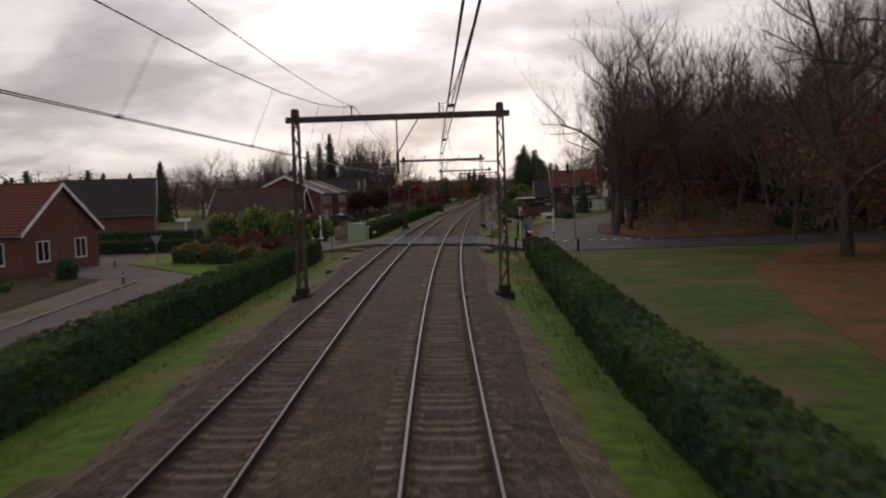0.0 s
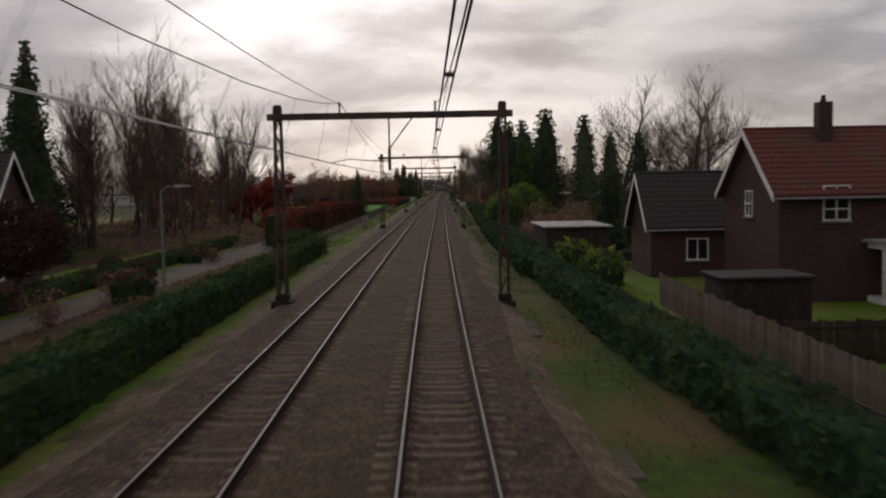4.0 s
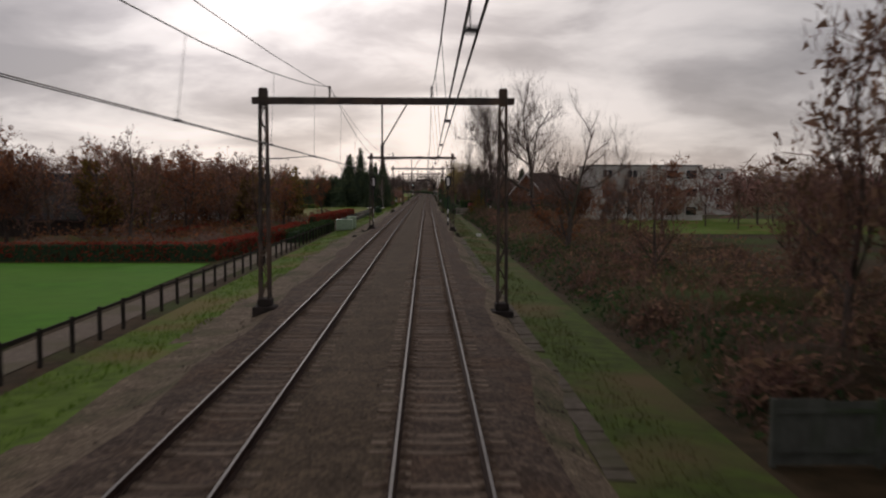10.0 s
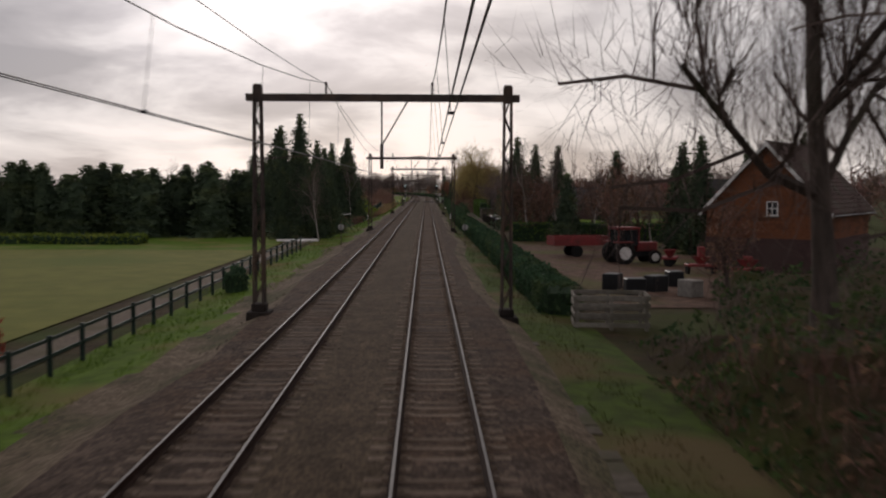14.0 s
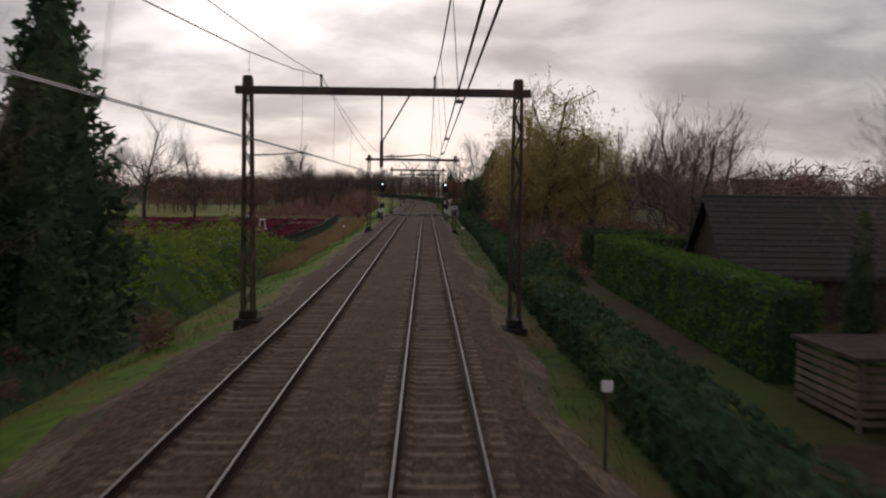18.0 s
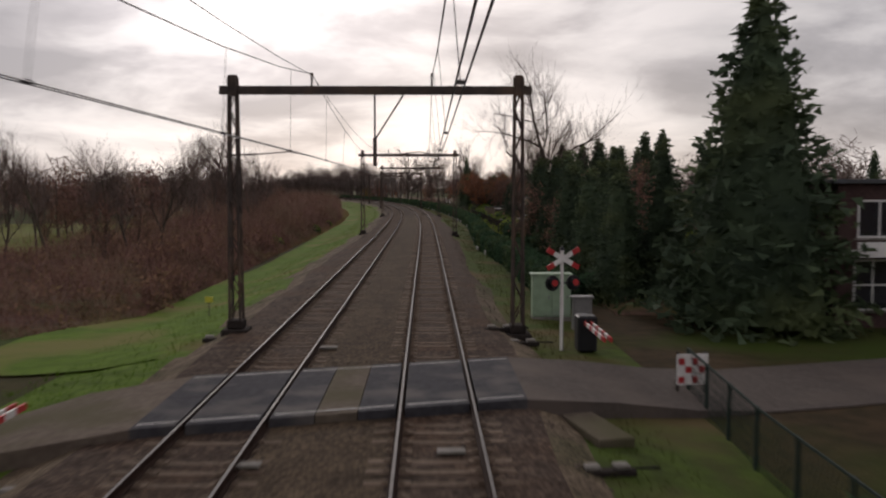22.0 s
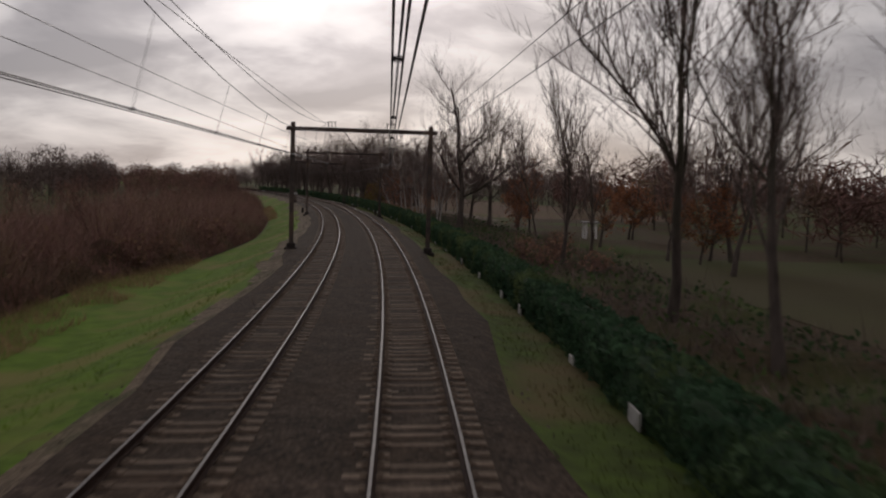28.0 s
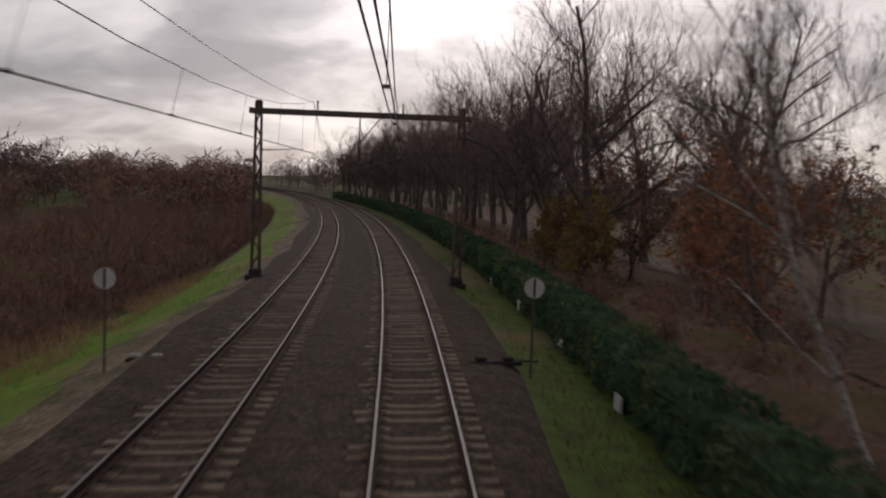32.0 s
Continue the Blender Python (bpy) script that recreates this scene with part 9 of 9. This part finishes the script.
part("balcony", Shape().box(-4.8, 3.6, -5.6, -4.52, 2.75, 2.95).box(-4.8, 3.6, -5.62, -5.56, 2.95, 3.3), M_WHITE, hv, "white balcony ledge")
for s, l in ((691.4, 2.83), (218.4, 2.67)):
    pl_ = thing("kilometre_plate", on(s, l, 2.2), "small white distance plate on a portal leg", "sign", "distance plates")
    part("plate", Shape().box(-0.28, 0.28, -0.36, -0.33, 0.0, 0.32), M_WHITE, pl_)
    for i in range(3):
        part("digit_bar", Shape().box(-0.18 + i * 0.13, -0.1 + i * 0.13, -0.366, -0.361, 0.08, 0.24), M_BLACK, pl_)
    part("clamp", Shape().box(-0.2, 0.2, -0.33, -0.2, 0.1, 0.16), M_STEEL, pl_)

# ================================================================ fourth stretch: the left-hand bend, s 740 to 1300
# ---- left: broad green slope and thicket
patch("green_slope", 756, 930, [(756, -14.5), (764, -16.6), (775, -15.0), (800, -13.6), (863, -14.8), (892, -14.8), (930, -14.4)], [(q, -7.3 + 0.3 * math.sin(q * 0.43) + 0.15 * math.sin(q * 1.3)) for q in range(752, 936, 3)], M_LAWN, 0.06, 3.0, 9, "bright grassy slope beside the track", "grass", tuck=True)
patch("green_slope_2", 926, 1300, [(926, -14.6), (955, -18.0), (990, -18.0), (1006, -14.2), (1033, -12.0), (1075, -12.0), (1095, -13.4), (1125, -11.6), (1300, -10.6)], [(q, -7.3 + 0.3 * math.sin(q * 0.43) + 0.15 * math.sin(q * 1.3)) for q in range(922, 1304, 3)], M_LAWN, 0.06, 3.0, 9, "grassy slope beside the track", "grass", tuck=True)
thicket_mass("willow_thicket", "dense reddish-brown leafless willow thicket below the line", 762, 932, -36, [(762, -17.0), (772, -13.4), (800, -13.8), (865, -15.0), (892, -14.8), (932, -15.0)], [(762, 1.5), (776, 2.4), (815, 3.0), (842, 5.0), (932, 5.2)], 91, 24.0, 7.0, (M_UNDER, M_PURPLETWIG, M_BROWN), 1.15, 0.12, 2.2, 0.36)
thicket_mass("willow_thicket_2", "dense dark brown leafless willow thicket below the line", 930, 1076, -34, [(930, -15.0), (955, -17.5), (990, -17.5), (1006, -14.0), (1033, -12.0), (1225, -11.5)], 5.0, 191, 22.0, 5.0, (M_SOIL, M_PURPLETWIG, M_BROWN), 1.15, 0.12, 2.2, 0.36)
thicket_mass("willow_thicket_3", "reddish-brown leafless scrub below the line", 1070, 1225, -32, [(1070, -12.0), (1095, -14.0), (1125, -12.0), (1225, -10.5)], 3.6, 192, 20.0, 5.0, (M_UNDER, M_PURPLETWIG, M_BROWN), 1.15, 0.12, 2.2, 0.36)
rng_ = R(92)
for i in range(84):
    s = 774 + i * 3.9 + rng_.uniform(-1.5, 1.5)
    l = float(np.interp(s, [772, 800, 863, 892, 932, 984, 998, 1033], [-13.4, -14.8, -16.0, -16.0, -16.2, -18.6, -15.4, -13.0])) - rng_.uniform(0, 3.5)
    k = rng_.uniform(0.65, 1.15)
    plant(THICKET[i % 3], s, l, k, k * rng_.uniform(0.9, 1.3), rng_.uniform(0, 360), group="thicket edge", label="reddish-brown leafless shrub at the thicket edge")
scatter(BROWNTREE, 780, 1200, -55, -20, 50, 0.5, 0.8, 92, "thicket trees")
scatter(ALDER, 856, 872, -36, -22, 8, 0.85, 1.1, 93, "bare trees in the thicket")
for s, l, k in ((845, -24, 0.95), (849, -27, 1.0), (853, -23, 0.9), (840, -28, 0.85)):
    plant(ALDER[int(s) % 3], s, l, k, k)
for i, (s, l, k) in enumerate(((958, -46.5, 1.8), (966, -52, 1.7), (950, -41, 1.5))):
    plant((OAK[0], ALDER[1], OAK[2])[i], s, l, k * 0.95, k, group="tall trees behind the thicket")
scatter(GREENBUSH, 800, 900, -20, -14.5, 6, 0.5, 0.8, 94, "yellow-green shrubs", "small yellow-green shrub in the thicket")
grass_tufts("dry_bank_grass", 770, 930, -16.5, -14.0, 9000, 0.035, M_REED, 95, "dry rust-brown grass below the slope", 0.5)
grass_tufts("dry_bank_grass_2", 935, 1008, -18.5, -13.6, 16000, 0.035, M_REED, 96, "dry tan grass along the slope edge", 0.45)
far_wood("far_wood", "long far wood of bare trees", 900, 1330, -110, -45, 150, 11, 97)
far_wood("far_wood_2", "far wood closing the bend", 1180, 1420, -60, -14, 110, 9, 98, M_PURPLETWIG)

# ---- right: ivy fence with pale boards, allotments, park trees
HEDGE_D = [(768, 5.6), (786, 5.5), (804, 4.6), (850, 6.0), (876, 6.0), (930, 5.6), (990, 5.2), (1050, 5.2), (1092, 5.4), (1300, 5.6)]
hedge("hedge", 768, 935, HEDGE_D, 1.25, 1.4, M_IVY, "ivy-covered fence with pale boards at its foot", rough=0.14, dens=51, size=0.10)
hedge("hedge", 935, 1110, HEDGE_D, 1.25, 1.45, M_IVY, "dark green ivy-covered fence along the bend", rough=0.14, dens=51, size=0.10)
hedge("hedge", 1110, 1280, HEDGE_D, 1.25, 1.45, M_IVY, "dark green ivy-covered fence along the bend", rough=0.12, dens=14, size=0.174)
rng_ = R(101)
for i in range(40):
    s = 796 + i * 8.2 + rng_.uniform(-2, 2)
    l = float(np.interp(s, [p[0] for p in HEDGE_D], [p[1] for p in HEDGE_D])) - 0.72
    ln_ = rng_.uniform(0.7, 2.4) if s < 930 else rng_.uniform(0.4, 1.0)
    b = thing("fence_board", on(s, l, g(s, l), rng_.uniform(-2, 2)), "pale concrete board showing under the ivy", "board", "fence boards")
    part("board", Shape().box(-0.03, 0.03, -ln_ / 2, ln_ / 2, 0.0, rng_.uniform(0.22, 0.42)), M_SHEET, b, bevel=0.01)
for i, (s, l, k) in enumerate(((770, 8.4, 0.62), (774, 9.2, 0.7), (778, 8.6, 0.66), (782, 10, 0.72), (786, 8.8, 0.7), (790, 9.6, 0.75), (794, 8.9, 0.78), (798, 10.5, 0.85), (803, 9.0, 0.8))):
    plant(CYPRESS[i % 2], s, l, k * 1.2, k * 0.8, group="dark conifer screen", label="tall dark conifer in a screen")
scatter(BROWNTREE, 780, 815, 8, 16, 10, 0.6, 0.9, 102, "withered trees")
scatter(DARKBUSH, 770, 830, 7.4, 14, 22, 0.6, 1.1, 103, "undergrowth")
plant(OAK[1], 824.5, 12.2, 1.4, 1.5, label="old bare tree with a thick dark trunk")
plant(SPRUCE[0], 812, 9.6, 0.62, 0.6)
plant(SPRUCE[1], 815, 11.5, 0.55, 0.5)
for i, (s, l, w_, d_, mt) in enumerate(((869, 13.6, 2.4, 2.2, M_BRICK), (876, 13.2, 3.0, 2.6, M_PLANKDARK), (884, 15.8, 3.4, 3.0, M_PLANKDARK), (872, 18.5, 3.0, 2.6, M_PLANKDARK), (888, 12.6, 2.6, 2.4, M_PLANK))):
    flat_building("allotment_shed", "weathered allotment shed with a flat felt roof", s, l, 8 * i - 20, w_, d_, 1, mt, [], "shed", M_SHEET if i % 2 else M_TILE, 1.8, slab_h=0.08)
for i, (s, l, w_, d_, h_, mt) in enumerate(((834.4, 12.0, 3.0, 2.2, 1.65, M_PLANK), (827.5, 14.2, 3.2, 2.4, 1.4, M_PLANK), (846, 16.0, 2.6, 2.2, 2.0, M_PLANKDARK))):
    flat_building("allotment_hut", "small pale allotment hut with a flat roof", s, l, -8 + 6 * i, w_, d_, 1, mt, [("-y", 0.5, 0.9, 0.5, 0.5, 1, 1)], "shed", M_SHEET if i != 2 else M_TILE, h_, slab_h=0.08, over=0.25)
for i, (s, l) in enumerate(((843, 10.2), (848.5, 9.6), (856, 10.8), (874, 10.2), (858.5, 16), (868.5, 11.4))):
    slab("allotment_clutter", "stacked boards and sheets on an allotment", s, l, 25 * i, 1.6, 0.9, 0.0, 0.5 + 0.12 * (i % 3), (M_SHEET, M_PLANK, M_BLACK)[i % 3], "clutter", 0.03)
slab("white_tarp", "crumpled white tarpaulin over a stack", 869.5, 15.8, 20, 1.6, 1.4, 0.0, 1.0, M_WHITE, "tarpaulin", 0.25)
slab("blue_barrel", "blue plastic sheet on a heap", 884, 14.5, 10, 1.2, 1.0, 0.0, 0.7, M_WALLGREY, "plastic sheet", 0.2)
fence("garden_fence", 836, 892, [(836, 8.6), (892, 9.2)], 1.25, 2.2, "patchy wire garden fence with thin posts", 0.035, (0.96,), M_POST, True)
board_fence("board_fence", "pale low board fence between allotments", 872, 10.8, -30, 9, 1.1, M_PLANK, 0.01)
plant(CYPRESS[0], 862, 12.4, 0.85, 0.5, label="dark cypress among the sheds")
plant(CYPRESS[1], 857, 17.5, 0.55, 0.45)
for s, l, k in ((850, 11.2, 0.7), (860, 11.6, 0.75), (879, 9.8, 0.8), (889, 10.5, 0.9), (846, 17, 0.8)):
    plant(GREENBUSH[int(s) % 2], s, l, k, k * 0.9)
scatter(GREENBUSH, 895, 915, 9.5, 14, 4, 0.7, 1.0, 104, "garden shrubs")
scatter(GREENBUSH, 812, 870, 8.6, 20, 16, 0.5, 0.9, 205, "allotment shrubs")
scatter(DARKBUSH, 820, 900, 8.4, 22, 24, 0.4, 0.8, 105, "allotment shrubs")
hs_ = flat_building("flat_house", "sandy-walled bungalow with flat roofs of two heights", 905, 25.0, -22, 8.5, 7, 1, M_SAND, [("-y", -2.4, 0.9, 1.0, 1.3, 1, 2), ("-y", 0.3, 0.4, 0.9, 1.9, 1, 1), ("-y", 2.6, 0.9, 1.0, 1.4, 1, 2)], storey=3.1, over=0.2, slab_h=0.14)
flat_building("flat_house_wing", "low flat-roofed wing with a brown wall", 893.5, 17.6, -22, 4.2, 5, 1, M_BRICKDARK, [], storey=2.0, over=0.25, slab_h=0.12)
house("white_gable_house", "white pointed gable among trees", 905, 46, 0, 7, 8, 2.6, 7.4, M_RENDER, M_TILE, [("-y", 0, 3.6, 1.1, 1.4, 2, 2)])
for s, l, k in ((912, 17.5, 0.62), (918, 15.5, 0.6), (924, 17, 0.66), (930, 15, 0.6), (903, 34, 1.2), (898, 30, 1.0), (893, 36, 1.05), (890, 42, 1.15), (938, 30, 1.15), (943, 36, 1.3), (948, 42, 1.25), (936, 46, 1.2), (952, 33, 1.1), (930, 52, 1.15), (925, 24.5, 0.75), (931, 22.5, 0.7), (936, 21.0, 0.65), (941, 22.5, 0.68)):
    plant((SPRUCE if k > 1 else CYPRESS)[int(s) % 2], s, l, k * 1.5, k, group="dark conifers behind the gardens")
scatter(FARSPRUCE, 890, 930, 40, 70, 6, 0.9, 1.2, 106, "dark conifers behind the gardens")
for s, l, k in ((897, 27, 0.95), (902, 31, 1.1), (908, 36, 1.15), (915, 29, 0.9), (886, 33, 1.0), (880, 39, 1.05)):
    plant(SPRUCE[int(s) % 2], s, l, k * 1.7, k, group="dark conifers behind the gardens")
scatter(FARSPRUCE, 830, 880, 24, 60, 6, 0.7, 1.1, 107, "dark conifers behind the gardens")
scatter(RUSTTREE, 905, 930, 9, 18, 8, 0.75, 1.0, 108, "russet trees")
scatter(BROWNTREE, 895, 960, 8.6, 24, 15, 0.7, 1.05, 109, "bare trees along the fence")
scatter(ALDER, 905, 1005, 13, 36, 14, 1.05, 1.4, 110, "slender park trees")
plant(SPRUCE[1], 921, 11, 1.05, 0.95, label="thin ragged larch in the park")
for i, (s, l, k) in enumerate(((959, 10.4, 1.3), (966, 9.4, 1.45), (990, 10.4, 1.1))):
    plant(ALDER[i % 3], s, l, k, k * 1.02, group="slender park trees")
for s, l, k in ((1029.9, 9.3, 1.35), (1036, 13.5, 1.05), (1042, 18, 1.1), (1050, 13.8, 0.9)):
    plant(OAK[int(s) % 3], s, l, k, k * 1.02, group="park oaks")
thicket_mass("park_undergrowth", "brown saplings and brambles behind the ivy fence", 896, 1066, 7.2, 15, 1.7, 111, 9.0, 4.0, (M_SOIL, M_TWIG, M_HEDGE), 1.3, 0.12, 1.5, 0.4)
thicket_mass("park_undergrowth_2", "brown leafless growth under the avenue", 1060, 1240, 7.2, 13, 1.5, 211, 4.0, 2.0, None, 1.2)
patch("park_soil", 1036, 1072, 13, 60, M_SOIL, 0.06, label="dark leaf-strewn soil under the park trees", category="leaves")
patch("park_leaves", 1072, 1260, 13, 60, M_UNDER, 0.06, label="brown fallen leaves under the avenue", category="leaves")
thicket_mass("allotment_growth", "dark overgrown corner beside the allotments", 766, 812, 7.4, 24, 1.6, 212, 3.0, 3.0, (M_UNDER, M_PURPLETWIG, M_IVY))
thicket_mass("allotment_growth_2", "green and brown weeds between allotment sheds", 806, 898, 8.0, 30, 1.0, 213, 3.0, 9.0, (M_SOIL, M_TWIG, M_GREENBUSH))
scatter(RUSTTREE, 995, 1030, 10, 26, 8, 0.5, 0.8, 112, "russet trees")
patch("park_grass", 930, 1040, 9.0, 60, M_SOIL, 0.05, label="leaf-strewn park grass", category="park")
patch("park_lawn", 940, 1000, 16, 60, M_COUNTRY, 0.08, label="dull park lawn with fallen leaves", category="lawn")
kb_ = thing("park_kiosk", on(1024, 21.5, g(1024, 21.5)), "small white post structure under the trees", "kiosk")
for x in (-0.5, 0.5):
    for y in (-0.5, 0.5):
        part("post", Shape().box(x - 0.08, x + 0.08, y - 0.08, y + 0.08, 0, 1.6), M_WHITE, kb_)
part("roof", Shape().box(-0.8, 0.8, -0.8, 0.8, 1.6, 1.75), M_SHEET, kb_)
for i, (s, l, k) in enumerate(((1040, 8.4, 0.95), (1046, 9.0, 1.0), (1052, 8.2, 0.9), (1056, 10.5, 1.0), (1061, 8.8, 1.05), (1066, 9.6, 1.0), (1072, 8.0, 1.0), (1078, 9.2, 1.1), (1083, 11, 1.0), (1048, 12.5, 1.0), (1058, 14, 1.0), (1070, 13, 1.1))):
    plant(BIRCH[i % 2], s, l, k, k * 1.02, group="birch row")
lb_ = plant(BIRCH[0], 1085.8, 8.3, 0.8, 0.85, turn=200, label="leaning birch with a white trunk beside the fence")
lb_.matrix_world = Matrix.Translation(lb_.matrix_world.translation) @ Matrix.Rotation(heading(1085.8), 4, "Z") @ Matrix.Rotation(radians(-15), 4, "Y") @ Matrix.Rotation(radians(180), 4, "Z") @ Matrix.Diagonal((0.9, 0.9, 0.9, 1.0))
scatter(RUSTTREE, 1088, 1125, 9.0, 20, 12, 0.6, 0.9, 213, "russet trees")
scatter(BROWNTREE, 1086, 1122, 9.5, 20, 10, 0.45, 0.75, 113, "withered trees")
for s, l, k in ((1112, 8.6, 0.85), (1117, 9.6, 1.0), (1121, 8.4, 0.8)):
    plant(GOLDTREE[0], s, l, k, k, label="golden-brown sapling behind the ivy fence")
for s, l, k in ((988, 8.6, 0.7), (991, 10.4, 0.85), (994, 9.0, 0.75), (997, 12.0, 0.9), (986, 11.5, 0.8), (1001, 10.5, 0.7), (1094, 9.5, 0.6), (1099, 8.6, 0.6), (1104, 10, 0.7), (1108, 8.4, 0.65), (1098, 12.5, 0.8)):
    plant(THICKET[int(s) % 3], s, l, k, k, label="olive-brown leafless shrub behind the ivy fence")
for s, l, k in ((1078, 54, 1.1), (1087, 61, 1.15), (1012, 13.5, 0.8), (1004, 16, 0.9), (998, 20, 0.85)):
    plant(ALDER[int(s) % 3], s, l, k, k * 1.05, group="slender park trees")
grass_tufts("scrub_grass", 1072, 1128, -14.0, -10.6, 8000, 0.035, M_REED, 97, "dry tan grass below the slope", 0.5)
rng_ = R(114)
for i in range(23):
    s = 1117 + i * 8.0
    for l in (9.4, 18.0):
        plant(OAK[int(rng_.integers(0, 3))], s + rng_.uniform(-1.5, 1.5), l + rng_.uniform(-0.6, 0.6), rng_.uniform(1.05, 1.25), rng_.uniform(1.15, 1.35), group="avenue trees", label="tall dark avenue tree with bare crown")
        if l > 10 and s > 1180:
            break
patch("park_road", 1060, 1300, 17.0, 20.5, M_PATH, 0.1, label="pale park lane behind the trees", category="lane")
for s, l in ((1093.0, 3.05), (1092.4, -7.4)):
    disc_post(s, l, 2.35, 0.26)
track_box(1093.5, 2.2, 8, 0.7, False)
track_box(1093.2, -6.6, 8)
for s, l in ((1065.5, -7.0), (1063, 2.95)):
    c_ = thing("counterweight", on(s, l, g(s, l)), "dark concrete counterweight hanging on a stay wire", "counterweight", "wire anchors")
    part("block", Shape().box(-0.16, 0.16, -0.16, 0.16, 0.05, 0.75), M_BASE, c_, bevel=0.03)
    part("stay", Shape().rod((0, 0, 0.75), (0, -8.5, 6.4), 0.015, None, 5), M_WIRE, c_)
track_box(886, 0.5, 6, 0.4, False)
far_wood("background_wood", "far line of bare trees behind the fields", -60, 260, -150, -100, 110, 11, 121)
far_wood("background_wood_2", "far line of bare trees behind the fields", 300, 640, -150, -100, 130, 15, 122)
far_wood("background_wood_3", "far line of bare trees beyond the pasture", 640, 960, -150, -125, 120, 10, 123)
far_wood("background_wood_4", "mixed trees behind the gardens", 150, 460, 60, 140, 130, 11, 124)
far_wood("background_wood_5", "mixed trees behind the gardens", 460, 820, 58, 140, 150, 11, 125)
far_wood("background_wood_6", "mixed trees behind the park", 820, 1300, 55, 140, 170, 12, 126)
far_wood("background_wood_11", "bare trees behind the park", 925, 1130, 34, 60, 46, 10, 231, M_PURPLETWIG)
far_wood("background_wood_12", "bare trees behind the thicket", 790, 1000, -75, -44, 70, 10, 232, M_PURPLETWIG)
far_wood("background_wood_7", "reddish trees beside the pasture", 560, 760, 28, 58, 60, 7, 127, M_PURPLETWIG)
far_wood("background_wood_8", "far wood at the end of the line", 1250, 1500, 8, 90, 150, 12, 128)
far_wood("background_wood_9", "trees behind the gardens beside the line", 330, 480, 34, 60, 40, 9, 129, M_PURPLETWIG)
far_wood("background_wood_10", "trees behind the houses", 60, 260, -100, -62, 70, 9, 130, M_PURPLETWIG)
grass_tufts("verge_tufts_near", -30, 500, 3.4, 5.0, 26000, 0.03, M_DULLBLADE, 131, "rough grass tufts on the verge", 0.14)
grass_tufts("verge_tufts_far", -30, 500, -10.8, -8.3, 30000, 0.035, M_BLADE, 132, "rough grass tufts on the verge", 0.16)
grass_tufts("verge_tufts_bend", 500, 1130, 2.9, 4.6, 26000, 0.03, M_DULLBLADE, 133, "rough grass tufts on the verge", 0.14)
grass_tufts("verge_tufts_slope", 500, 1130, -11.5, -7.6, 34000, 0.035, M_BLADE, 134, "rough grass tufts on the slope", 0.18)
